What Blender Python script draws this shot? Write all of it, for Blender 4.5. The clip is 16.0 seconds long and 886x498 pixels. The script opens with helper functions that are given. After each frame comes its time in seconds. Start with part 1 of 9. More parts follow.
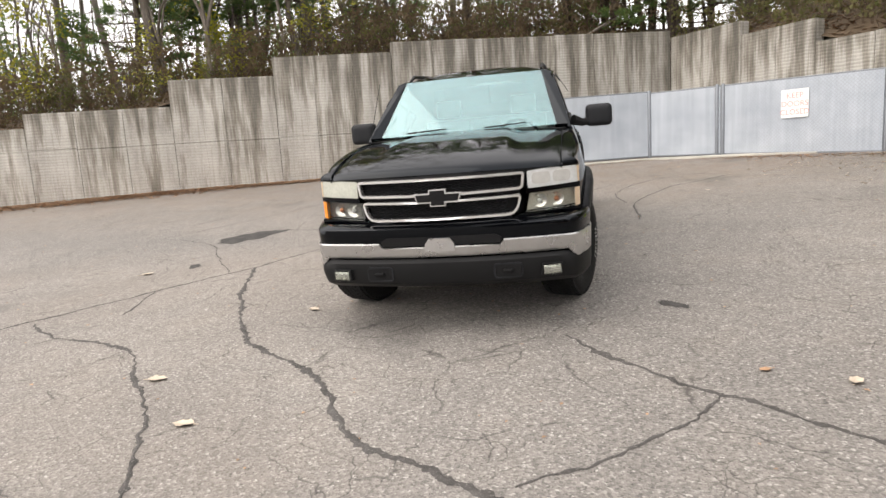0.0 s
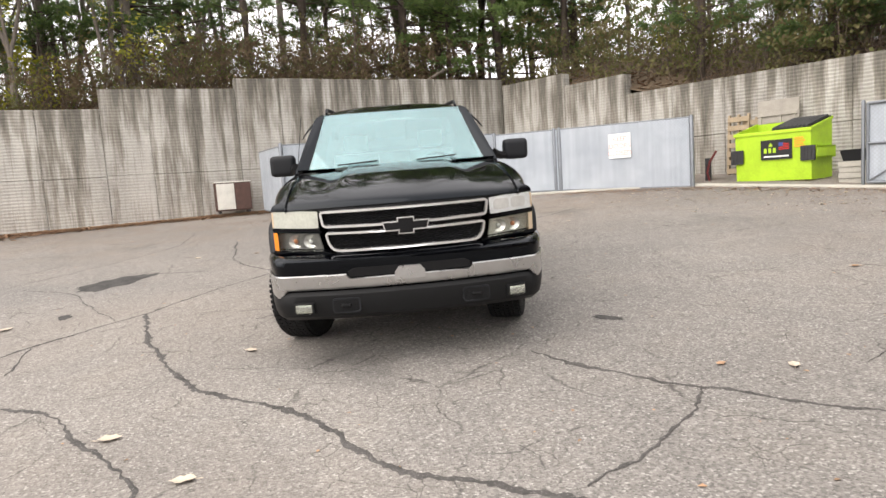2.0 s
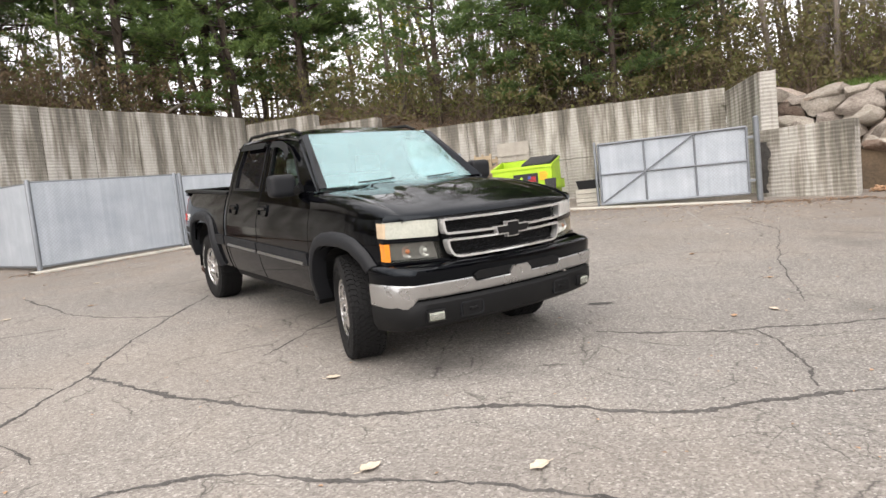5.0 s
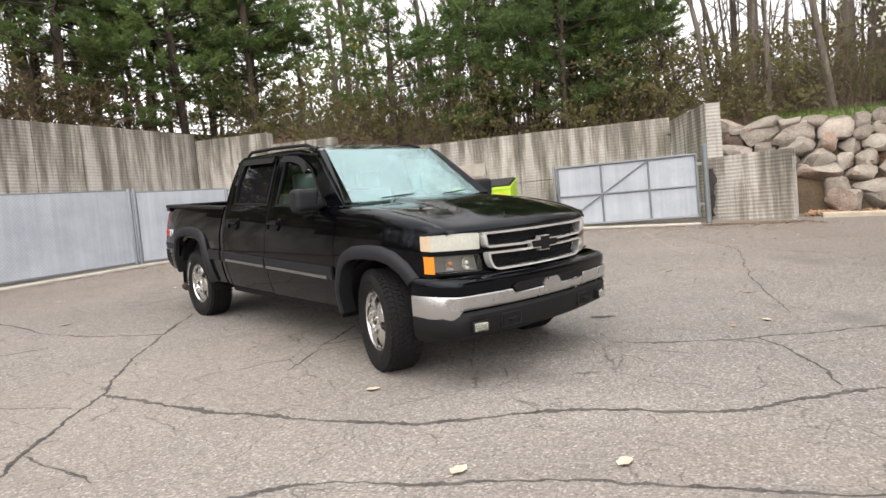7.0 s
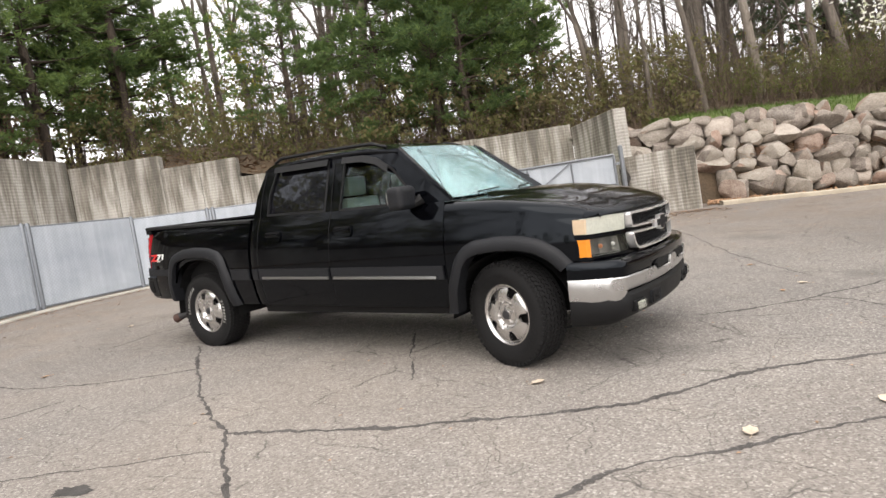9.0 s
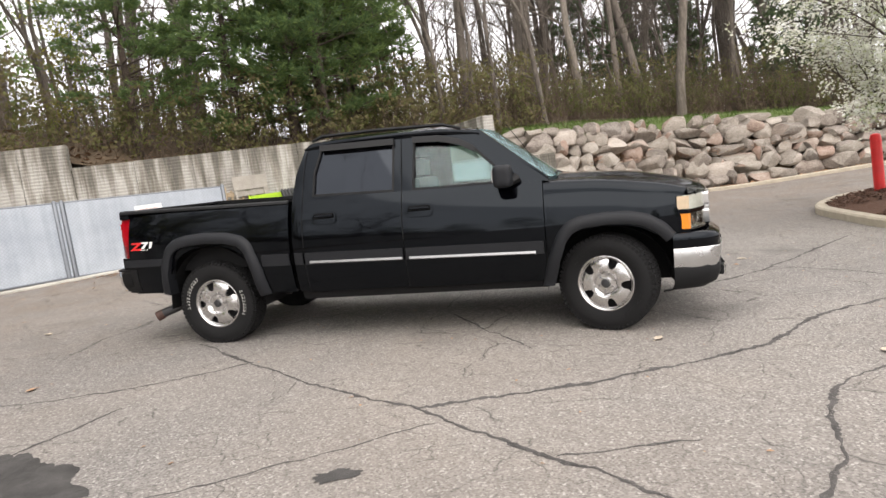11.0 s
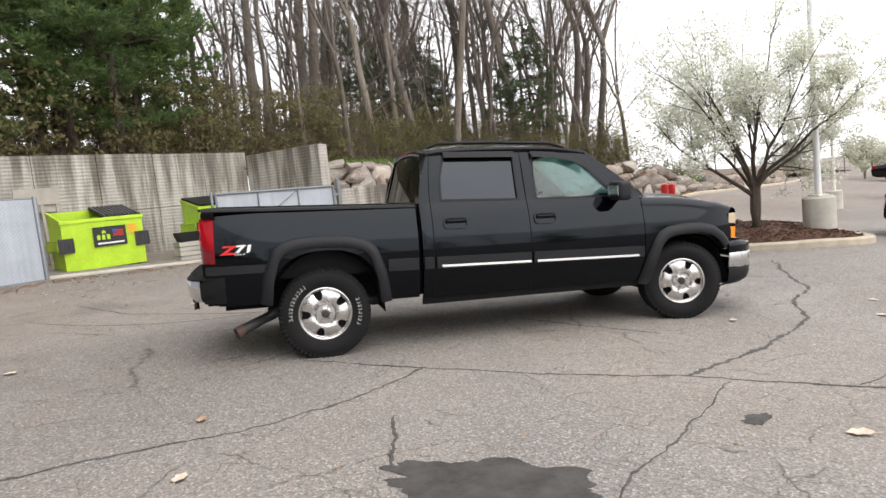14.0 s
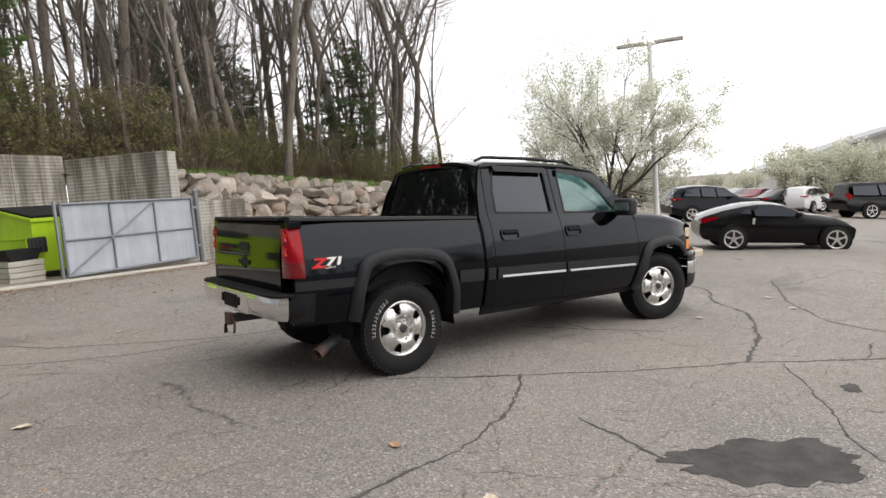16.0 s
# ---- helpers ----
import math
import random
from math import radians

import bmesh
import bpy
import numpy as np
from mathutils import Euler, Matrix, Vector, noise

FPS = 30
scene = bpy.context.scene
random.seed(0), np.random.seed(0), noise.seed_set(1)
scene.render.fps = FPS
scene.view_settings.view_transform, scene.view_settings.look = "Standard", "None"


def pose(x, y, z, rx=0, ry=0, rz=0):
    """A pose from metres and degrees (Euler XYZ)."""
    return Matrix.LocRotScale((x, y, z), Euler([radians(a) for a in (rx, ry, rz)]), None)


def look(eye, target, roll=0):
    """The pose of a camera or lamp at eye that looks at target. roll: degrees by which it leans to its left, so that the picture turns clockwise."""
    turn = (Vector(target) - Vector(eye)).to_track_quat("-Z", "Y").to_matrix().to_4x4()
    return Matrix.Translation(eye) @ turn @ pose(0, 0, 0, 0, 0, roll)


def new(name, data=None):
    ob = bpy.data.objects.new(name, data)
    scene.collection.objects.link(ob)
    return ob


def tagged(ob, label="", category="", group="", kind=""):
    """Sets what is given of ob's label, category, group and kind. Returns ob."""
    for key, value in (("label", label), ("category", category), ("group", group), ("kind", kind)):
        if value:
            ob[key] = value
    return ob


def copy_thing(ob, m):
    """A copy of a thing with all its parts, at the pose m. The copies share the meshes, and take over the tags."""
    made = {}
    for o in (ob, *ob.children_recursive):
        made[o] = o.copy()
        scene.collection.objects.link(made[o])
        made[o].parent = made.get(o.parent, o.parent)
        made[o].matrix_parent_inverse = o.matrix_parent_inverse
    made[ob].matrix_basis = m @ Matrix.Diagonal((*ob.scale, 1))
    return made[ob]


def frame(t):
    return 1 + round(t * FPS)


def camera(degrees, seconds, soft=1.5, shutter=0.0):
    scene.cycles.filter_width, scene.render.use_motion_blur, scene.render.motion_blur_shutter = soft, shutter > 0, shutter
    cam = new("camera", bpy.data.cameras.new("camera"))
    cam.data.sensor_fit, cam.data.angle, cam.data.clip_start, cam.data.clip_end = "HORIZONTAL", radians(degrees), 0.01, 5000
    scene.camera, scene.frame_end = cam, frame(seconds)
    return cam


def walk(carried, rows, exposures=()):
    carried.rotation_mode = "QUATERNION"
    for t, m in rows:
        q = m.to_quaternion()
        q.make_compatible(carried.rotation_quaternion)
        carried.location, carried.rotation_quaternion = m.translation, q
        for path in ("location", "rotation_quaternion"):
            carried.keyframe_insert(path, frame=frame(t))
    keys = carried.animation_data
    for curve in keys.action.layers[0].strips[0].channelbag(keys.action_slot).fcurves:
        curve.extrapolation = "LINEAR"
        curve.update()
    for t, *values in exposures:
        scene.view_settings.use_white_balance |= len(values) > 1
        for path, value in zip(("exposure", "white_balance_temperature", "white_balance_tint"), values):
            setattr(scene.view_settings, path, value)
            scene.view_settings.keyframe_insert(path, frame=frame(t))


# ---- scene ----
cam = camera(71.0, 16.0)
PATH = [
    (0, (6.814, 0.868, 1.224), (4.881, 0.453, 0.918), -3.6),
    (0.5, (6.841, 0.57, 1.188), (4.882, 0.306, 0.884), -3.0),
    (1, (6.839, 0.405, 1.207), (4.864, 0.238, 0.933), -2.9),
    (1.5, (6.826, 0.239, 1.191), (4.842, 0.203, 0.942), -2.7),
    (2, (6.943, -0.105, 1.195), (4.96, 0.054, 0.983), -3.9),
    (2.5, (6.925, -0.543, 1.154), (4.968, -0.181, 0.949), -4.7),
    (3, (6.916, -1.087, 1.155), (5.001, -0.553, 0.937), -6.1),
    (3.5, (6.856, -1.662, 1.162), (4.988, -0.983, 0.942), -7.2),
    (4, (6.648, -2.195, 1.187), (4.86, -1.323, 0.978), -6.5),
    (4.5, (6.473, -2.704, 1.209), (4.766, -1.677, 1.037), -6.3),
    (5, (6.2, -3.038, 1.189), (4.57, -1.89, 1.031), -5.9),
    (7.5, (5.547, -3.947, 1.207), (4.11, -2.559, 1.117), -6.2),
    (8, (5.105, -4.268, 1.197), (3.755, -2.794, 1.117), -7.8),
    (8.5, (4.644, -4.704, 1.226), (3.396, -3.144, 1.132), -9.3),
    (9, (4.11, -5.022, 1.242), (2.988, -3.37, 1.14), -9.4),
    (9.5, (3.577, -5.338, 1.264), (2.621, -3.586, 1.122), -9.7),
    (12, (0.483, -6.579, 1.485), (0.319, -4.593, 1.306), -6.9),
    (12.5, (-0.174, -6.659, 1.515), (-0.163, -4.666, 1.346), -5.9),
    (13, (-0.875, -6.701, 1.575), (-0.672, -4.718, 1.404), -5.7),
    (13.5, (-1.559, -6.639, 1.581), (-1.188, -4.681, 1.406), -6.6),
    (14, (-2.235, -6.468, 1.626), (-1.711, -4.547, 1.439), -6.0),
    (14.5, (-2.883, -6.311, 1.655), (-2.19, -4.443, 1.477), -5.1),
    (15, (-3.49, -5.98, 1.72), (-2.61, -4.194, 1.525), -4.6),
    (15.5, (-4.107, -5.689, 1.778), (-3.055, -4.0, 1.58), -4.6),
    (16, (-4.669, -5.304, 1.807), (-3.472, -3.713, 1.612), -4.5),
]
walk(cam, [(t, look(eye, target, roll)) for t, eye, target, roll in PATH],
     [(0, 1.02, 6950, 13), (3.5, 1.2, 6850, 13), (5, 1.14, 6850, 13), (9, 1.06, 6900, 13), (12.5, 0.99, 6700, 13), (14.5, 0.83, 6650, 12), (16, 0.6, 6700, 11)])

# ---- world and sun: bright overcast sky ----
world = bpy.data.worlds.new("sky")
scene.world = world
world.use_nodes = True
wn, wl = world.node_tree.nodes, world.node_tree.links
sky = wn.new("ShaderNodeTexSky")
sky.sky_type = "NISHITA"
sky.sun_disc = False
sky.sun_elevation = radians(48)
sky.sun_rotation = radians(150)
sky.air_density, sky.dust_density, sky.ozone_density = 1.0, 4.0, 1.0
veil = wn.new("ShaderNodeMixRGB")  # an even cloud cover over the clear sky
veil.inputs[0].default_value = 0.88
veil.inputs[2].default_value = (9.2, 9.35, 9.6, 1)
wl.new(sky.outputs[0], veil.inputs[1])
bg = wn["Background"]
bg.inputs[1].default_value = 0.12
wl.new(veil.outputs[0], bg.inputs[0])

sun = new("sun", bpy.data.lights.new("sun", "SUN"))
sun.data.energy, sun.data.angle, sun.data.color = 0.95, radians(75), (1, 0.97, 0.92)
sun.matrix_world = look((0, 0, 40), (0 + 40 * math.sin(radians(150)) * -0.9, -40 * math.cos(radians(150)) * 0.9, 0))

# ---- materials ----
def material(name):
    m = bpy.data.materials.new(name)
    m.use_nodes = True
    return m, m.node_tree.nodes, m.node_tree.links, m.node_tree.nodes["Principled BSDF"]


def ramp(n, l, src, stops):
    r = n.new("ShaderNodeValToRGB")
    e = r.color_ramp.elements
    while len(e) < len(stops):
        e.new(0.5)
    for k, (p, c) in enumerate(stops):
        e[k].position, e[k].color = p, (*c, 1) if len(c) == 3 else c
    l.new(src, r.inputs[0])
    return r.outputs[0]


def tex(n, l, kind, scale, detail=4.0, rough=0.55, stretch=None, coords="Object"):
    c = n.new("ShaderNodeTexCoord")
    src = c.outputs[coords]
    if stretch:
        mp = n.new("ShaderNodeMapping")
        mp.inputs["Scale"].default_value = stretch
        l.new(src, mp.inputs[0])
        src = mp.outputs[0]
    t = n.new("ShaderNodeTex" + kind)
    t.inputs["Scale"].default_value = scale
    if kind == "Noise":
        t.inputs["Detail"].default_value, t.inputs["Roughness"].default_value = detail, rough
    l.new(src, t.inputs["Vector"])
    return t


def mixc(n, l, fac, a, b, mode="MIX"):
    m = n.new("ShaderNodeMixRGB")
    m.blend_type = mode
    for k, v in ((0, fac), (1, a), (2, b)):
        if isinstance(v, (int, float)):
            m.inputs[k].default_value = v
        elif isinstance(v, tuple):
            m.inputs[k].default_value = (*v, 1)
        else:
            l.new(v, m.inputs[k])
    return m.outputs[0]


def bump(n, l, p, height, strength=0.3, dist=0.01):
    b = n.new("ShaderNodeBump")
    b.inputs["Strength"].default_value, b.inputs["Distance"].default_value = strength, dist
    l.new(height, b.inputs["Height"])
    l.new(b.outputs[0], p.inputs["Normal"])


def simple(name, col, rough=0.5, metal=0.0, vary=0.12, scale=6.0, bumps=0.0, coat=0.0, island=0.0):
    """A surface with colour variation at two scales, a little uneven gloss and fine relief."""
    m, n, l, p = material(name)
    big = tex(n, l, "Noise", scale, 5)
    fine = tex(n, l, "Noise", scale * 14, 3)
    dark = tuple(c * (1 - vary) for c in col)
    light = tuple(min(1, c * (1 + vary)) for c in col)
    c = ramp(n, l, big.outputs["Fac"], [(0.3, dark), (0.7, light)])
    c = mixc(n, l, 0.35, c, ramp(n, l, fine.outputs["Fac"], [(0.35, dark), (0.65, light)]))
    if island:
        g = n.new("ShaderNodeNewGeometry")
        c = mixc(n, l, island, c, ramp(n, l, g.outputs["Random Per Island"], [(0, tuple(v * 0.55 for v in col)), (0.5, col), (1, tuple(min(1, v * 1.45) for v in col))]))
    l.new(c, p.inputs["Base Color"])
    r = n.new("ShaderNodeMapRange")
    r.inputs["To Min"].default_value, r.inputs["To Max"].default_value = max(0.02, rough * 0.85), min(1, rough * 1.15)
    l.new(big.outputs["Fac"], r.inputs[0])
    l.new(r.outputs[0], p.inputs["Roughness"])
    p.inputs["Metallic"].default_value = metal
    p.inputs["Coat Weight"].default_value = coat
    if bumps:
        bump(n, l, p, fine.outputs["Fac"], bumps)
    return m


# ---- mesh helpers ----
def part(name, bm, mat, parent=None, label="", smooth=False, m=None):
    """Links a bmesh as one mesh object, under a thing or a part if one is given."""
    me = bpy.data.meshes.new(name)
    bm.to_mesh(me)
    bm.free()
    return meshed(name, me, mat, parent, label, smooth, m)


def meshed(name, me, mat, parent=None, label="", smooth=False, m=None):
    for mm in mat if isinstance(mat, (list, tuple)) else [mat]:
        me.materials.append(mm)
    if smooth:
        me.polygons.foreach_set("use_smooth", [True] * len(me.polygons))
        me.set_sharp_from_angle(angle=radians(38))
    ob = new(name, me)
    ob.parent = parent
    if m is not None:
        ob.matrix_basis = m
    return tagged(ob, label)


def bm_box(bm, x0, x1, y0, y1, z0, z1, bevel=0.0, m=None, segs=2):
    r = bmesh.ops.create_cube(bm, size=1)
    vs = r["verts"]
    for v in vs:
        v.co = Vector((x0 + (v.co.x + 0.5) * (x1 - x0), y0 + (v.co.y + 0.5) * (y1 - y0), z0 + (v.co.z + 0.5) * (z1 - z0)))
    if bevel:
        es = list({e for v in vs for e in v.link_edges})
        q = bmesh.ops.bevel(bm, geom=es, offset=bevel, segments=segs, profile=0.7, affect="EDGES")
        vs = list({v for v in q["verts"]} | {v for v in vs if v.is_valid})
    if m is not None:
        bmesh.ops.transform(bm, matrix=m, verts=vs)
    return vs


def box(name, x0, x1, y0, y1, z0, z1, mat, parent=None, bevel=0.0, label="", m=None):
    bm = bmesh.new()
    bm_box(bm, x0, x1, y0, y1, z0, z1, bevel)
    return part(name, bm, mat, parent, label, m=m)


def bm_tube(bm, pts, radii, sides=8, caps=True):
    """A tube along points."""
    rings = []
    for k, p in enumerate(pts):
        p = Vector(p)
        d = Vector(pts[min(k + 1, len(pts) - 1)]) - Vector(pts[max(k - 1, 0)])
        q = d.to_track_quat("Z", "Y")
        r = radii[k] if isinstance(radii, (list, tuple)) else radii
        rings.append([bm.verts.new(p + q @ Vector((r * math.cos(2 * math.pi * a / sides), r * math.sin(2 * math.pi * a / sides), 0))) for a in range(sides)])
    for a, b in zip(rings, rings[1:]):
        for k in range(sides):
            bm.faces.new((a[k], a[(k + 1) % sides], b[(k + 1) % sides], b[k]))
    if caps:
        bm.faces.new(rings[0][::-1])
        bm.faces.new(rings[-1])
    return rings


def tube(name, pts, radii, mat, parent=None, sides=8, label="", smooth=True):
    bm = bmesh.new()
    bm_tube(bm, pts, radii, sides)
    return part(name, bm, mat, parent, label, smooth)


def empty(name, m, label, category, group="", kind=""):
    ob = new(name)
    ob.matrix_basis = m
    return tagged(ob, label, category, group, kind)


def thicken(bm, t, centre=(0, 0, 0.9)):
    """Gives open sheets a back face and a rim; their fronts face away from the centre."""
    bmesh.ops.recalc_face_normals(bm, faces=bm.faces[:])
    seen, c = set(), Vector(centre)
    for start in bm.faces[:]:
        if start in seen:
            continue
        island, todo = [], [start]
        seen.add(start)
        while todo:
            f = todo.pop()
            island.append(f)
            for e in f.edges:
                for g in e.link_faces:
                    if g not in seen:
                        seen.add(g)
                        todo.append(g)
        if sum(f.normal.dot(f.calc_center_median() - c) * f.calc_area() for f in island) < 0:
            bmesh.ops.reverse_faces(bm, faces=island)
    bm.normal_update()
    fronts = bm.faces[:]
    rims = [(l.edge.verts, l.vert) for f in fronts for l in f.loops if len(l.edge.link_faces) == 1]
    back = {v: bm.verts.new(v.co - v.normal * t) for v in bm.verts[:]}
    for f in fronts:
        bm.faces.new([back[v] for v in reversed(f.verts[:])])
    for (a, b), first in rims:
        p, q = (a, b) if first == a else (b, a)
        bm.faces.new((q, p, back[p], back[q]))


def ext(bm, poly, axis, a, b):
    """A polygon of (u, v) pulled from a to b along an axis (x: u=y, v=z; y: u=x, v=z; z: u=x, v=y)."""
    def at(u, v, w):
        return {"x": (w, u, v), "y": (u, w, v), "z": (u, v, w)}[axis]
    p = [bm.verts.new(at(u, v, a)) for u, v in poly]
    q = [bm.verts.new(at(u, v, b)) for u, v in poly]
    fs = [bm.faces.new(p), bm.faces.new(q[::-1])]
    for k in range(len(poly)):
        j = (k + 1) % len(poly)
        fs.append(bm.faces.new((p[k], q[k], q[j], p[j])))
    bmesh.ops.recalc_face_normals(bm, faces=fs)
    return fs


def asphalt():
    m, n, l, p = material("asphalt")
    big = tex(n, l, "Noise", 0.22, 6, 0.6)
    mid = tex(n, l, "Noise", 1.6, 6, 0.65)
    grit = tex(n, l, "Voronoi", 85)
    grit2 = tex(n, l, "Noise", 48, 4, 0.75)
    c = ramp(n, l, big.outputs["Fac"], [(0.38, (0.115, 0.106, 0.10)), (0.5, (0.21, 0.192, 0.176)), (0.62, (0.345, 0.312, 0.278))])
    c = mixc(n, l, 0.4, c, ramp(n, l, mid.outputs["Fac"], [(0.36, (0.12, 0.112, 0.105)), (0.5, (0.22, 0.205, 0.19)), (0.66, (0.31, 0.275, 0.235))]))
    stone = ramp(n, l, grit.outputs["Color"], [(0.1, (0.10, 0.093, 0.088)), (0.45, (0.21, 0.195, 0.18)), (0.78, (0.32, 0.30, 0.275)), (0.96, (0.6, 0.57, 0.53))])
    c = mixc(n, l, 0.62, c, stone)
    earth = tex(n, l, "Noise", 0.16, 4, 0.6)
    c = mixc(n, l, ramp(n, l, earth.outputs["Fac"], [(0.48, (0, 0, 0)), (0.66, (0.3, 0.3, 0.3))]), c, (0.235, 0.195, 0.16))
    # brown dirt that gathers towards the enclosure and the walls
    pos = n.new("ShaderNodeTexCoord")
    xyz = n.new("ShaderNodeSeparateXYZ")
    l.new(pos.outputs["Object"], xyz.inputs[0])
    near = []
    for axis, a0, a1 in (("X", -1.5, -8.0), ("Y", 3.5, 9.5)):
        mr = n.new("ShaderNodeMapRange")
        mr.inputs["From Min"].default_value, mr.inputs["From Max"].default_value = a0, a1
        l.new(xyz.outputs[axis], mr.inputs[0])
        near.append(mr.outputs[0])
    dirt = mixc(n, l, 1.0, near[0], near[1], "LIGHTEN")
    dirt = mixc(n, l, 1.0, dirt, ramp(n, l, mid.outputs["Fac"], [(0.35, (0.1, 0.1, 0.1)), (0.6, (0.6, 0.6, 0.6))]), "MULTIPLY")
    c = mixc(n, l, dirt, c, (0.19, 0.145, 0.11))
    stain = tex(n, l, "Noise", 0.55, 3, 0.5)
    c = mixc(n, l, ramp(n, l, stain.outputs["Fac"], [(0.62, (0, 0, 0)), (0.74, (0.5, 0.5, 0.5))]), c, (0.09, 0.085, 0.08))
    c = mixc(n, l, ramp(n, l, grit2.outputs["Fac"], [(0.32, (0.75, 0.75, 0.75)), (0.43, (0, 0, 0))]), c, (0.06, 0.054, 0.05))
    # hairline cracks
    wob = tex(n, l, "Noise", 1.4, 4, 0.6)
    broken = tex(n, l, "Noise", 4.5, 4, 0.6)
    for scale, wid, dark, lo in ((0.55, 0.005, 0.8, 0.40), (1.3, 0.008, 0.7, 0.43), (3.4, 0.016, 0.6, 0.44)):
        co = n.new("ShaderNodeTexCoord")
        add = n.new("ShaderNodeVectorMath")
        add.operation = "MULTIPLY_ADD"
        add.inputs[1].default_value = (0.55, 0.55, 0.0)
        l.new(wob.outputs["Color"], add.inputs[0])
        l.new(co.outputs["Object"], add.inputs[2])
        v = n.new("ShaderNodeTexVoronoi")
        v.feature = "DISTANCE_TO_EDGE"
        v.inputs["Scale"].default_value = scale
        l.new(add.outputs[0], v.inputs["Vector"])
        line = ramp(n, l, v.outputs["Distance"], [(0, (dark,) * 3), (wid, (0, 0, 0))])
        gate_ = mixc(n, l, 1.0, ramp(n, l, mid.outputs["Fac"], [(lo, (0, 0, 0)), (lo + 0.12, (1, 1, 1))]), ramp(n, l, broken.outputs["Fac"], [(0.36, (0, 0, 0)), (0.52, (1, 1, 1))]), "MULTIPLY")
        c = mixc(n, l, mixc(n, l, 1.0, line, gate_, "MULTIPLY"), c, (0.035, 0.032, 0.03))
    l.new(c, p.inputs["Base Color"])
    p.inputs["Roughness"].default_value = 0.88
    p.inputs["Specular IOR Level"].default_value = 0.3
    bump(n, l, p, mixc(n, l, 0.5, grit.outputs["Distance"], grit2.outputs["Fac"]), 0.8, 0.008)
    return m


def ribbed_concrete(top=False):
    """Poured wall with fine horizontal form ribs, streaked by water and algae that run from its top."""
    m, n, l, p = material("ribbed_concrete")
    streak = tex(n, l, "Noise", 1.0, 4, 0.55, (1.7, 1.7, 0.22))
    streak2 = tex(n, l, "Noise", 1.0, 5, 0.6, (0.7, 0.7, 0.35))
    patch = tex(n, l, "Noise", 0.9, 6, 0.65)
    fine = tex(n, l, "Noise", 16, 6, 0.7)
    c = ramp(n, l, streak.outputs["Fac"], [(0.36, (0.17, 0.163, 0.148)), (0.45, (0.33, 0.32, 0.295)), (0.54, (0.44, 0.428, 0.395)), (0.64, (0.66, 0.645, 0.60))])
    c = mixc(n, l, 0.5, c, ramp(n, l, streak2.outputs["Fac"], [(0.38, (0.19, 0.182, 0.165)), (0.5, (0.38, 0.367, 0.336)), (0.63, (0.53, 0.515, 0.475))]))
    c = mixc(n, l, 0.35, c, ramp(n, l, patch.outputs["Fac"], [(0.36, (0.25, 0.23, 0.20)), (0.5, (0.42, 0.40, 0.36)), (0.64, (0.60, 0.575, 0.53))]))
    c = mixc(n, l, 0.25, c, ramp(n, l, fine.outputs["Fac"], [(0.35, (0.26, 0.24, 0.22)), (0.7, (0.58, 0.55, 0.50))]))
    run = tex(n, l, "Noise", 1.0, 4, 0.65, (3.2, 3.2, 0.26))
    fac = run.outputs["Fac"]
    if top:
        g = n.new("ShaderNodeTexCoord")
        sx = n.new("ShaderNodeSeparateXYZ")
        l.new(g.outputs["Generated"], sx.inputs[0])
        ad = n.new("ShaderNodeMath")
        ad.operation = "MULTIPLY_ADD"
        ad.inputs[1].default_value = -0.13
        l.new(sx.outputs["Z"], ad.inputs[0])
        l.new(fac, ad.inputs[2])
        fac = ad.outputs[0]
    dark = ramp(n, l, fac, [(0.31, (0.28, 0.267, 0.24)), (0.40, (0.58, 0.56, 0.515)), (0.49, (1, 1, 1))])
    c = mixc(n, l, 0.9, c, dark, "MULTIPLY")
    thin = tex(n, l, "Noise", 1.0, 5, 0.7, (11, 11, 0.5))
    c = mixc(n, l, 0.5, c, ramp(n, l, thin.outputs["Fac"], [(0.34, (0.6, 0.59, 0.56)), (0.48, (1, 1, 1)), (0.7, (1.0, 1.0, 1.0))]), "MULTIPLY")
    w = tex(n, l, "Wave", 3.9)
    w.bands_direction = "Z"
    w.inputs["Distortion"].default_value = 1.3
    w.inputs["Detail"].default_value = 2
    groove = ramp(n, l, w.outputs["Fac"], [(0.05, (0.5, 0.49, 0.47)), (0.42, (1, 1, 1))])
    c = mixc(n, l, 0.24, c, groove, "MULTIPLY")
    l.new(c, p.inputs["Base Color"])
    p.inputs["Roughness"].default_value = 0.92
    bump(n, l, p, mixc(n, l, 0.4, w.outputs["Fac"], fine.outputs["Fac"]), 0.62, 0.016)
    return m


def tar(name, col, worn):
    """Old tar, crumbled through to the grit below in many small spots."""
    m, n, l, p = material(name)
    big = tex(n, l, "Noise", 7, 5, 0.6)
    grit = tex(n, l, "Noise", 70, 4, 0.75)
    stone = tex(n, l, "Voronoi", 85)
    c = ramp(n, l, big.outputs["Fac"], [(0.3, tuple(v * 0.6 for v in col)), (0.7, tuple(v * 1.35 for v in col))])
    chips = ramp(n, l, stone.outputs["Color"], [(0.1, (0.11, 0.10, 0.095)), (0.6, (0.22, 0.205, 0.19)), (0.95, (0.42, 0.39, 0.36))])
    c = mixc(n, l, ramp(n, l, grit.outputs["Fac"], [(worn + 0.04, (0, 0, 0)), (worn + 0.22, (0.9, 0.9, 0.9))]), c, chips)
    l.new(c, p.inputs["Base Color"])
    p.inputs["Roughness"].default_value = 0.85
    p.inputs["Specular IOR Level"].default_value = 0.3
    bump(n, l, p, grit.outputs["Fac"], 0.8, 0.006)
    return m


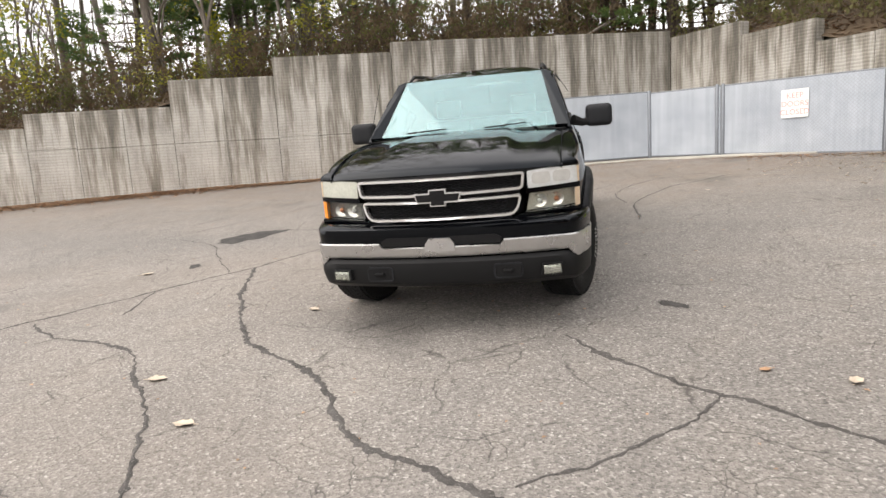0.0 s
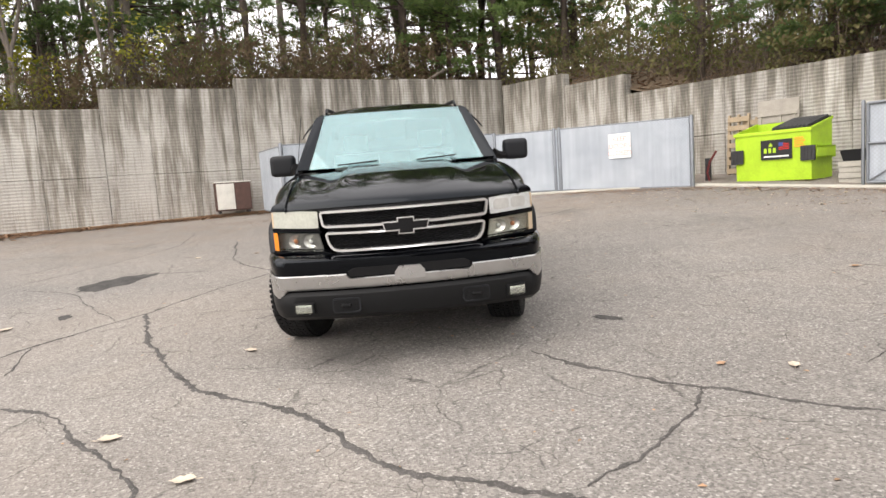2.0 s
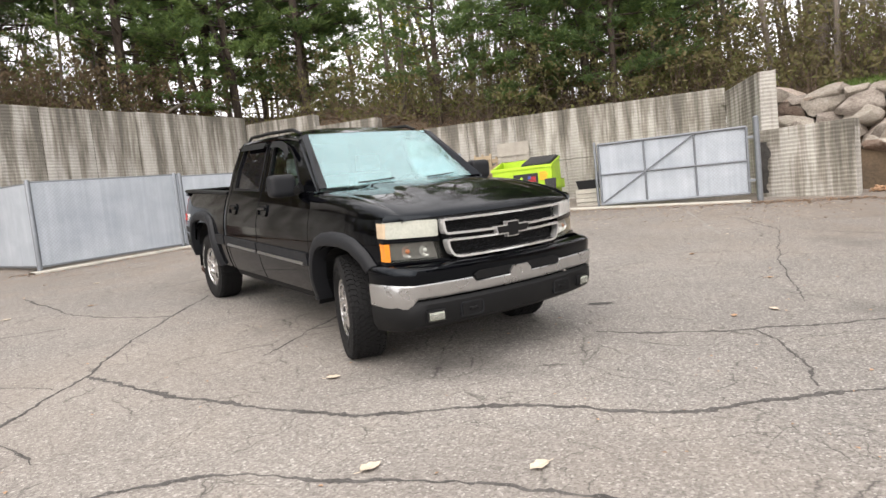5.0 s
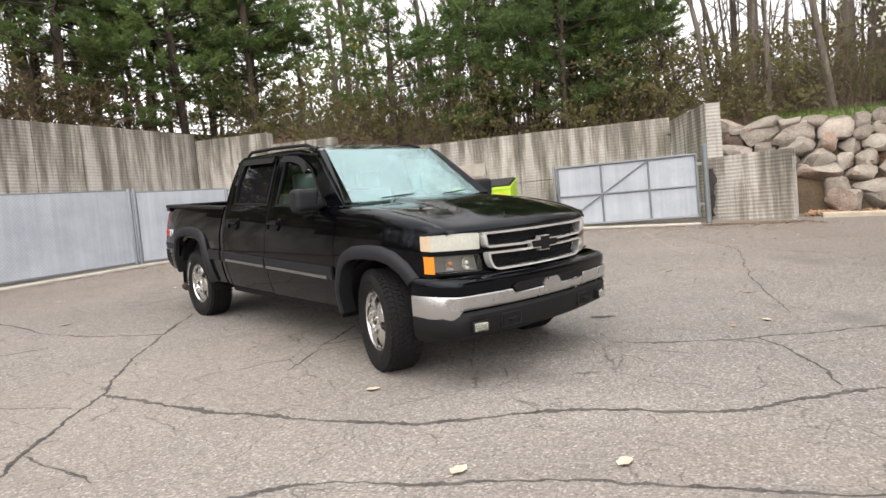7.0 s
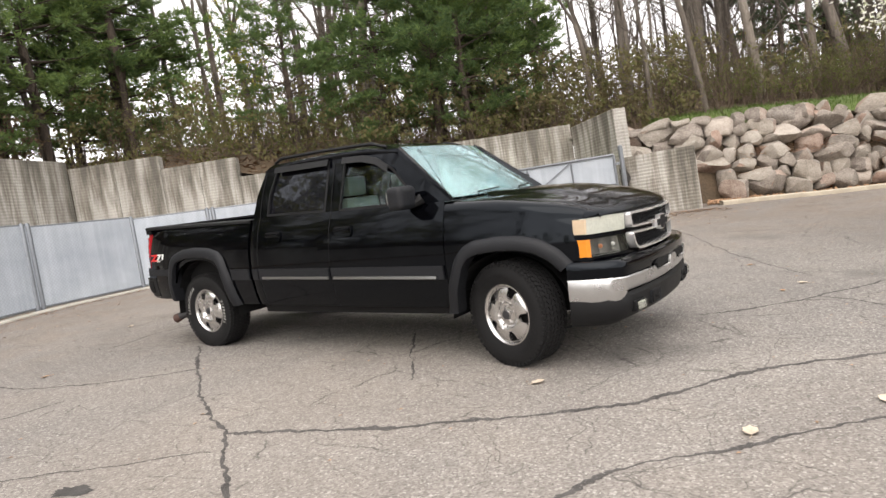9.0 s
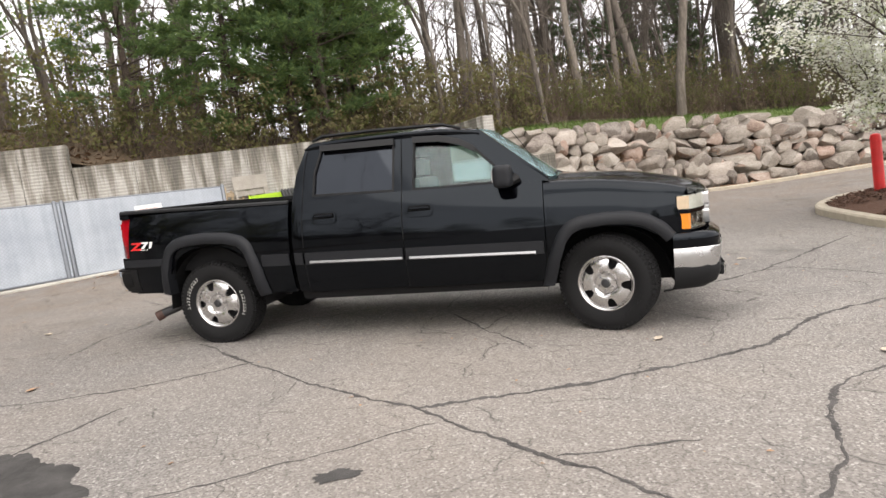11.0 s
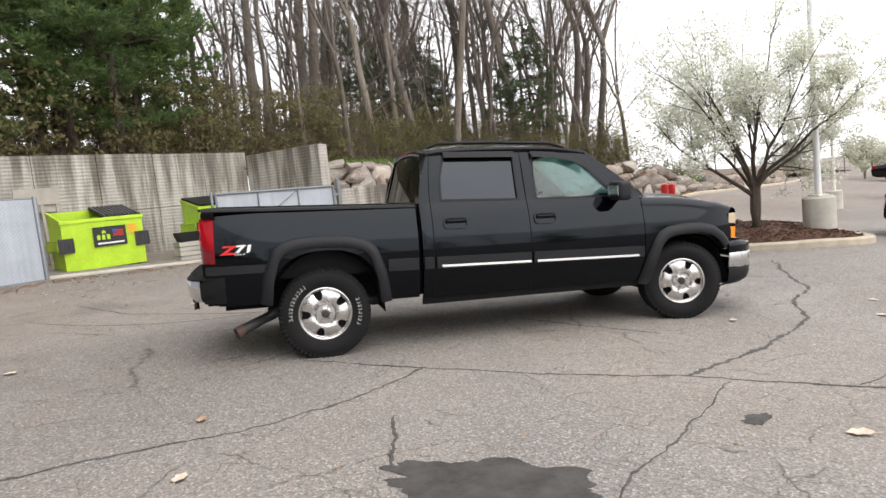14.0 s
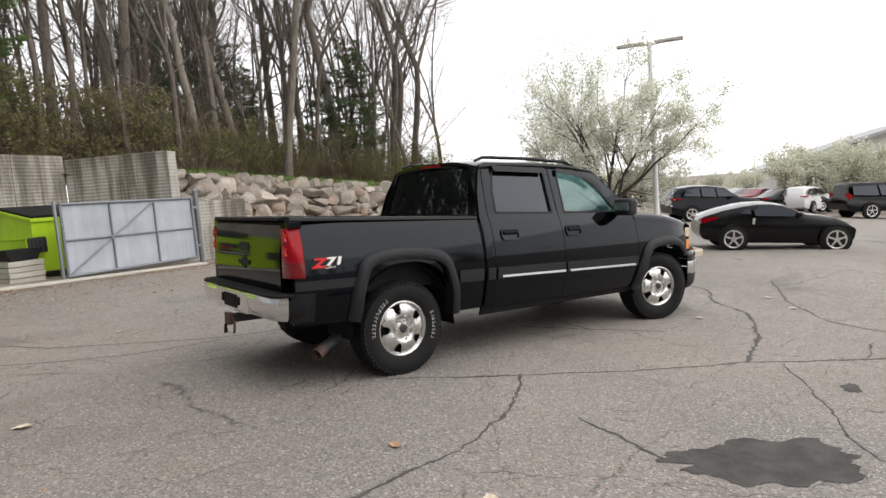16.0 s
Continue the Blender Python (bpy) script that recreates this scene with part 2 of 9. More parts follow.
def chain_link():
    """Galvanised mesh with pale privacy slats woven through it."""
    m, n, l, p = material("slatted_mesh")
    c = n.new("ShaderNodeTexCoord")
    fields = []
    for k, ang in enumerate((45, -45)):
        mp = n.new("ShaderNodeMapping")
        mp.inputs["Rotation"].default_value = (0, radians(ang), 0)
        l.new(c.outputs["Object"], mp.inputs[0])
        w = n.new("ShaderNodeTexWave")
        w.bands_direction = "X"
        w.inputs["Scale"].default_value = 6.2
        l.new(mp.outputs[0], w.inputs["Vector"])
        fields.append(ramp(n, l, w.outputs["Fac"], [(0.80, (0, 0, 0)), (0.92, (1, 1, 1))]))
    wire = mixc(n, l, 1.0, fields[0], fields[1], "LIGHTEN")
    slat = tex(n, l, "Noise", 1.0, 3, 0.5, (10, 10, 0.4))
    dirt = tex(n, l, "Noise", 1.7, 5, 0.6)
    base = ramp(n, l, slat.outputs["Fac"], [(0.3, (0.305, 0.35, 0.405)), (0.7, (0.41, 0.46, 0.52))])
    base = mixc(n, l, 0.35, base, ramp(n, l, dirt.outputs["Fac"], [(0.34, (0.30, 0.325, 0.36)), (0.66, (0.58, 0.61, 0.64))]))
    col = mixc(n, l, mixc(n, l, 1.0, wire, (0.30, 0.30, 0.30), "MULTIPLY"), base, (0.24, 0.25, 0.26))
    l.new(col, p.inputs["Base Color"])
    p.inputs["Roughness"].default_value = 0.55
    bump(n, l, p, wire, 0.5, 0.006)
    return m


def car_paint(name, col, rough=0.07, dust=0.008, tint=(1, 1, 1)):
    m, n, l, p = material(name)
    d = tex(n, l, "Noise", 2.2, 6, 0.65)
    f = tex(n, l, "Noise", 160, 2, 0.6)
    k = mixc(n, l, 0.5, d.outputs["Fac"], f.outputs["Fac"])
    l.new(mixc(n, l, ramp(n, l, k, [(0.42, (0, 0, 0)), (0.75, (dust, dust, dust))]), col, (0.35, 0.33, 0.3)), p.inputs["Base Color"])
    l.new(ramp(n, l, d.outputs["Fac"], [(0.3, (rough,) * 3), (0.75, (rough * 2.2,) * 3)]), p.inputs["Roughness"])
    p.inputs["Specular IOR Level"].default_value = 0.5
    p.inputs["IOR"].default_value = 1.34
    p.inputs["Specular Tint"].default_value = (*tint, 1)
    return m


def glass(name, col, rough=0.0, f0=0.04, coating=None, dust=0.0):
    """Clear pane: gloss by angle on both faces, a thin film of dust and painted sky sheen."""
    m, n, l, p = material(name)
    t = n.new("ShaderNodeBsdfTransparent")
    t.inputs[0].default_value = (*col, 1)
    g = n.new("ShaderNodeBsdfGlossy")
    g.inputs["Roughness"].default_value = max(rough, 0.015)
    g.inputs["Color"].default_value = (*(coating or (0.9, 0.95, 0.95)), 1)
    lw = n.new("ShaderNodeLayerWeight")
    lw.inputs["Blend"].default_value = 0.5
    pw = n.new("ShaderNodeMath")
    pw.operation = "POWER"
    pw.inputs[1].default_value = 4.5
    l.new(lw.outputs["Facing"], pw.inputs[0])
    mr = n.new("ShaderNodeMapRange")
    mr.inputs["To Min"].default_value = f0
    l.new(pw.outputs[0], mr.inputs[0])
    base = t.outputs[0]
    # pale diffuse film: dust, and the sky's sheen put into its colour
    if dust:
        d = n.new("ShaderNodeBsdfDiffuse")
        film = tex(n, l, "Noise", 2.5, 5, 0.6)
        l.new(ramp(n, l, film.outputs["Fac"], [(0.3, tuple(v * 0.8 for v in col)), (0.7, col)]), d.inputs[0])
        dm = n.new("ShaderNodeMixShader")
        dm.inputs[0].default_value = dust
        l.new(base, dm.inputs[1])
        l.new(d.outputs[0], dm.inputs[2])
        base = dm.outputs[0]
    mx = n.new("ShaderNodeMixShader")
    l.new(mr.outputs[0], mx.inputs[0])
    l.new(base, mx.inputs[1])
    l.new(g.outputs[0], mx.inputs[2])
    l.new(mx.outputs[0], n["Material Output"].inputs[0])
    return m


def bark(name, a, b):
    m, n, l, p = material(name)
    g = tex(n, l, "Noise", 3.0, 6, 0.7, (4, 4, 0.7))
    f = tex(n, l, "Noise", 26, 3)
    o = n.new("ShaderNodeObjectInfo")
    c = ramp(n, l, g.outputs["Fac"], [(0.38, tuple(v * 0.6 for v in a)), (0.5, a), (0.64, b)])
    c = mixc(n, l, 0.3, c, ramp(n, l, f.outputs["Fac"], [(0.3, a), (0.7, b)]))
    c = mixc(n, l, 0.35, c, ramp(n, l, o.outputs["Random"], [(0, tuple(v * 0.55 for v in a)), (1, tuple(v * 1.25 for v in b))]))
    l.new(c, p.inputs["Base Color"])
    p.inputs["Roughness"].default_value = 0.95
    bump(n, l, p, g.outputs["Fac"], 0.9, 0.04)
    return m


def leafy(name, cols, trans=0.25):
    """Foliage: each leaf its own tone, each plant its own shade."""
    m, n, l, p = material(name)
    g = n.new("ShaderNodeNewGeometry")
    o = n.new("ShaderNodeObjectInfo")
    c = ramp(n, l, g.outputs["Random Per Island"], [(k / (len(cols) - 1), v) for k, v in enumerate(cols)])
    c = mixc(n, l, 0.3, c, ramp(n, l, o.outputs["Random"], [(0, tuple(v * 0.5 for v in cols[0])), (1, tuple(min(1, v * 1.2) for v in cols[-1]))]))
    l.new(c, p.inputs["Base Color"])
    p.inputs["Roughness"].default_value = 0.7
    p.inputs["Specular IOR Level"].default_value = 0.25
    if trans:
        p.inputs["Subsurface Weight"].default_value = 0.0
        t = n.new("ShaderNodeBsdfTranslucent")
        l.new(c, t.inputs[0])
        mx = n.new("ShaderNodeMixShader")
        mx.inputs[0].default_value = trans
        l.new(p.outputs[0], mx.inputs[1])
        l.new(t.outputs[0], mx.inputs[2])
        l.new(mx.outputs[0], n["Material Output"].inputs[0])
    return m


M_ASPHALT = asphalt()
M_SEAL = tar("crack_sealer", (0.072, 0.067, 0.063), 0.50)
M_PATCH = tar("asphalt_patch", (0.058, 0.055, 0.052), 0.60)
M_OLDPAINT = simple("worn_line_paint", (0.23, 0.215, 0.195), 0.85, 0, 0.25, 7, 0.3)
M_WALL = ribbed_concrete()
M_WALLTOP = ribbed_concrete(True)
M_CONC = simple("concrete", (0.44, 0.42, 0.37), 0.9, 0, 0.25, 3, 0.4)
M_KERB = simple("kerb_concrete", (0.42, 0.37, 0.29), 0.9, 0, 0.25, 4, 0.5)
M_SLAT = chain_link()
M_GALV = simple("galvanised_steel", (0.20, 0.215, 0.235), 0.5, 0.55, 0.15, 12, 0.1)
M_LIME = simple("lime_paint", (0.40, 0.62, 0.025), 0.42, 0, 0.18, 2.5, 0.15)
M_DARKSTEEL = simple("dark_steel", (0.035, 0.035, 0.037), 0.55, 0.2, 0.3, 8, 0.2)
M_RUST = simple("rusty_brown_paint", (0.085, 0.045, 0.035), 0.75, 0, 0.35, 5, 0.4)
M_OFFWHITE = simple("stained_white_paint", (0.62, 0.6, 0.54), 0.6, 0, 0.22, 3, 0.2)
M_WHITE = simple("white_sign", (0.78, 0.78, 0.77), 0.5, 0, 0.05, 4)
M_DULLRED = simple("dull_red_paint", (0.13, 0.014, 0.012), 0.6, 0, 0.3, 5, 0.2)
M_POLE = simple("pale_grey_pole_paint", (0.70, 0.71, 0.72), 0.5, 0, 0.08, 3)
M_LID = simple("faded_black_lid", (0.055, 0.056, 0.058), 0.6, 0, 0.2, 6, 0.1)
M_REDPAINT = simple("red_paint", (0.62, 0.02, 0.02), 0.4, 0, 0.15, 5, 0.1)
M_REDINK = simple("red_ink", (0.66, 0.36, 0.33), 0.6, 0, 0.1, 5)
M_ORANGE = simple("orange_sticker", (0.8, 0.42, 0.03), 0.5, 0, 0.1, 5)
M_BLUEINK = simple("blue_ink", (0.04, 0.06, 0.25), 0.5, 0, 0.1, 5)
M_BLACKPANEL = simple("black_panel", (0.012, 0.013, 0.013), 0.4, 0, 0.2, 5)
M_PLASTIC = simple("black_plastic", (0.005, 0.0053, 0.006), 0.55, 0, 0.15, 6, 0.1)
M_FLARE = simple("textured_grey_plastic", (0.011, 0.012, 0.0145), 0.55, 0, 0.12, 6, 0.25)
M_PALEWOOD = simple("weathered_pallet_wood", (0.36, 0.28, 0.19), 0.85, 0, 0.25, 5, 0.4)
M_GREYWOOD = simple("grey_plywood", (0.36, 0.33, 0.29), 0.85, 0, 0.2, 4, 0.3)
M_MULCH = simple("bark_mulch", (0.09, 0.045, 0.027), 0.95, 0, 0.45, 12, 0.9, island=0.6)
M_LEAFLITTER = simple("leaf_litter", (0.34, 0.205, 0.12), 0.9, 0, 0.4, 6, 0.6, island=0.7)
M_LEAFPALE = simple("pale_dry_leaves", (0.52, 0.43, 0.33), 0.9, 0, 0.3, 6, 0.4, island=0.45)
M_FALLEN = simple("fallen_leaf", (0.55, 0.46, 0.36), 0.8, 0, 0.3, 15, 0.2)
M_FALLEN2 = simple("rust_leaf", (0.40, 0.24, 0.14), 0.8, 0, 0.3, 15, 0.2)
M_SOIL = simple("woodland_floor", (0.10, 0.07, 0.043), 0.95, 0, 0.45, 1.3, 0.7)
M_GRASS = leafy("grass_blades", [(0.035, 0.075, 0.012), (0.07, 0.13, 0.025), (0.13, 0.17, 0.045)])
M_TURF = simple("turf", (0.085, 0.12, 0.03), 0.95, 0, 0.35, 2, 0.5)
M_BARK = bark("grey_bark", (0.095, 0.079, 0.066), (0.235, 0.203, 0.172))
M_BARK2 = bark("pale_bark", (0.15, 0.128, 0.106), (0.30, 0.262, 0.22))
M_PINEBARK = bark("pine_bark", (0.05, 0.038, 0.03), (0.12, 0.09, 0.07))
M_TWIG = bark("brush_twigs", (0.085, 0.06, 0.043), (0.20, 0.148, 0.108))
M_NEEDLE = leafy("pine_needles", [(0.085, 0.145, 0.065), (0.135, 0.215, 0.085), (0.23, 0.31, 0.09)], 0.5)
M_SPRUCE = leafy("spruce_needles", [(0.065, 0.105, 0.06), (0.10, 0.15, 0.075), (0.14, 0.20, 0.09)], 0.45)
M_YELLOW = leafy("young_yellow_leaves", [(0.19, 0.20, 0.025), (0.32, 0.33, 0.04), (0.42, 0.40, 0.06)], 0.45)
M_SHRUB = leafy("young_shrub_leaves", [(0.08, 0.11, 0.028), (0.12, 0.155, 0.038), (0.19, 0.20, 0.06)], 0.45)
M_BLOSSOM = leafy("white_blossom", [(0.40, 0.46, 0.20), (0.80, 0.80, 0.70), (0.88, 0.88, 0.84), (0.92, 0.92, 0.90)], 0.4)
M_BLOSSOM2 = leafy("far_blossom", [(0.38, 0.40, 0.25), (0.58, 0.58, 0.46), (0.72, 0.72, 0.64)], 0.3)


M_DEADLEAF = leafy("dead_brush_leaves", [(0.085, 0.062, 0.042), (0.15, 0.105, 0.065), (0.10, 0.085, 0.045), (0.20, 0.145, 0.095)], 0.3)
M_HAZE = leafy("undergrowth_leaves", [(0.15, 0.115, 0.065), (0.17, 0.15, 0.06), (0.13, 0.16, 0.045), (0.2, 0.17, 0.09)], 0.45)


def boulder():
    m, n, l, p = material("fieldstone")
    o = n.new("ShaderNodeObjectInfo")
    g = n.new("ShaderNodeNewGeometry")
    b = tex(n, l, "Noise", 3.6, 7, 0.65)
    f = tex(n, l, "Noise", 22, 5, 0.7)
    r = n.new("ShaderNodeMath")
    r.operation = "FRACT"
    ad = n.new("ShaderNodeMath")
    l.new(o.outputs["Random"], ad.inputs[0])
    l.new(g.outputs["Random Per Island"], ad.inputs[1])
    l.new(ad.outputs[0], r.inputs[0])
    c = ramp(n, l, r.outputs[0], [(0, (0.11, 0.088, 0.075)), (0.2, (0.32, 0.275, 0.225)), (0.38, (0.16, 0.12, 0.10)), (0.55, (0.43, 0.385, 0.325)), (0.72, (0.21, 0.17, 0.14)), (0.86, (0.37, 0.20, 0.135)), (1, (0.54, 0.50, 0.44))])
    c = mixc(n, l, 0.32, c, ramp(n, l, b.outputs["Fac"], [(0.36, (0.09, 0.075, 0.062)), (0.5, (0.30, 0.265, 0.225)), (0.64, (0.52, 0.485, 0.43))]))
    c = mixc(n, l, 0.22, c, ramp(n, l, f.outputs["Fac"], [(0.38, (0.07, 0.06, 0.05)), (0.6, (0.55, 0.51, 0.46))]))
    l.new(c, p.inputs["Base Color"])
    p.inputs["Roughness"].default_value = 0.88
    bump(n, l, p, mixc(n, l, 0.5, b.outputs["Fac"], f.outputs["Fac"]), 1.0, 0.06)
    return m


M_ROCK = boulder()
M_PAINT = car_paint("black_car_paint", (0.0009, 0.0010, 0.0017), 0.04, 0.002, (0.80, 0.90, 1.0))
M_CHROME = simple("chrome", (0.72, 0.72, 0.72), 0.12, 1.0, 0.06, 9)
M_BRUSHED = simple("brushed_bumper_chrome", (0.55, 0.55, 0.55), 0.28, 0.95, 0.08, 9)
M_ALLOY = simple("alloy", (0.62, 0.61, 0.60), 0.26, 0.95, 0.12, 14)
M_RUBBER = simple("tyre_rubber", (0.008, 0.008, 0.0085), 0.8, 0, 0.3, 9, 0.25)
M_LETTER = simple("tyre_lettering", (0.42, 0.42, 0.40), 0.8, 0, 0.2, 30)
M_GLASS = glass("windscreen_glass", (0.66, 0.86, 0.88), 0.0, 0.07, (0.82, 0.96, 0.97), 0.18)
M_SIDEGLASS = glass("side_glass", (0.78, 0.88, 0.865), 0.0, 0.04)
M_TINT = simple("privacy_glass", (0.006, 0.006, 0.008), 0.03, 0, 0.05, 3)
M_LENS = glass("lamp_lens", (0.93, 0.93, 0.9), 0.06, 0.04)
M_DARKBOWL = simple("grey_lamp_housing", (0.17, 0.17, 0.175), 0.3, 0.3, 0.15, 22)
M_BOWL = simple("lamp_reflector", (0.62, 0.62, 0.60), 0.25, 0.3, 0.12, 22)
M_STRIP = simple("bright_trim", (0.40, 0.40, 0.40), 0.3, 1.0, 0.05, 9)
M_HAZY = simple("hazed_lamp_lens", (0.43, 0.44, 0.385), 0.15, 0, 0.22, 5, 0, 0.9)
M_CLEARLENS = simple("clear_ribbed_lens", (0.62, 0.64, 0.64), 0.12, 0.1, 0.25, 10, 0, 0.9)
M_SIDEAMBER = simple("faded_amber_lens", (0.55, 0.43, 0.30), 0.15, 0, 0.1, 20, 0, 0.7)
M_FLUTED = simple("fluted_reflector", (0.50, 0.52, 0.50), 0.16, 0.75, 0.35, 30)
M_BULB = simple("orange_bulb", (0.42, 0.15, 0.06), 0.3, 0, 0.1, 20)
M_AMBER = simple("amber_lens", (0.75, 0.24, 0.015), 0.15, 0, 0.1, 20, 0, 0.7)
M_DARKRED = simple("deep_red_lens", (0.16, 0.004, 0.007), 0.10, 0, 0.2, 16, 0, 0.3)
M_TAILRED = simple("red_lens", (0.27, 0.003, 0.008), 0.12, 0, 0.25, 16, 0, 0.0)
M_REDREFLEX = simple("red_reflex", (0.55, 0.03, 0.04), 0.25, 0, 0.25, 40, 0, 0.0)
for m_ in (M_TAILRED, M_REDREFLEX):
    m_.node_tree.nodes["Principled BSDF"].inputs["Specular IOR Level"].default_value = 0.2
M_INTERIOR = simple("grey_cloth", (0.36, 0.36, 0.345), 0.85, 0, 0.15, 9, 0.2)
M_DASH = simple("dash_plastic", (0.16, 0.175, 0.18), 0.7, 0, 0.1, 9, 0.1)
M_BRIGHT = simple("bright_chrome_trim", (0.76, 0.76, 0.76), 0.2, 0.7, 0.05, 9)
M_UNDER = simple("underbody", (0.0045, 0.0045, 0.005), 0.8, 0, 0.4, 4, 0.3)
for m_ in (M_UNDER, M_PLASTIC, M_RUBBER, M_FLARE):
    # dull black surfaces with little sheen
    m_.node_tree.nodes["Principled BSDF"].inputs["Specular IOR Level"].default_value = 0.15 if m_ != M_FLARE else 0.25
M_TINT.node_tree.nodes["Principled BSDF"].inputs["Specular Tint"].default_value = (0.78, 0.88, 1.0, 1)

# dull plastics and rubber mirror little
for m_ in (M_PLASTIC, M_FLARE, M_UNDER, M_RUBBER):
    m_.node_tree.nodes["Principled BSDF"].inputs["Specular IOR Level"].default_value = 0.28

# ---- ground ----
def ground_z(x, y):
    """The lot falls towards the front of the truck and rises a little towards the walls."""
    if x < 3:
        f = -0.0613 * max(x, -9) - 0.012 * min(0, max(x + 9, -12))
    else:
        f = -0.184 - 0.092 * (1 - math.exp(-(x - 3) / 1.5)) + 0.018 * min(max(x - 5, 0), 6)
    if x > 7:
        fall = 0.07 * min(x - 7, 5) + 0.060 * min(max(x - 12, 0), 5)
        f -= fall * (1 - min(max((y - 6) / 6, 0), 1))
    k = 0.034 - 0.02 * min(max((x - 1) / 5, 0), 1)
    near = 0.1535 + f + 0.012 * max(-14, min(y, 3)) + k * min(max(y - 3, 0), 11) + 0.012 * min(max(y - 3, 0), 5)
    # the far part of the lot is one tilted plane
    w = min(max((x - 11.5) / 3.5, 0), 1)
    w = w * w * (3 - 2 * w)
    return near * (1 - w) + w * (-1.38 - 0.076 * (min(x, 140) - 31) + 0.068 * (min(max(y, -8), 60) - 7.2))


def sheet(name, xs, ys, z, mat, label, category):
    bm = bmesh.new()
    vs = [[bm.verts.new((x, y, z(x, y))) for y in ys] for x in xs]
    for a, b in zip(vs, vs[1:]):
        for k in range(len(ys) - 1):
            bm.faces.new((a[k], b[k], b[k + 1], a[k + 1]))
    return tagged(part(name, bm, mat, smooth=True), label, category, kind="structure")


def steps(*spans):
    out = []
    for a, b, d in spans:
        n = max(1, round((b - a) / d))
        out += [a + (b - a) * k / n for k in range(n)]
    return out + [spans[-1][1]]


ground = sheet("ground", steps((-400, -40, 90), (-40, -14, 2), (-14, 16, 0.5), (16, 60, 4), (60, 600, 90)),
               steps((-400, -40, 90), (-40, -18, 3), (-18, 18, 0.5), (18, 60, 4), (60, 500, 90)), ground_z, M_ASPHALT,
               "weathered grey asphalt lot with dark crack sealing and patches", "asphalt")

# ---- sealed cracks, patches and stains on the asphalt ----
def ribbon(name, pts, width, mat, label, lift=0.004, rough=0.35, seed=0, sway=1.0):
    """A thin band laid on the ground along a line, its edges and course uneven; its centre is a little raised."""
    rr = random.Random(seed + int(pts[0][0] * 37 + pts[0][1] * 91))
    fine = []
    for a, b in zip(pts, pts[1:]):
        n = max(1, int(math.dist(a, b) / 0.025))
        fine += [(a[0] + (b[0] - a[0]) * k / n, a[1] + (b[1] - a[1]) * k / n) for k in range(n)]
    fine.append(pts[-1])
    bm = bmesh.new()
    prev = None
    for k, p in enumerate(fine):
        a, b = Vector(fine[max(k - 1, 0)]), Vector(fine[min(k + 1, len(fine) - 1)])
        t = (b - a).normalized()
        nrm = Vector((-t.y, t.x))
        w = width * 0.52 * max(0.3, 1 + 1.1 * noise.noise((p[0] * 3, p[1] * 3, seed)) + rough * 2 * noise.noise((p[0] * 17, p[1] * 17, seed))) * (0.5 + 0.5 * min(1, k / 6, (len(fine) - 1 - k) / 6))
        mid = Vector(p) + nrm * sway * (0.05 * noise.noise((p[0] * 2.3, p[1] * 2.3, seed + 5)) + 0.022 * noise.noise((p[0] * 11, p[1] * 11, seed)))
        row = []
        for o, h in ((-0.5, lift * 0.4), (0.0, lift), (0.5, lift * 0.4)):
            q = mid + nrm * w * o * (1 + 0.55 * rr.uniform(-1, 1))
            row.append(bm.verts.new((q.x, q.y, ground_z(q.x, q.y) + h)))
        if prev:
            for j in (0, 1):
                bm.faces.new((prev[j], row[j], row[j + 1], prev[j + 1]))
        prev = row
    bmesh.ops.recalc_face_normals(bm, faces=bm.faces[:])
    if sum(f.normal.z for f in bm.faces) < 0:
        bmesh.ops.reverse_faces(bm, faces=bm.faces[:])
    return tagged(part(name, bm, mat), label, "crack", kind="structure")


SEALED = "dark tar-sealed crack winding across the asphalt"
OPEN = "narrow open crack in the weathered asphalt"
ribbon("sealed_crack", [(-2.1, -0.95), (-0.95, -1.77), (-0.12, -2.31), (0.55, -2.62), (1.04, -3.0), (1.4, -3.25), (1.8, -3.5), (2.6, -4.05), (3.6, -4.6)], 0.05, M_SEAL, SEALED)
ribbon("sealed_crack", [(0.57, -2.60), (1.65, -2.2), (2.42, -1.78), (2.88, -1.45), (3.21, -0.98), (3.45, -0.68), (3.92, -0.38), (4.25, -0.12), (4.54, 0.30), (4.70, 0.60), (5.12, 1.19), (5.6, 1.9)], 0.075, M_SEAL, SEALED, seed=1)
ribbon("sealed_crack", [(2.39, -3.78), (2.74, -3.26), (2.84, -2.81), (2.97, -2.38), (3.5, -1.88), (4.13, -1.38), (4.75, -1.0), (5.6, -0.5)], 0.05, M_SEAL, SEALED, seed=2)
ribbon("sealed_crack", [(2.8, 0.79), (3.24, 1.11), (3.55, 1.40), (3.68, 1.6), (3.88, 1.81), (4.13, 2.09), (4.6, 2.7), (5.1, 3.3)], 0.06, M_SEAL, SEALED, seed=3)
ribbon("crack", [(3.66, 1.56), (3.96, 1.41), (4.1, 1.24), (4.3, 1.03), (4.58, 0.62)], 0.035, M_SEAL, OPEN, seed=4)
ribbon("sealed_crack", [(-5.05, 3.53), (-4.17, 2.5), (-3.2, 2.0), (-2.5, 1.72), (-1.2, 1.66)], 0.05, M_SEAL, SEALED, seed=5)
ribbon("crack", [(-5.35, 2.53), (-4.55, 1.85), (-3.6, 1.52), (-2.6, 1.62)], 0.035, M_SEAL, OPEN, seed=6)
ribbon("crack", [(-1.62, -2.6), (-1.68, -2.9), (-1.78, -3.4)], 0.035, M_SEAL, OPEN, seed=8)
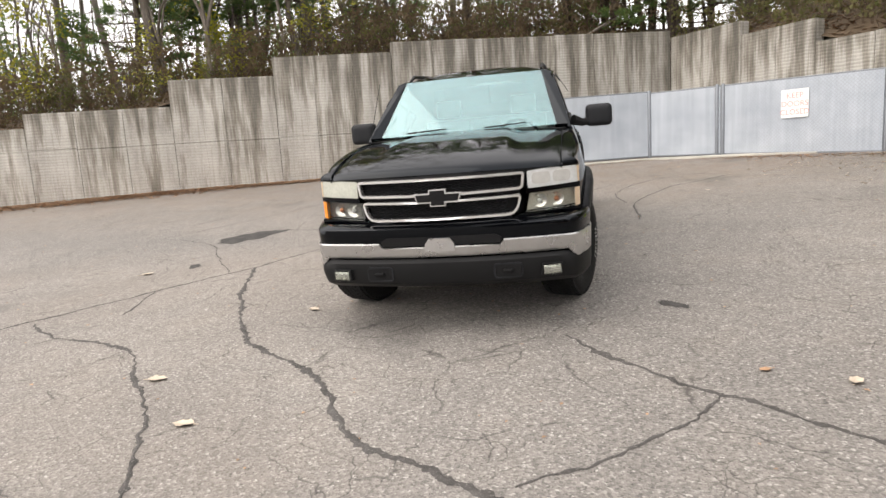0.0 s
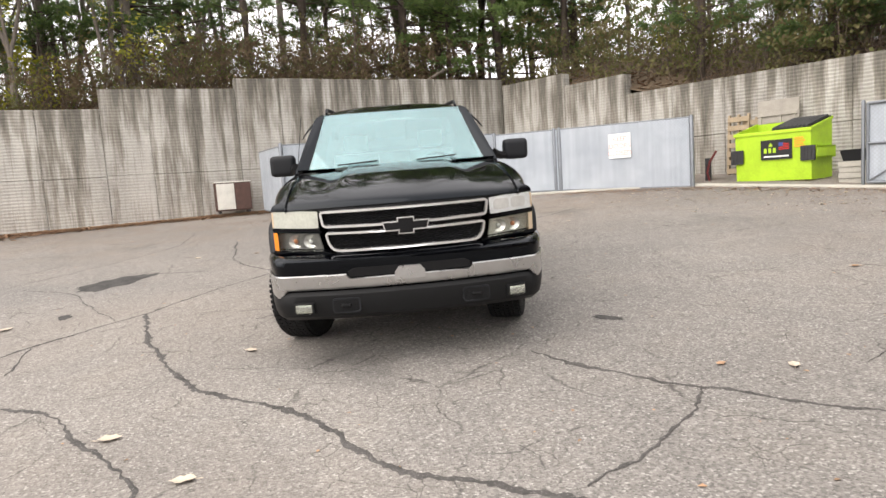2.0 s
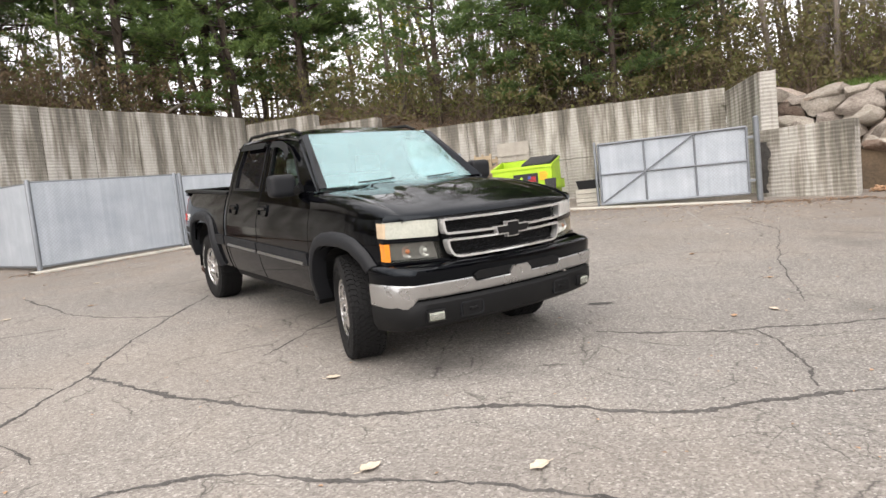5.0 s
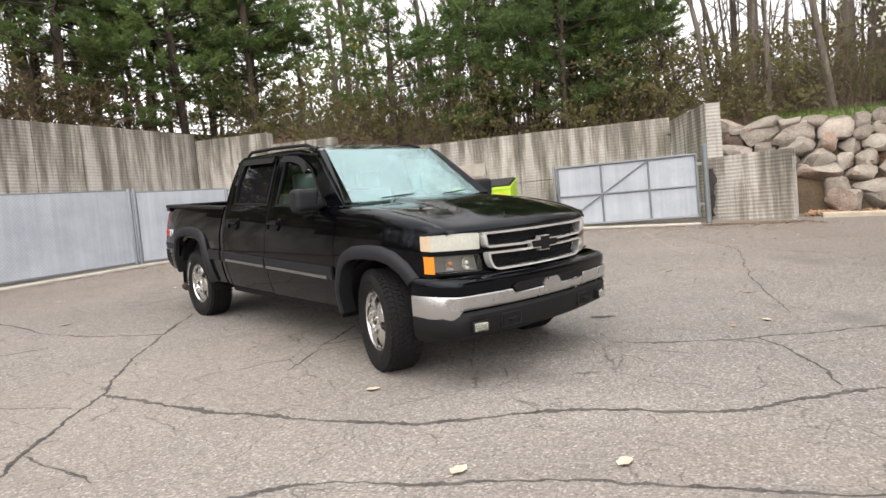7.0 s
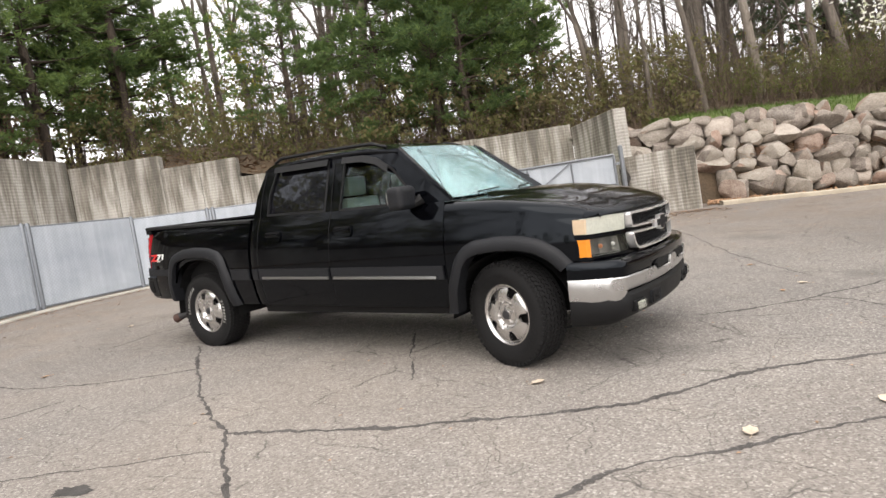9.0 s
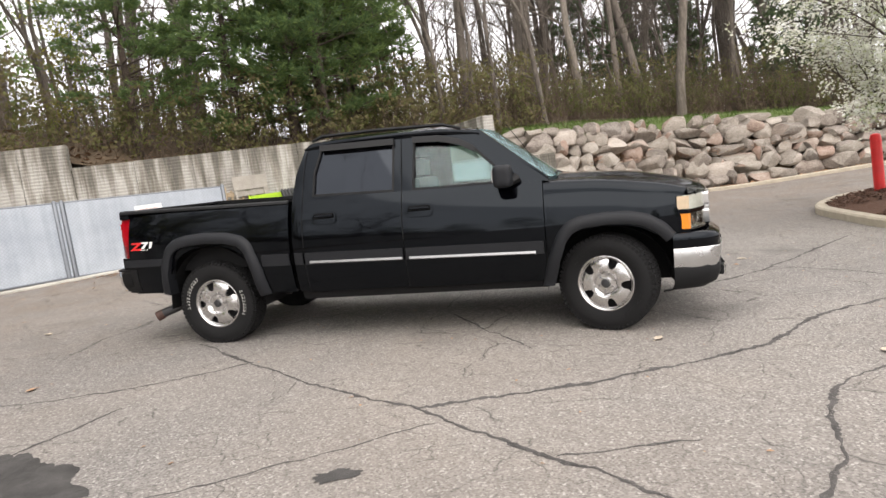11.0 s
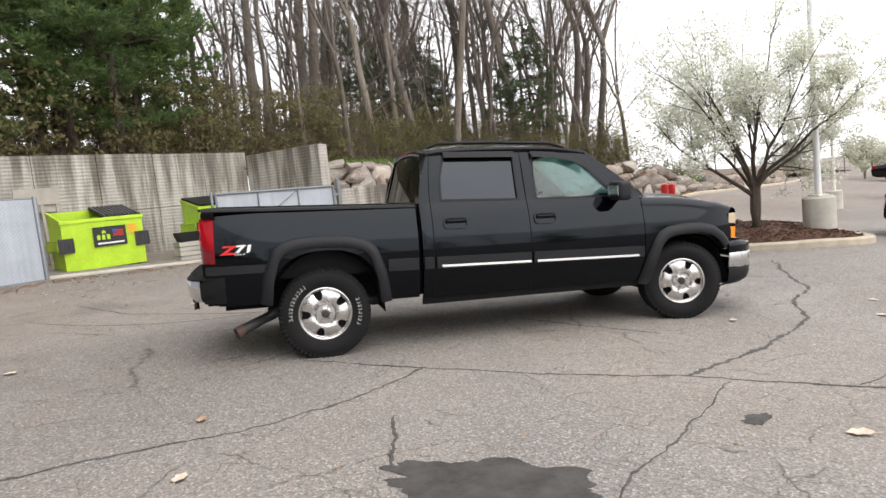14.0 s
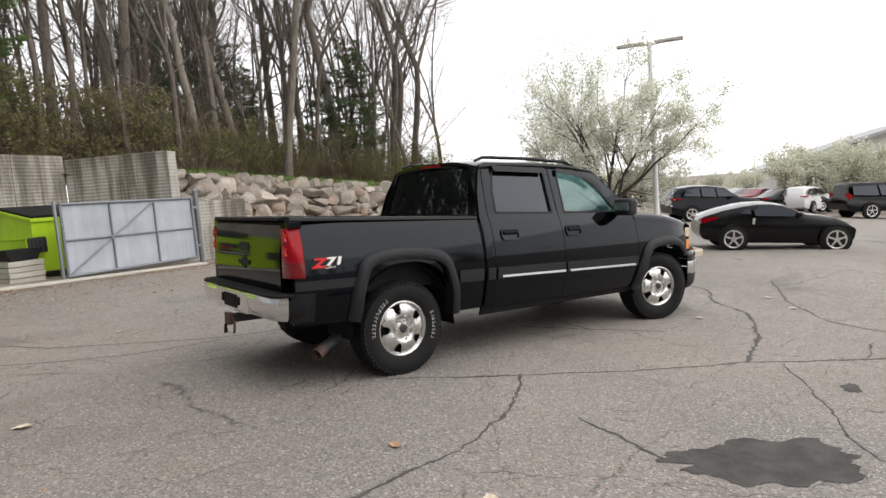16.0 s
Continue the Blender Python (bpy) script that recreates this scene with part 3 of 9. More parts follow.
ribbon("crack", [(0.28, -0.12), (0.86, -0.97), (1.17, -1.42)], 0.035, M_SEAL, OPEN, seed=9)
ribbon("crack", [(1.46, -3.28), (2.16, -3.05)], 0.03, M_SEAL, OPEN, seed=11)
ribbon("crack", [(0.74, -2.87), (-0.38, -3.68), (-0.92, -4.05), (-1.4, -4.9)], 0.025, M_SEAL, OPEN, seed=13)
ribbon("sealed_crack", [(-1.15, -1.6), (-1.99, -2.27), (-2.61, -2.5), (-3.35, -2.65), (-4.5, -2.9)], 0.05, M_SEAL, SEALED, seed=15)
ribbon("crack", [(-6.5, -4.2), (-4.6, -3.9), (-3.2, -4.4), (-1.5, -5.3)], 0.022, M_SEAL, OPEN, seed=16)
ribbon("crack", [(0.2, 7.4), (1.6, 6.3), (2.6, 4.2), (3.6, 2.6)], 0.022, M_SEAL, OPEN, seed=17)
ribbon("worn_line", [(-0.95, 7.9), (1.03, 5.68)], 0.09, M_OLDPAINT, "faded white parking line on asphalt", 0.003, 0.6, 18, 0.15)
ribbon("worn_line", [(-4.2, -8.3), (-6.6, -8.75)], 0.09, M_OLDPAINT, "faded yellow parking line on asphalt", 0.003, 0.6, 19, 0.15)


def blot(name, cx, cy, rx, ry, turn, mat, label, seed):
    """A flat uneven patch on the ground."""
    bm = bmesh.new()
    c = bm.verts.new((cx, cy, ground_z(cx, cy) + 0.004))
    ring = []
    for k in range(96):
        a = 2 * math.pi * k / 96
        f = 1 + 0.45 * noise.noise((math.cos(a) * 1.6, math.sin(a) * 1.6, seed)) + 0.28 * noise.noise((math.cos(a) * 4, math.sin(a) * 4, seed)) + 0.12 * noise.noise((math.cos(a) * 13, math.sin(a) * 13, seed))
        u, v = rx * f * math.cos(a), ry * f * math.sin(a)
        x, y = cx + u * math.cos(turn) - v * math.sin(turn), cy + u * math.sin(turn) + v * math.cos(turn)
        ring.append(bm.verts.new((x, y, ground_z(x, y) + 0.003)))
    for k in range(96):
        bm.faces.new((c, ring[k], ring[(k + 1) % 96]))
    return tagged(part(name, bm, mat), label, "patch", kind="structure")


blot("tar_patch", -1.37, -3.70, 0.53, 0.28, -0.45, M_PATCH, "dark damp patch of newer tar on the asphalt", 3)
blot("oil_stain", 0.38, -3.50, 0.11, 0.07, 0.4, M_PATCH, "small dark oil stain on the asphalt", 4)
blot("oil_stain", 2.2, 1.55, 0.14, 0.05, 0.9, M_PATCH, "small dark oil stain on the asphalt", 8)


def fallen_leaf(x, y, size, mat, seed):
    """A curled dead leaf with a pointed, lobed outline."""
    rr = random.Random(seed)
    bm = bmesh.new()
    out = [(-1, 0), (-0.72, -0.36), (-0.40, -0.58), (-0.02, -0.52), (0.35, -0.55), (0.62, -0.30), (1.0, 0.0), (0.62, 0.30), (0.38, 0.56), (0.0, 0.50), (-0.42, 0.60), (-0.75, 0.34)]
    cv = bm.verts.new((0, 0, 0.006))
    vs = [bm.verts.new((u * size, v * size, 0.006 + size * 0.35 * abs(v) * rr.uniform(0.6, 1.2) + size * 0.15 * u * u)) for u, v in out]
    for k in range(len(vs)):
        bm.faces.new((cv, vs[k], vs[(k + 1) % len(vs)]))
    bm_tube(bm, [(-size * 0.9, 0, 0.008), (-size * 1.5, size * 0.15, 0.012)], size * 0.03, 4)
    ob = part("fallen_leaf", bm, mat, m=pose(x, y, ground_z(x, y), 0, 0, rr.uniform(0, 360)))
    return tagged(ob, "curled dry leaf lying on the asphalt", "leaf", "fallen leaves on the lot")


for k, (x, y, s) in enumerate(((3.53, -1.72, 0.065), (4.11, -1.15, 0.062), (3.52, 2.22, 0.055), (3.38, 1.84, 0.04), (2.15, -1.25, 0.055), (-4.56, -0.33, 0.06), (-2.82, -2.22, 0.05), (0.72, -3.88, 0.075), (-2.84, -3.1, 0.06), (1.5, 4.2, 0.05), (-3.4, 2.9, 0.05), (2.9, 3.4, 0.045), (-4.9, -1.9, 0.05))):
    fallen_leaf(x, y, s, M_FALLEN2 if k in (3, 6, 9, 11) else M_FALLEN, k)

# ---- retaining walls ----
def lin2(a, b, n):
    return [a + (b - a) * k / n for k in range(n + 1)]


def wall_a(y):
    return (-10.21 - (y + 7.48) * 0.3492, y)


def wall_b(x):
    return (x, 3.95 + (x + 14.2) * 0.7479)


def wall_run(name, a, b, z1, thick=0.32, z0=-0.4, seam=1.22, label="weathered poured concrete retaining wall with dark water streaks"):
    """A straight stretch of wall from a to b, its face on that line, cast in bays with thin dark seams between them."""
    ln = math.dist(a, b)
    ang = math.degrees(math.atan2(b[1] - a[1], b[0] - a[0]))
    m = pose(a[0], a[1], 0, 0, 0, ang)
    n = max(1, round(ln / seam))
    bm = bmesh.new()
    bm_box(bm, 0.004, ln - 0.004, 0.03, thick, z0, z1 - 0.012)
    ob = tagged(part(name, bm, M_WALL, m=m), label, "retaining wall", kind="structure")
    rnd = random.Random(int(abs(a[0] * 100 + a[1] * 10)))
    for k in range(n):
        x0, x1 = ln * k / n + 0.006, ln * (k + 1) / n - 0.006
        mid = 1.95 + rnd.uniform(-0.04, 0.04)
        y = rnd.uniform(-0.006, 0.006)
        for lo, hi in ((z0, mid - 0.006), (mid + 0.006, z1 + rnd.uniform(-0.012, 0.012))):
            if hi > lo + 0.1:
                bm = bmesh.new()
                bm_box(bm, x0, x1, y, 0.032 if hi < z1 - 0.1 else thick + 0.004, lo, hi, 0.008, segs=1)
                part("cast_panel", bm, M_WALLTOP if hi > z1 - 0.05 else M_WALL, ob)
    return ob


runs = [((3.95, -4.22), 4.50), ((-4.22, -7.45), 4.22), ((-7.45, -10.2), 3.70), ((-10.2, -13.9), 2.98), ((-13.9, -19.0), 2.60), ((-19.0, -27.0), 2.1)]
for k, ((y0, y1), z) in enumerate(runs):
    wall_run(f"wall_west_{k + 1}", wall_a(y1), wall_a(y0), z, seam=1.25)
for k, (x0, x1, z) in enumerate(((-14.2, -12.17, 4.28), (-12.17, -10.45, 3.90), (-10.45, -2.67, 3.32))):
    wall_run(f"wall_north_{k + 1}", wall_b(x0), wall_b(x1), z, seam=1.3)
wall_run("wall_wing", (-2.67, 12.57), (-0.74, 10.53), 3.20, 0.34, seam=3.0)
low_wall = wall_run("wall_low", (-0.72, 10.28), (1.02, 10.58), 1.80, 0.45, seam=3.0, label="low ribbed concrete wall stub beside the boulders")

# a black stain running down the end of the low wall
bm = bmesh.new()
cols = []
for k, z in enumerate(lin2(0.62, 1.70, 14)):
    w = 0.10 + 0.13 * (0.5 + noise.noise((z * 3.1, 2.0, 0))) + 0.05 * noise.noise((z * 11, 5.0, 0)) - 0.06 * max(0, (1.0 - z))
    cols.append((bm.verts.new((0.02 + 0.02 * noise.noise((z * 7, 9.0, 0)), -0.0085, z)), bm.verts.new((0.03 + w, -0.0085, z))))
for a, b in zip(cols, cols[1:]):
    bm.faces.new((a[0], a[1], b[1], b[0]))
part("stain", bm, M_PATCH, low_wall, "black sooty stain")

# sloped bank behind the walls
def bank_z(x, y):
    """Ground of the wood: level with the wall tops, rising gently behind."""
    da = ((x + 10.21) + (y + 7.48) * 0.3492) / 1.0592 * -1          # metres behind the west wall
    db = ((y - 3.95) - (x + 14.2) * 0.7479) / 1.2488               # metres behind the north wall
    top_a = interp_tab(y, [(-27, 1.9), (-16.5, 2.4), (-12, 2.8), (-8.8, 3.5), (-5.8, 4.0), (0, 4.3), (6, 4.3)])
    top_b = interp_tab(x, [(-14, 4.2), (-11, 3.7), (-9.5, 3.15), (-2.7, 3.0), (-1.0, 2.75), (4, 2.45), (9, 2.0), (13, 1.5), (16, 1.1)])
    dr = y - rock_line(x) - 1.3
    d = max(da, db if x < -1.2 else dr)
    top = top_a if da >= (db if x < -1.2 else dr) else top_b
    bumpy = 0.18 * noise.noise((x * 0.35, y * 0.35, 0)) + 0.06 * noise.noise((x * 1.3, y * 1.3, 3))
    rise = 0.75 if x < -1.2 else 0.5
    high = top - 0.14 + 0.045 * max(d, 0) + min(max(d, 0), 3) / 3 * (rise + bumpy)
    # past the end of the boulders the bank runs out on to the level of the lot
    w = min(max((x - 12.6) / 3.4, 0), 1) if x > -1.2 else 0
    return high * (1 - w) + w * (ground_z(x, y) + 0.32 + 0.5 * bumpy)


def interp_tab(v, t):
    if v <= t[0][0]:
        return t[0][1]
    for (a, va), (b, vb) in zip(t, t[1:]):
        if v <= b:
            return va + (vb - va) * (v - a) / (b - a)
    return t[-1][1]


def rock_line(x):
    """Foot of the boulder wall."""
    return interp_tab(x, [(-1.0, 11.3), (0.6, 11.3), (2.0, 12.2), (4.5, 13.9), (8.5, 14.5), (13, 14.9), (17, 16.9), (19, 18.0), (26, 22.5), (30, 25.6), (60, 46)])


def bank_sheet():
    bm = bmesh.new()
    # strips running back from the wall line
    line = [(wall_a(y), Vector((-0.944, -0.330, 0))) for y in lin2(-27, 3.2, 30)] + [((-14.45, 4.2), Vector((-0.83, 0.56, 0)))]
    line += [(wall_b(x), Vector((-0.599, 0.801, 0))) for x in lin2(-13.4, -2.9, 12)]
    line += [((-1.3, 11.9), Vector((-0.25, 0.97, 0))), ((-0.2, rock_line(-0.2) + 1.0), Vector((-0.15, 0.99, 0)))]
    line += [((x, rock_line(x) + 1.25), Vector((-0.06, 1, 0))) for x in lin2(0.8, 26, 26)] + [((40, rock_line(40) + 1.2), Vector((0, 1, 0))), ((60, rock_line(60) + 1), Vector((0, 1, 0)))]
    rows = []
    for (x, y), d in line:
        row = []
        for k, off in enumerate((0.20, 0.6, 1.2, 2, 3, 4.5, 6.5, 9, 13, 18, 26, 40, 70)):
            px, py = x + d.x * off, y + d.y * off
            row.append(bm.verts.new((px, py, bank_z(px, py))))
        rows.append(row)
    for a, b in zip(rows, rows[1:]):
        for j in range(12):
            bm.faces.new((a[j], b[j], b[j + 1], a[j + 1]))
    bmesh.ops.recalc_face_normals(bm, faces=bm.faces[:])
    if sum(f.normal.z for f in bm.faces) < 0:
        bmesh.ops.reverse_faces(bm, faces=bm.faces[:])
    return tagged(part("bank", bm, M_SOIL, smooth=True), "brown leaf-covered woodland bank above the retaining walls", "bank", kind="structure")


bank_sheet()

# ---- the pickup ----
TRUCK = Matrix.Translation((0, 0, 0.1535)) @ Matrix(((0.99813, 0.0, 0.0612, 0), (0.0007, 0.99993, -0.012, 0), (-0.0612, 0.012, 0.99805, 0), (0, 0, 0, 1)))
truck = empty("pickup_truck", TRUCK, "glossy black four-door pickup truck with grey fender flares, on asphalt", "pickup truck")


def smooth(v, t):
    """A smooth curve through the points of a table."""
    if v <= t[0][0]:
        return t[0][1]
    for k in range(len(t) - 1):
        (a, va), (b, vb) = t[k], t[k + 1]
        if v <= b:
            p, q = t[max(k - 1, 0)], t[min(k + 2, len(t) - 1)]
            ma, mb = (vb - p[1]) / (b - p[0]) * (b - a), (q[1] - va) / (q[0] - a) * (b - a)
            f = (v - a) / (b - a)
            return (2 * f ** 3 - 3 * f * f + 1) * va + (f ** 3 - 2 * f * f + f) * ma + (3 * f * f - 2 * f ** 3) * vb + (f ** 3 - f * f) * mb
    return t[-1][1]


FLANK = [(0.40, 0.892), (0.50, 0.932), (0.62, 0.964), (0.74, 0.980), (0.86, 0.984), (0.97, 0.979), (1.07, 0.962), (1.17, 0.936), (1.26, 0.905), (1.335, 0.872)]


def flank(x, z):
    y = smooth(z, FLANK)
    if x > 1.95:
        y -= 0.105 * ((x - 1.95) / 0.6) ** 2
    if x < -2.35:
        y -= 0.045 * ((-2.35 - x) / 0.51) ** 2
    if x < -0.96:
        y -= 0.006
    return y


def arch(x, cx, cz, rx, rz):
    """Height of a squarish wheel opening's edge over x, or nothing outside it."""
    u = abs(x - cx) / rx
    return cz + rz * (1 - u ** 2.6) ** (1 / 2.6) if u < 1 else None


def curtain(name, x0, x1, zb, zt, s, mat, parent, nx=30, nz=10, off=0.0, thick=0.022, yf=flank, label=""):
    bm = bmesh.new()
    grid = []
    for i in range(nx + 1):
        x = x0 + (x1 - x0) * i / nx
        a, b = zb(x), zt(x)
        grid.append([bm.verts.new((x, s * (yf(x, a + (b - a) * j / nz) + off), a + (b - a) * j / nz)) for j in range(nz + 1)])
    for a, b in zip(grid, grid[1:]):
        for j in range(nz):
            f = (a[j], b[j], b[j + 1], a[j + 1])
            bm.faces.new(f if s < 0 else f[::-1])
    thicken(bm, thick)
    return part(name, bm, mat, parent, label, True)


def loft(name, xs, ys, z, mat, parent, thick=0.02, xof=None, label="", smooth=True):
    """A sheet over a grid of (x, y) with its height from z(x, y); xof shifts x along y."""
    bm = bmesh.new()
    g = [[bm.verts.new((x + (xof(x, y) if xof else 0), y, z(x, y))) for y in ys] for x in xs]
    for a, b in zip(g, g[1:]):
        for k in range(len(ys) - 1):
            bm.faces.new((a[k], b[k], b[k + 1], a[k + 1]))
    bmesh.ops.recalc_face_normals(bm, faces=bm.faces[:])
    if bm.faces[:][0].normal.z < 0:
        bmesh.ops.reverse_faces(bm, faces=bm.faces[:])
    thicken(bm, thick)
    return part(name, bm, mat, parent, label, smooth)


def lin(a, b, n):
    return [a + (b - a) * k / n for k in range(n + 1)]


def plate(name, outer, holes, at, depth, mat, parent, label="", smooth=False, normal=None):
    """A plate with holes: 2D outlines laid into space by at(u, v), thickened along depth (a vector)."""
    bm = bmesh.new()
    for ring in [outer, *holes]:
        vs = [bm.verts.new(at(u, v)) for u, v in ring]
        for k in range(len(vs)):
            bm.edges.new((vs[k], vs[(k + 1) % len(vs)]))
    bmesh.ops.triangle_fill(bm, use_beauty=True, use_dissolve=False, edges=bm.edges[:])
    ret = bmesh.ops.extrude_face_region(bm, geom=bm.faces[:])
    bmesh.ops.translate(bm, vec=Vector(depth), verts=[v for v in ret["geom"] if isinstance(v, bmesh.types.BMVert)])
    bmesh.ops.recalc_face_normals(bm, faces=bm.faces[:])
    return part(name, bm, mat, parent, label, smooth)


def rounded(pts, r, n=4):
    """The outline with its corners rounded."""
    out = []
    for k, p in enumerate(pts):
        p = Vector(p)
        a, b = Vector(pts[k - 1]) - p, Vector(pts[(k + 1) % len(pts)]) - p
        q = min(r, a.length * 0.45, b.length * 0.45)
        s, e = p + a.normalized() * q, p + b.normalized() * q
        for i in range(n + 1):
            t = i / n
            out.append(tuple((1 - t) ** 2 * s + 2 * t * (1 - t) * p + t * t * e))
    return out


def inset(pts, d):
    """The outline moved inwards."""
    n, area = len(pts), sum(a[0] * b[1] - b[0] * a[1] for a, b in zip(pts, pts[1:] + pts[:1]))
    out = []
    for k in range(n):
        p, a, b = Vector(pts[k]), Vector(pts[k - 1]), Vector(pts[(k + 1) % n])
        u, v = (p - a).normalized(), (b - p).normalized()
        nn = Vector((-u.y - v.y, u.x + v.x))
        nn = nn.normalized() / max(0.5, math.sqrt(max(0.05, (1 + u.dot(v)) / 2))) if nn.length > 1e-6 else Vector((0, 0))
        out.append(tuple(p + nn * d * (1 if area > 0 else -1)))
    return out


FA, RA = (1.82, 0.40), (-1.82, 0.40)


def fender_bottom(x):
    h = arch(x, 1.83, 0.36, 0.515, 0.53)
    low = 0.42 if x < 1.5 else 0.79
    return max(h, low if x > 1.9 else 0.42) if h else low


def bed_bottom(x):
    h = arch(x, -1.865, 0.36, 0.50, 0.60)
    low = 0.47 if x > -1.6 else 0.53
    return max(h, low) if h else low


def belt_z(x):
    """Top edge of the doors, falling a little to the front."""
    return 1.318 - 0.0135 * x


def moulding_z(x):
    """Top edge of the side mouldings."""
    return 0.8225 - 0.0165 * x


def glasshouse(s):
    """Maps (x, z) of the cab's side above the belt onto its leaning plane."""
    def at(x, z):
        f = (z - 1.33) / 0.47
        return (x, s * (0.874 - 0.125 * f - 0.029 * f * f), z)
    return at


REAR_WIN = [(-0.775, 1.342), (-0.765, 1.55), (-0.695, 1.782), (0.018, 1.772), (0.010, 1.322)]
FRONT_WIN = [(0.185, 1.318), (0.200, 1.768), (0.44, 1.756), (0.615, 1.713), (0.765, 1.631), (0.92, 1.477), (1.03, 1.366), (1.07, 1.315)]
CAB_SIDE = [(-0.980, 1.330), (-0.945, 1.55), (-0.86, 1.775), (-0.83, 1.812), (-0.76, 1.836), (0.0, 1.842), (0.45, 1.832), (0.68, 1.795), (0.84, 1.72), (1.12, 1.505), (1.385, 1.300), (1.08, 1.303), (0.10, 1.316), (-0.80, 1.328)]

HOOD_EDGE = [(0, 1.088), (0.012, 1.106), (0.035, 1.124), (0.08, 1.143), (0.17, 1.174), (0.34, 1.214), (0.74, 1.272), (1.2, 1.296)]
SHUT = 0.812                                   # where hood and fender part


def lamp_edge(x):
    """Half width of the lamps' outline over x."""
    return 0.92 * (max(0.0, 2.735 - x) / 0.27) ** (1 / 2.3)


def fender(s):
    """Flank, shoulder and brow over the lamp, rolled over to the hood's gap."""
    bm = bmesh.new()
    for xs, brow in ((lin(1.330, 2.468, 48), False), (lin(2.468, 2.545, 8), True)):
        grid = []
        for x in xs:
            zt = smooth(2.548 - x, HOOD_EDGE)
            r = min(0.10, zt - 1.083) if brow else 0.10 - 0.045 * max(0, (x - 2.2) / 0.268)
            zb = 1.083 if brow else fender_bottom(x)
            zs = zt - r
            out = lamp_edge(x) + 0.006 if brow else flank(x, zs)
            row = [] if brow else [(flank(x, zb + (zs - zb) * j / 14), zb + (zs - zb) * j / 14) for j in range(14)]
            for j in range(11):
                a = math.pi / 2 * j / 10
                row.append((SHUT + (out - SHUT) * math.cos(a) ** 0.8, zs + r * math.sin(a) ** 0.9))
            row.append((SHUT - 0.004, zt - 0.02))
            grid.append([bm.verts.new((x, s * y, z)) for y, z in row])
        for a, b in zip(grid, grid[1:]):
            for j in range(len(a) - 1):
                f = (a[j], b[j], b[j + 1], a[j + 1])
                bm.faces.new(f if s < 0 else f[::-1])
    thicken(bm, 0.006)
    return part("fender", bm, M_PAINT, truck, "", True)


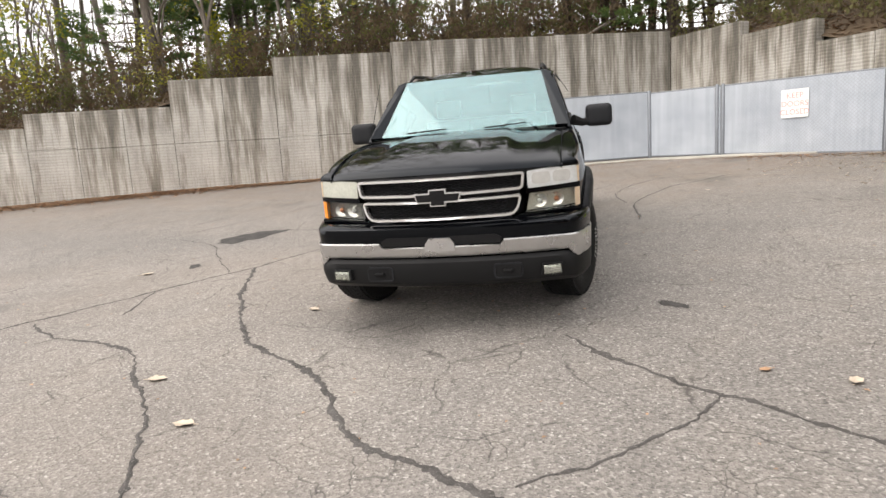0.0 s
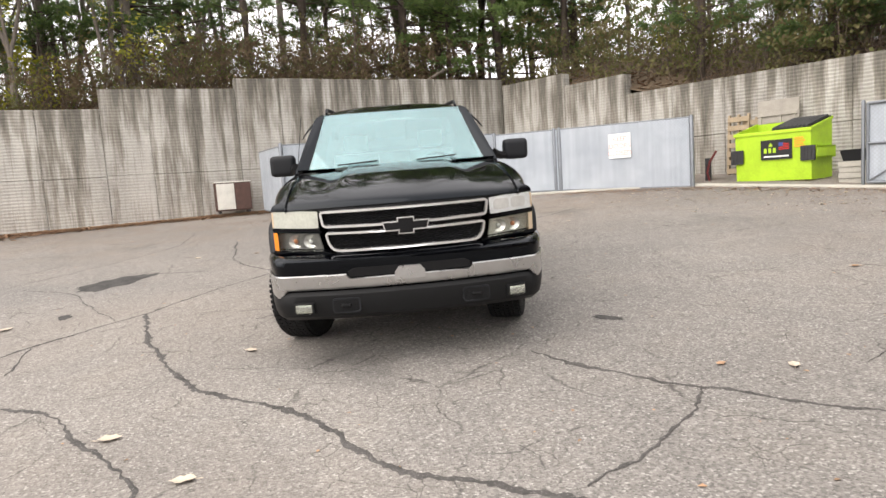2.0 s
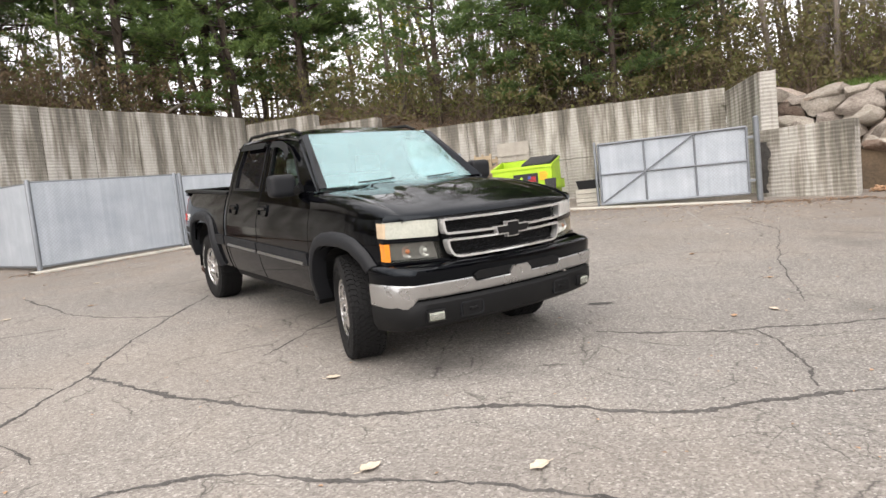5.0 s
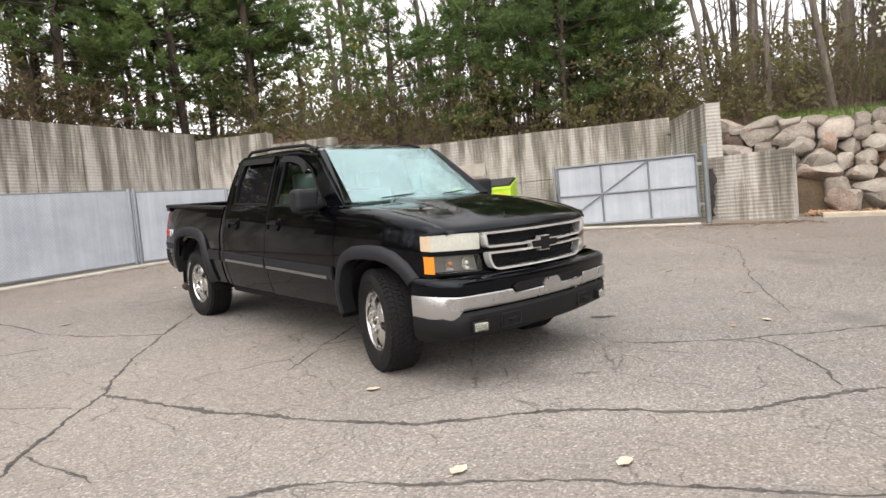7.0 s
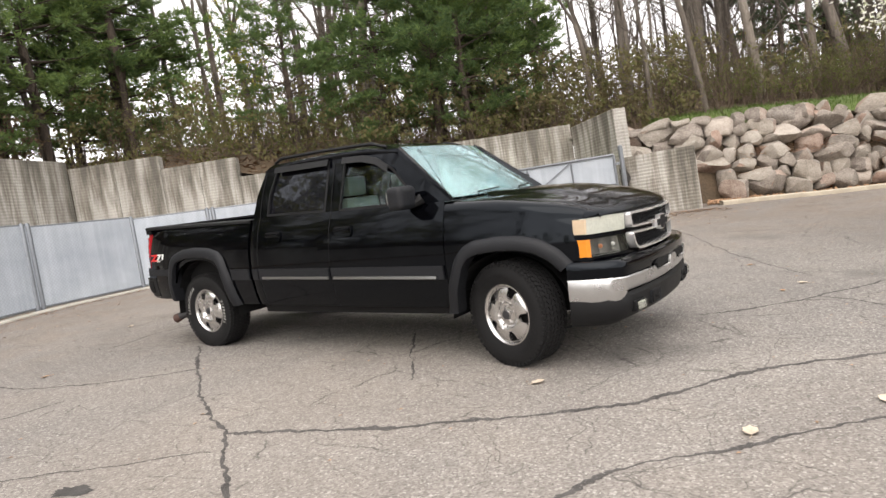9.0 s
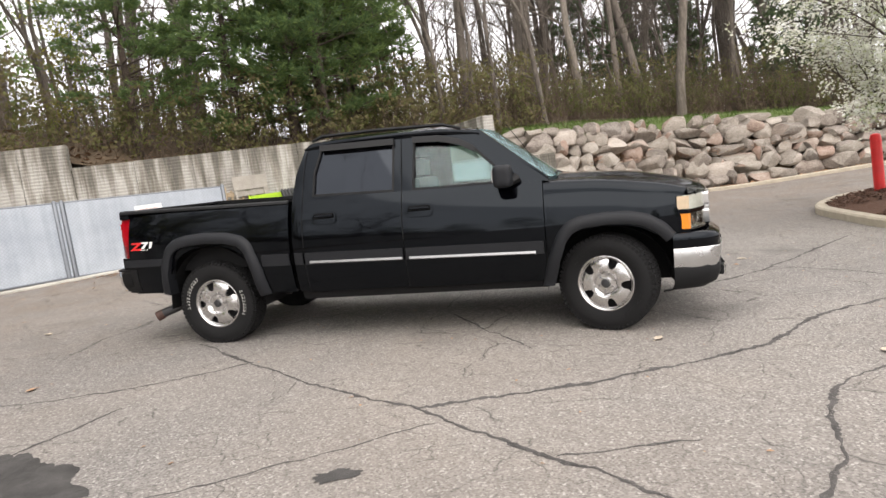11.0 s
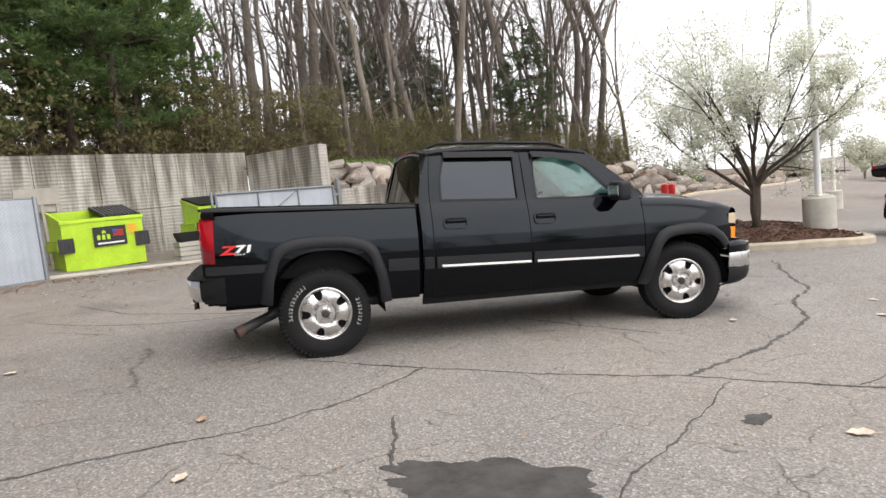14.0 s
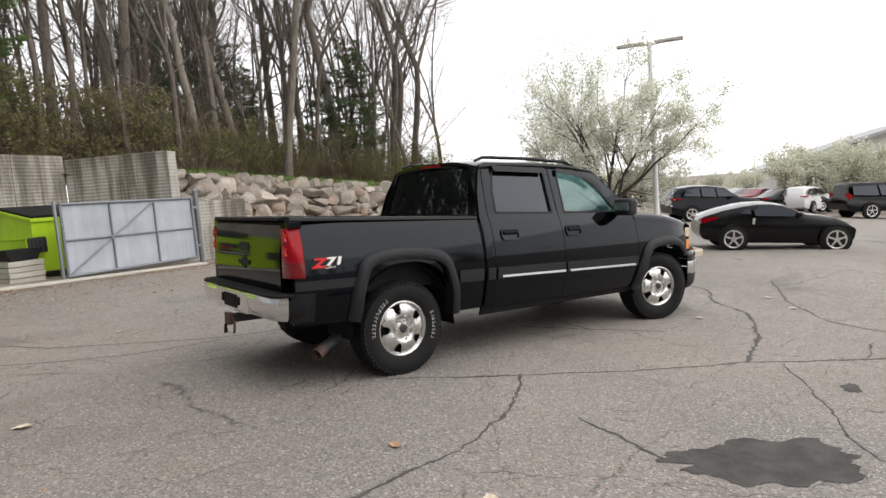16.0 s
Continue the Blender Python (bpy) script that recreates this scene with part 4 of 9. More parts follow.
for s in (-1, 1):
    fender(s)
    front_door = curtain("front_door", 0.089, 1.322, lambda x: 0.452, belt_z, s, M_PAINT, truck, 10, 14)
    rear_door = curtain("rear_door", -0.872, 0.080, lambda x: 0.460, belt_z, s, M_PAINT, truck, 10, 14)
    curtain("cab_corner", -0.982, -0.881, lambda x: 0.47, belt_z, s, M_PAINT, truck, 3, 12)
    bed = curtain("bed_side", -2.772, -1.022, bed_bottom, lambda x: 1.300 - 0.0215 * (x + 1.0), s, M_PAINT, truck, 52, 10)
    curtain("rocker_panel", -0.980, 1.32, lambda x: 0.385, lambda x: 0.475, s, M_UNDER, truck, 6, 2, -0.026)
    # pressed line above the sill of the bed and lower cladding
    at = glasshouse(s)
    plate("cab_side", CAB_SIDE, [REAR_WIN, FRONT_WIN], at, (0, -s * 0.03, 0), M_PAINT, truck)
    lean = lambda x, z, d=0.0: (at(x, z)[0], at(x, z)[1] - s * d, z)
    for door, win, mat, name in ((rear_door, REAR_WIN, M_TINT, "rear_window"), (front_door, FRONT_WIN, M_SIDEGLASS, "front_window")):
        plate(name, inset(win, -0.006), [], lambda x, z: lean(x, z, 0.018), (0, -s * 0.004, 0), mat, door, "dark tinted glass" if mat == M_TINT else "clear side glass").visible_shadow = False
        plate("window_seal", inset(win, -0.004), [inset(win, 0.016)], lambda x, z: lean(x, z, -0.003), (0, -s * 0.02, 0), M_PLASTIC, door)
        top = [p for p in win if p[1] > 1.60]
        vis = [(x - (0.01 if k == 0 else 0), z + 0.022) for k, (x, z) in enumerate(top)] + [(x, z - 0.035) for x, z in top[::-1]]
        plate("rain_visor", vis, [], lambda x, z: lean(x, z, -0.022 - 0.25 * max(0, 1.79 - z)), (0, s * 0.006, 0), M_PLASTIC, door, "smoked rain deflector")
    # seams beside the doors' frames
    for x in (0.0845, -0.8765):
        pts = [(x, s * (flank(x, z) + 0.001), z) for z in lin(0.46, 1.31, 8)] + [lean(x + (0.05 * ((z - 1.33) / 0.47) ** 2 if x < 0 else 0), z, -0.001) for z in lin(1.33, 1.80, 6)]
        tube("door_seam", pts, 0.0035, M_UNDER, truck, 4)
    # handles, mouldings and their bright strips
    for door, x, a, b in ((rear_door, -0.656, -0.862, 0.072), (front_door, 0.249, 0.100, 1.305)):
        bm = bmesh.new()
        y0, y1 = s * (flank(x, 1.14) - 0.02), s * (flank(x, 1.14) + 0.014)
        rim_ = rounded([(x - 0.118, 1.085), (x + 0.118, 1.085), (x + 0.118, 1.195), (x - 0.118, 1.195)], 0.045, 6)
        cup = plate("handle_rim", rim_, [inset(rim_, 0.014)], lambda u, v: (u, y1 - s * 0.27 * (v - 1.14), v), (0, y0 - y1, 0), M_PAINT, door)
        # flat sheet on the door; the shade in the cup is its dark colour
        ext(bm, inset(rim_, 0.010), "y", s * (flank(x, 1.14) - 0.004), s * (flank(x, 1.14) + 0.002))
        part("handle_cup", bm, M_UNDER, cup)
        bm = bmesh.new()
        yh = flank(x, 1.15)
        bm_box(bm, x - 0.092, x + 0.092, min(s * (yh - 0.006), s * (yh + 0.026)), max(s * (yh - 0.006), s * (yh + 0.026)), 1.140, 1.168, 0.010)
        part("door_handle", bm, M_PAINT, door)
        curtain("side_moulding", a, b, lambda x: moulding_z(x) - 0.108, moulding_z, s, M_FLARE, door, 8, 5, 0.020, 0.02)
        bm = bmesh.new()
        ext(bm, [(s * 0.985, -0.013), (s * 1.008, -0.013), (s * 1.012, -0.008), (s * 1.008, 0.011), (s * 0.985, 0.014)], "x", a + (0.045 if door is rear_door else 0.03), b - (0.006 if door is rear_door else 0.068))
        for v in bm.verts:
            v.co.z += 0.735 - 0.0195 * v.co.x
        part("bright_strip", bm, M_STRIP, door, "polished chrome strip")
    curtain("side_moulding", -1.31, -1.03, lambda x: moulding_z(x) - 0.108, moulding_z, s, M_FLARE, truck, 3, 3, 0.014, 0.02)
    curtain("corner_moulding", -0.975, -0.888, lambda x: moulding_z(x) - 0.108, moulding_z, s, M_FLARE, truck, 2, 3, 0.014, 0.02)
    curtain("rear_moulding", -2.855, -2.36, lambda x: 0.805, lambda x: 0.876, s, M_FLARE, truck, 4, 2, 0.006, 0.012)
    tube("badge_base", [(1.285, s * 0.995, 0.78), (1.285, s * 0.995, 0.795)], 0.014, M_FLARE, truck, 6)
    # flares
    for name, outer, cx, rx, rz in (("front_flare", [(1.268, 0.41), (1.335, 0.66), (1.425, 0.865), (1.50, 0.945), (1.60, 0.985), (1.80, 1.005), (2.00, 1.000), (2.15, 0.965), (2.28, 0.885), (2.365, 0.785)], 1.83, 0.465, 0.49),
                                    ("rear_flare", [(-2.435, 0.535), (-2.395, 0.780), (-2.320, 0.985), (-2.255, 1.045), (-2.115, 1.082), (-1.885, 1.095), (-1.655, 1.080), (-1.485, 1.035), (-1.405, 0.965), (-1.325, 0.740), (-1.280, 0.465)], -1.865, 0.455, 0.565)):
        bm = bmesh.new()
        rows = []
        n = 40
        ln = [0]
        for a, b in zip(outer, outer[1:]):
            ln.append(ln[-1] + math.dist(a, b))
        for k in range(n + 1):
            d = ln[-1] * k / n
            i = max(j for j in range(len(ln)) if ln[j] <= d + 1e-9)
            i = min(i, len(outer) - 2)
            f = (d - ln[i]) / (ln[i + 1] - ln[i])
            ox, oz = outer[i][0] + f * (outer[i + 1][0] - outer[i][0]), outer[i][1] + f * (outer[i + 1][1] - outer[i][1])
            c = Vector((cx, 0.40))
            v = Vector((ox, oz)) - c
            inn = c + v * (1 - 0.105 / v.length)
            y = flank(ox, max(oz, 0.45))
            row = []
            for q, out in ((0.0, 0.004), (0.10, 0.030), (0.35, 0.048), (0.8, 0.055), (1.0, 0.045), (1.0, -0.08)):
                pt = Vector((ox, oz)).lerp(inn, q)
                row.append(bm.verts.new((pt.x, s * (y + out), pt.y)))
            rows.append(row)
        for a, b in zip(rows, rows[1:]):
            for j in range(5):
                bm.faces.new((a[j], a[j + 1], b[j + 1], b[j]))
        thicken(bm, 0.006)
        part(name, bm, M_FLARE, truck, "matt dark grey wheel-arch flare", True)
        # liner of the wheel well
        bm = bmesh.new()
        pts = [(cx + 0.52 * math.cos(a), 0.36 + (rz + 0.03) * math.sin(a)) for a in lin(0.0, math.pi, 16)]
        a1 = [bm.verts.new((x, s * 0.93, z)) for x, z in pts]
        a2 = [bm.verts.new((x, s * 0.50, z)) for x, z in pts]
        for k in range(16):
            bm.faces.new((a1[k], a1[k + 1], a2[k + 1], a2[k]))
        bm.faces.new(a2)
        part("wheel_well", bm, M_UNDER, truck)
    # mirror
    mi = 0.0 if s > 0 else 0.09
    mirror = part("door_mirror", (lambda bm: (bm_box(bm, 0.94, 1.09, min(s * (1.01 - mi), s * (1.235 - mi)), max(s * (1.01 - mi), s * (1.235 - mi)), 1.272, 1.462, 0.068, segs=6), bm)[1])(bmesh.new()), M_FLARE, truck, "dark grey folding door mirror", True)
    box("mirror_glass", 0.934, 0.940, min(s * (1.03 - mi), s * (1.215 - mi)), max(s * (1.03 - mi), s * (1.215 - mi)), 1.325, 1.42, M_CHROME, mirror)
    tube("mirror_arm", [(1.12, s * 0.90, 1.345), (1.07, s * (0.98 - mi * 0.5), 1.315), (1.03, s * (1.08 - mi), 1.33)], [0.045, 0.035, 0.03], M_PLASTIC, mirror)
    # roof rail
    tube("roof_rail", [(-0.82, s * 0.63, 1.852), (-0.72, s * 0.63, 1.890), (-0.2, s * 0.635, 1.892), (0.45, s * 0.635, 1.874), (0.62, s * 0.63, 1.826)], [0.014, 0.018, 0.018, 0.018, 0.014], M_PLASTIC, truck, 6)
    # bed rail cap
    bm = bmesh.new()
    ext(bm, [(s * 0.78, 1.288), (s * 0.886, 1.288), (s * 0.898, 1.298), (s * 0.890, 1.316), (s * 0.870, 1.324), (s * 0.78, 1.326)], "x", -2.86, -1.022)
    for v in bm.verts:
        v.co.z -= 0.0215 * (v.co.x + 1.0)
    part("bed_rail_cap", bm, M_PLASTIC, truck)

# roof, hood, cowl
loft("roof", lin(-0.865, 0.80, 18), lin(-0.74, 0.74, 20), lambda x, y: 1.795 + 0.082 * (1 - abs(y / 0.74) ** 3.2) * (1 - 0.9 * max(0, (x - 0.15) / 0.75) ** 2 * 0.55) + 0.02 * (1 - ((x + 0.1) / 0.9) ** 2) - 0.035 * max(0, (x - 0.3) / 0.5) ** 2 - 0.015 * max(0, (-0.55 - x) / 0.28) ** 2,
     M_PAINT, truck, 0.03)


def hood():
    """Bonnet with a broad raised middle, rolled down to the grille."""
    bm = bmesh.new()
    ys = lin(-0.806, 0.806, 56)
    ds = [0, 0.006, 0.012, 0.022, 0.035, 0.055, 0.08, 0.12] + lin(0.17, 1.0, 16)
    grid = []
    for y in ys:
        u = abs(y) / 0.806
        front, rear = nose(y, 2.735, 0.25) - 0.006, 1.40 + 0.06 * (1 - u * u)
        row = []
        for d in ds:
            dd = d if d < 0.17 else 0.17 + (front - rear - 0.17) * (d - 0.17) / 0.83
            z = smooth(dd, HOOD_EDGE) + 0.014 * (1 - u ** 2.2)
            t = min(1, max(0, (abs(y) - (0.46 - 0.10 * min(1, dd / 1.0))) / 0.13))
            z += 0.026 * min(1, dd / 0.6) * (1 - t * t * (3 - 2 * t))
            z -= 0.010 * max(0, (u - 0.93) / 0.07) ** 2
            row.append(bm.verts.new((front - dd, y, z)))
        row.insert(0, bm.verts.new((front - 0.03, y, 1.080 + 0.014 * (1 - u ** 2.2))))
        grid.append(row)
    for a, b in zip(grid, grid[1:]):
        for j in range(len(a) - 1):
            bm.faces.new((a[j], b[j], b[j + 1], a[j + 1]))
    bmesh.ops.recalc_face_normals(bm, faces=bm.faces[:])
    if sum(f.normal.z for f in bm.faces) < 0:
        bmesh.ops.reverse_faces(bm, faces=bm.faces[:])
    thicken(bm, 0.012)
    return part("hood", bm, M_PAINT, truck, "", True)


# the nose: bowed outline shared by hood, lamps, grille and bumper
def nose(y, x0=2.735, k=0.20):
    return x0 - k * (abs(y) / 0.92) ** 2.3


hood()
loft("cowl", lin(1.30, 1.44, 3), lin(-0.84, 0.84, 12), lambda x, y: 1.295 + 0.008 * (1 - (y / 0.84) ** 2), M_PLASTIC, truck, 0.02, lambda x, y: 0.06 * (1 - (y / 0.84) ** 2))
def screen(name, bottom, top, mat, parent, n=16, bow_b=0.16, bow_t=0.10, thick=0.005, label="", rows=6):
    """Curved glass between two edges: each is (x, half width, z); bow: how far its middle stands out."""
    bm = bmesh.new()
    g = []
    for i in range(rows + 1):
        f = i / rows
        row = []
        for k in range(n + 1):
            u = 2 * k / n - 1
            x = bottom[0] + (top[0] - bottom[0]) * f + (bow_b + (bow_t - bow_b) * f) * (1 - u * u)
            row.append(bm.verts.new((x, u * (bottom[1] + (top[1] - bottom[1]) * f), bottom[2] + (top[2] - bottom[2]) * f)))
        g.append(row)
    for a, b in zip(g, g[1:]):
        for k in range(n):
            bm.faces.new((a[k], a[k + 1], b[k + 1], b[k]))
    if thick:
        thicken(bm, thick)
    return part(name, bm, mat, parent, label, True)


ws = screen("windscreen", (1.33, 0.80, 1.325), (0.765, 0.655, 1.805), M_GLASS, truck, bow_b=0.14, bow_t=0.075, label="clear raked windscreen")
ws.visible_shadow = False
screen("rear_window", (-0.972, 0.74, 1.335), (-0.872, 0.625, 1.79), M_TINT, truck, bow_b=-0.03, bow_t=-0.03, label="dark privacy rear glass")
for s in (-1, 1):
    # pillars
    bm = bmesh.new()
    for (x0, y0, z0), (x1, y1, z1) in (((1.385, 0.858, 1.325), (0.80, 0.712, 1.79)),):
        a = [bm.verts.new(v) for v in ((x0, s * y0, z0), (x0 - 0.05, s * (y0 - 0.10), z0 + 0.0), (x1 - 0.03, s * (y1 - 0.075), z1 + 0.025), (x1, s * y1, z1), (x0 - 0.15, s * (y0 - 0.02), z0), (x1 - 0.12, s * (y1), z1 + 0.01))]
        bm.faces.new((a[0], a[1], a[2], a[3]))
        bm.faces.new((a[0], a[3], a[5], a[4]))
    thicken(bm, 0.015)
    part("windscreen_pillar", bm, M_PAINT, truck)
    bm = bmesh.new()
    a = [bm.verts.new(v) for v in ((-0.980, s * 0.875, 1.330), (-0.985, s * 0.72, 1.330), (-0.885, s * 0.60, 1.80), (-0.845, s * 0.728, 1.795))]
    bm.faces.new(a)
    thicken(bm, 0.02)
    part("rear_pillar", bm, M_PAINT, truck)
    c = s * 0.36 + (0.02 if s < 0 else -0.02)
    tube("wiper_blade", [(1.476 - 0.12 * abs(c - 0.17), c - 0.17, 1.346), (1.466 - 0.12 * abs(c + 0.02), c + 0.02, 1.354), (1.450 - 0.11 * abs(c + 0.18), c + 0.18, 1.362)], 0.006, M_PLASTIC, truck, 5)
loft("rear_header", lin(-0.900, -0.82, 2), lin(-0.62, 0.62, 10), lambda x, y: 1.795 + 0.045 * (1 - (y / 0.66) ** 2) + (x + 0.86) * 0.3, M_PAINT, truck, 0.02)
box("third_brake_light", -0.906, -0.87, -0.16, 0.16, 1.818, 1.842, M_TAILRED, truck, 0.006, "red high brake lamp")
# added dark slab that fills the gap between cab and bed
box("cab_gap_liner", -1.0215, -0.9855, -0.80, 0.80, 0.50, 1.30, M_UNDER, truck)
box("cab_back", -0.985, -0.965, -0.86, 0.86, 0.55, 1.33, M_PAINT, truck, 0.004)
antenna = tube("antenna", [(1.38, -0.86, 1.30), (1.18, -0.835, 1.62), (1.05, -0.82, 1.80)], 0.003, M_PLASTIC, truck, 4)

# floor, frame and cabin
box("cab_floor", -0.93, 1.36, -0.88, 0.88, 0.46, 0.56, M_UNDER, truck)
box("engine_bay", 1.40, 2.55, -0.52, 0.52, 0.50, 1.04, M_UNDER, truck)
for s in (-1, 1):
    box("frame_rail", -2.75, 2.45, s * 0.42 - 0.05, s * 0.42 + 0.05, 0.42, 0.56, M_UNDER, truck)
box("skid_plate", 1.30, 2.55, -0.50, 0.50, 0.335, 0.375, M_UNDER, truck, 0.02)
box("gearbox", 0.15, 1.28, -0.22, 0.22, 0.34, 0.52, M_UNDER, truck, 0.05)
box("fuel_tank", -1.35, 0.05, 0.12, 0.60, 0.35, 0.55, M_UNDER, truck, 0.06)
tube("rear_axle", [(-1.885, -0.72, 0.39), (-1.885, 0.72, 0.39)], 0.06, M_UNDER, truck)
tube("front_axle", [(1.82, -0.72, 0.40), (1.82, 0.72, 0.40)], 0.05, M_UNDER, truck)
tube("propshaft", [(-1.7, 0, 0.42), (0.6, 0.05, 0.50)], 0.05, M_UNDER, truck)
bm = bmesh.new()
bm_tube(bm, [(-1.3, -0.50, 0.42), (-2.05, -0.56, 0.44), (-2.30, -0.66, 0.40), (-2.60, -0.80, 0.295)], [0.045] * 4, 14)
exhaust = part("exhaust_pipe", bm, M_DARKSTEEL, truck, "sooty steel exhaust pipe", True)
bm = bmesh.new()
bm_tube(bm, [(-2.59, -0.796, 0.297), (-2.65, -0.822, 0.271)], [0.049, 0.052], 18, False)
thicken(bm, 0.006, (-2.61, -0.805, 0.286))
part("exhaust_tip", bm, M_RUST, exhaust, "rusty steel exhaust tip", True)
box("dashboard", 0.86, 1.36, -0.78, 0.78, 0.95, 1.285, M_DASH, truck, 0.06)
bm = bmesh.new()
for k in range(20):
    a, b = 2 * math.pi * k / 20, 2 * math.pi * (k + 1) / 20
    f = lambda q: (0.78 + 0.06 * math.sin(q), 0.40 + 0.19 * math.cos(q), 1.20 + 0.18 * math.sin(q))
    bm_tube(bm, [f(a), f(b)], 0.016, 6, False)
part("steering_wheel", bm, M_PLASTIC, truck, smooth=True)
for y in (-0.40, 0.40):
    bm = bmesh.new()
    bm_box(bm, 0.0, 0.55, y - 0.25, y + 0.25, 0.75, 0.90, 0.05)
    bm_box(bm, -0.08, 0.10, y - 0.24, y + 0.24, 0.85, 1.42, 0.06, m=Matrix.Translation((-0.02, 0, 0)))
    seat = part("seat", bm, M_INTERIOR, truck)
    box("headrest", -0.09, 0.02, y - 0.13, y + 0.13, 1.44, 1.62, M_INTERIOR, seat, 0.04)
box("rear_bench", -0.85, -0.62, -0.70, 0.70, 0.70, 1.42, M_INTERIOR, truck, 0.05)

# bed floor, tailgate, lamps, bumpers
box("bed_floor", -2.825, -0.99, -0.80, 0.80, 0.72, 0.76, M_UNDER, truck)
box("bed_front", -1.037, -1.022, -0.88, 0.88, 0.60, 1.312, M_PAINT, truck)
for s in (-1, 1):
    box("bed_inner_wall", -2.825, -0.99, min(s * 0.79, s * 0.81), max(s * 0.79, s * 0.81), 0.74, 1.32, M_UNDER, truck)
bm = bmesh.new()
face = [(-2.873 - 0.026 * math.sin(math.pi * (z - 0.56) / 0.80), z) for z in lin(0.60, 1.325, 24)]
ext(bm, [(-2.82, 0.60)] + face + [(-2.865, 1.338), (-2.82, 1.338)], "y", -0.765, 0.765)
tailgate = part("tailgate", bm, M_PAINT, truck, "glossy black tailgate", True)
bm = bmesh.new()
ext(bm, rounded([(-0.10, 1.075), (0.10, 1.075), (0.10, 1.15), (-0.10, 1.15)], 0.02), "x", -2.9, -2.875)
part("tailgate_handle", bm, M_PLASTIC, tailgate)
box("tailgate_cap", -2.9, -2.815, -0.765, 0.765, 1.338, 1.362, M_PLASTIC, tailgate, 0.006)
bm = bmesh.new()
ext(bm, [(-0.14, 1.00), (-0.05, 1.00), (-0.03, 1.03), (0.03, 1.03), (0.05, 1.00), (0.14, 1.00), (0.12, 0.96), (0.05, 0.96), (0.03, 0.93), (-0.03, 0.93), (-0.05, 0.96), (-0.12, 0.96)], "x", -2.907, -2.885)
part("emblem", bm, M_PLASTIC, tailgate)
for s in (-1, 1):
    def wrapped(z0, z1, out):
        """A block round the rear corner that follows the flank."""
        bm = bmesh.new()
        rings = []
        for z in lin(z0, z1, 6):
            rings.append([bm.verts.new((x - out, s * (min(y + out, flank(x, z) + out + 0.002)), z)) for y, x in prof])
        n = len(prof)
        for a, b in zip(rings, rings[1:]):
            for k in range(n):
                bm.faces.new((a[k], a[(k + 1) % n], b[(k + 1) % n], b[k]))
        bm.faces.new(rings[0])
        bm.faces.new(rings[-1])
        bmesh.ops.recalc_face_normals(bm, faces=bm.faces[:])
        return bm

    prof = [(0.778, -2.889), (0.82, -2.890), (0.85, -2.886), (0.875, -2.878), (0.895, -2.864), (0.912, -2.845), (0.930, -2.82), (0.97, -2.795), (0.97, -2.775), (0.778, -2.76)]
    lamp = part("tail_lamp", wrapped(0.900, 1.278, 0.0), M_TAILRED, truck, "glossy red tail lamp", True)
    part("lower_lens", wrapped(0.904, 1.02, 0.002), M_DARKRED, lamp, "deep red lower lens", True)
    for zc in (1.10, 1.21):
        bm = bmesh.new()
        star = [(0.835 + (0.046 if k % 2 else 0.022) * math.cos(math.pi * k / 5) * 0.9, zc + (0.050 if k % 2 else 0.024) * math.sin(math.pi * k / 5)) for k in range(10)]
        ext(bm, [(s * y, z) for y, z in star], "x", -2.893, -2.880)
        part("reflex", bm, M_REDREFLEX, lamp, "bright red reflex")
    box("reversing_lens", -2.895, -2.875, min(s * 0.785, s * 0.825), max(s * 0.785, s * 0.825), 0.99, 1.05, M_LENS, lamp, 0.006, "clear lens")
    box("lamp_surround", -2.875, -2.745, min(s * 0.768, s * 0.800), max(s * 0.768, s * 0.800), 0.60, 1.32, M_PAINT, truck)
    box("lamp_cap", -2.87, -2.765, min(s * 0.80, s * 0.885), max(s * 0.80, s * 0.885), 1.279, 1.330, M_PAINT, truck, 0.006)
    curtain("corner_panel", -2.86, -2.773, lambda x: 0.54, lambda x: 0.898, s, M_PAINT, truck, 3, 4, 0.0)
    def rear_band(name, line, rows, mat, parent, label=""):
        """A sheet swept round the corner of the rear bumper; rows: (setback, z)."""
        bm = bmesh.new()
        g = []
        for k, (x, y) in enumerate(line):
            p, q = Vector(line[max(k - 1, 0)]), Vector(line[min(k + 1, len(line) - 1)])
            t = (q - p).normalized()
            g.append([bm.verts.new((x + d * abs(t.y), s * (y - d * abs(t.x)), z)) for d, z in rows])
        for a, b in zip(g, g[1:]):
            for j in range(len(rows) - 1):
                bm.faces.new((a[j], b[j], b[j + 1], a[j + 1]))
        thicken(bm, 0.008)
        return part(name, bm, mat, parent, label, True)
    PLAN = [(-2.785, 0.945), (-2.84, 0.943), (-2.91, 0.928), (-2.965, 0.895), (-3.0, 0.84), (-3.022, 0.77), (-3.03, 0.68), (-3.03, 0.52), (-3.03, 0.37)]
    b = rear_band("rear_bumper", PLAN[2:], [(0.006, 0.768), (0.0, 0.755), (0.003, 0.68), (0.014, 0.62), (0.05, 0.578)], M_CHROME, truck, "dull chrome rear bumper corner")
    rear_band("step_pad", PLAN, [(0.20, 0.784), (0.04, 0.784), (0.006, 0.781), (-0.003, 0.776), (-0.002, 0.765)], M_UNDER, b, "black step pad")
    rear_band("bumper_corner", PLAN[:3], [(0.0, 0.742), (0.002, 0.67), (0.012, 0.62), (0.04, 0.578)], M_UNDER, b)
    curtain("bumper_end", -2.885, -2.705, lambda x: 0.56, lambda x: 0.78, s, M_PLASTIC, truck, 3, 3, 0.004)
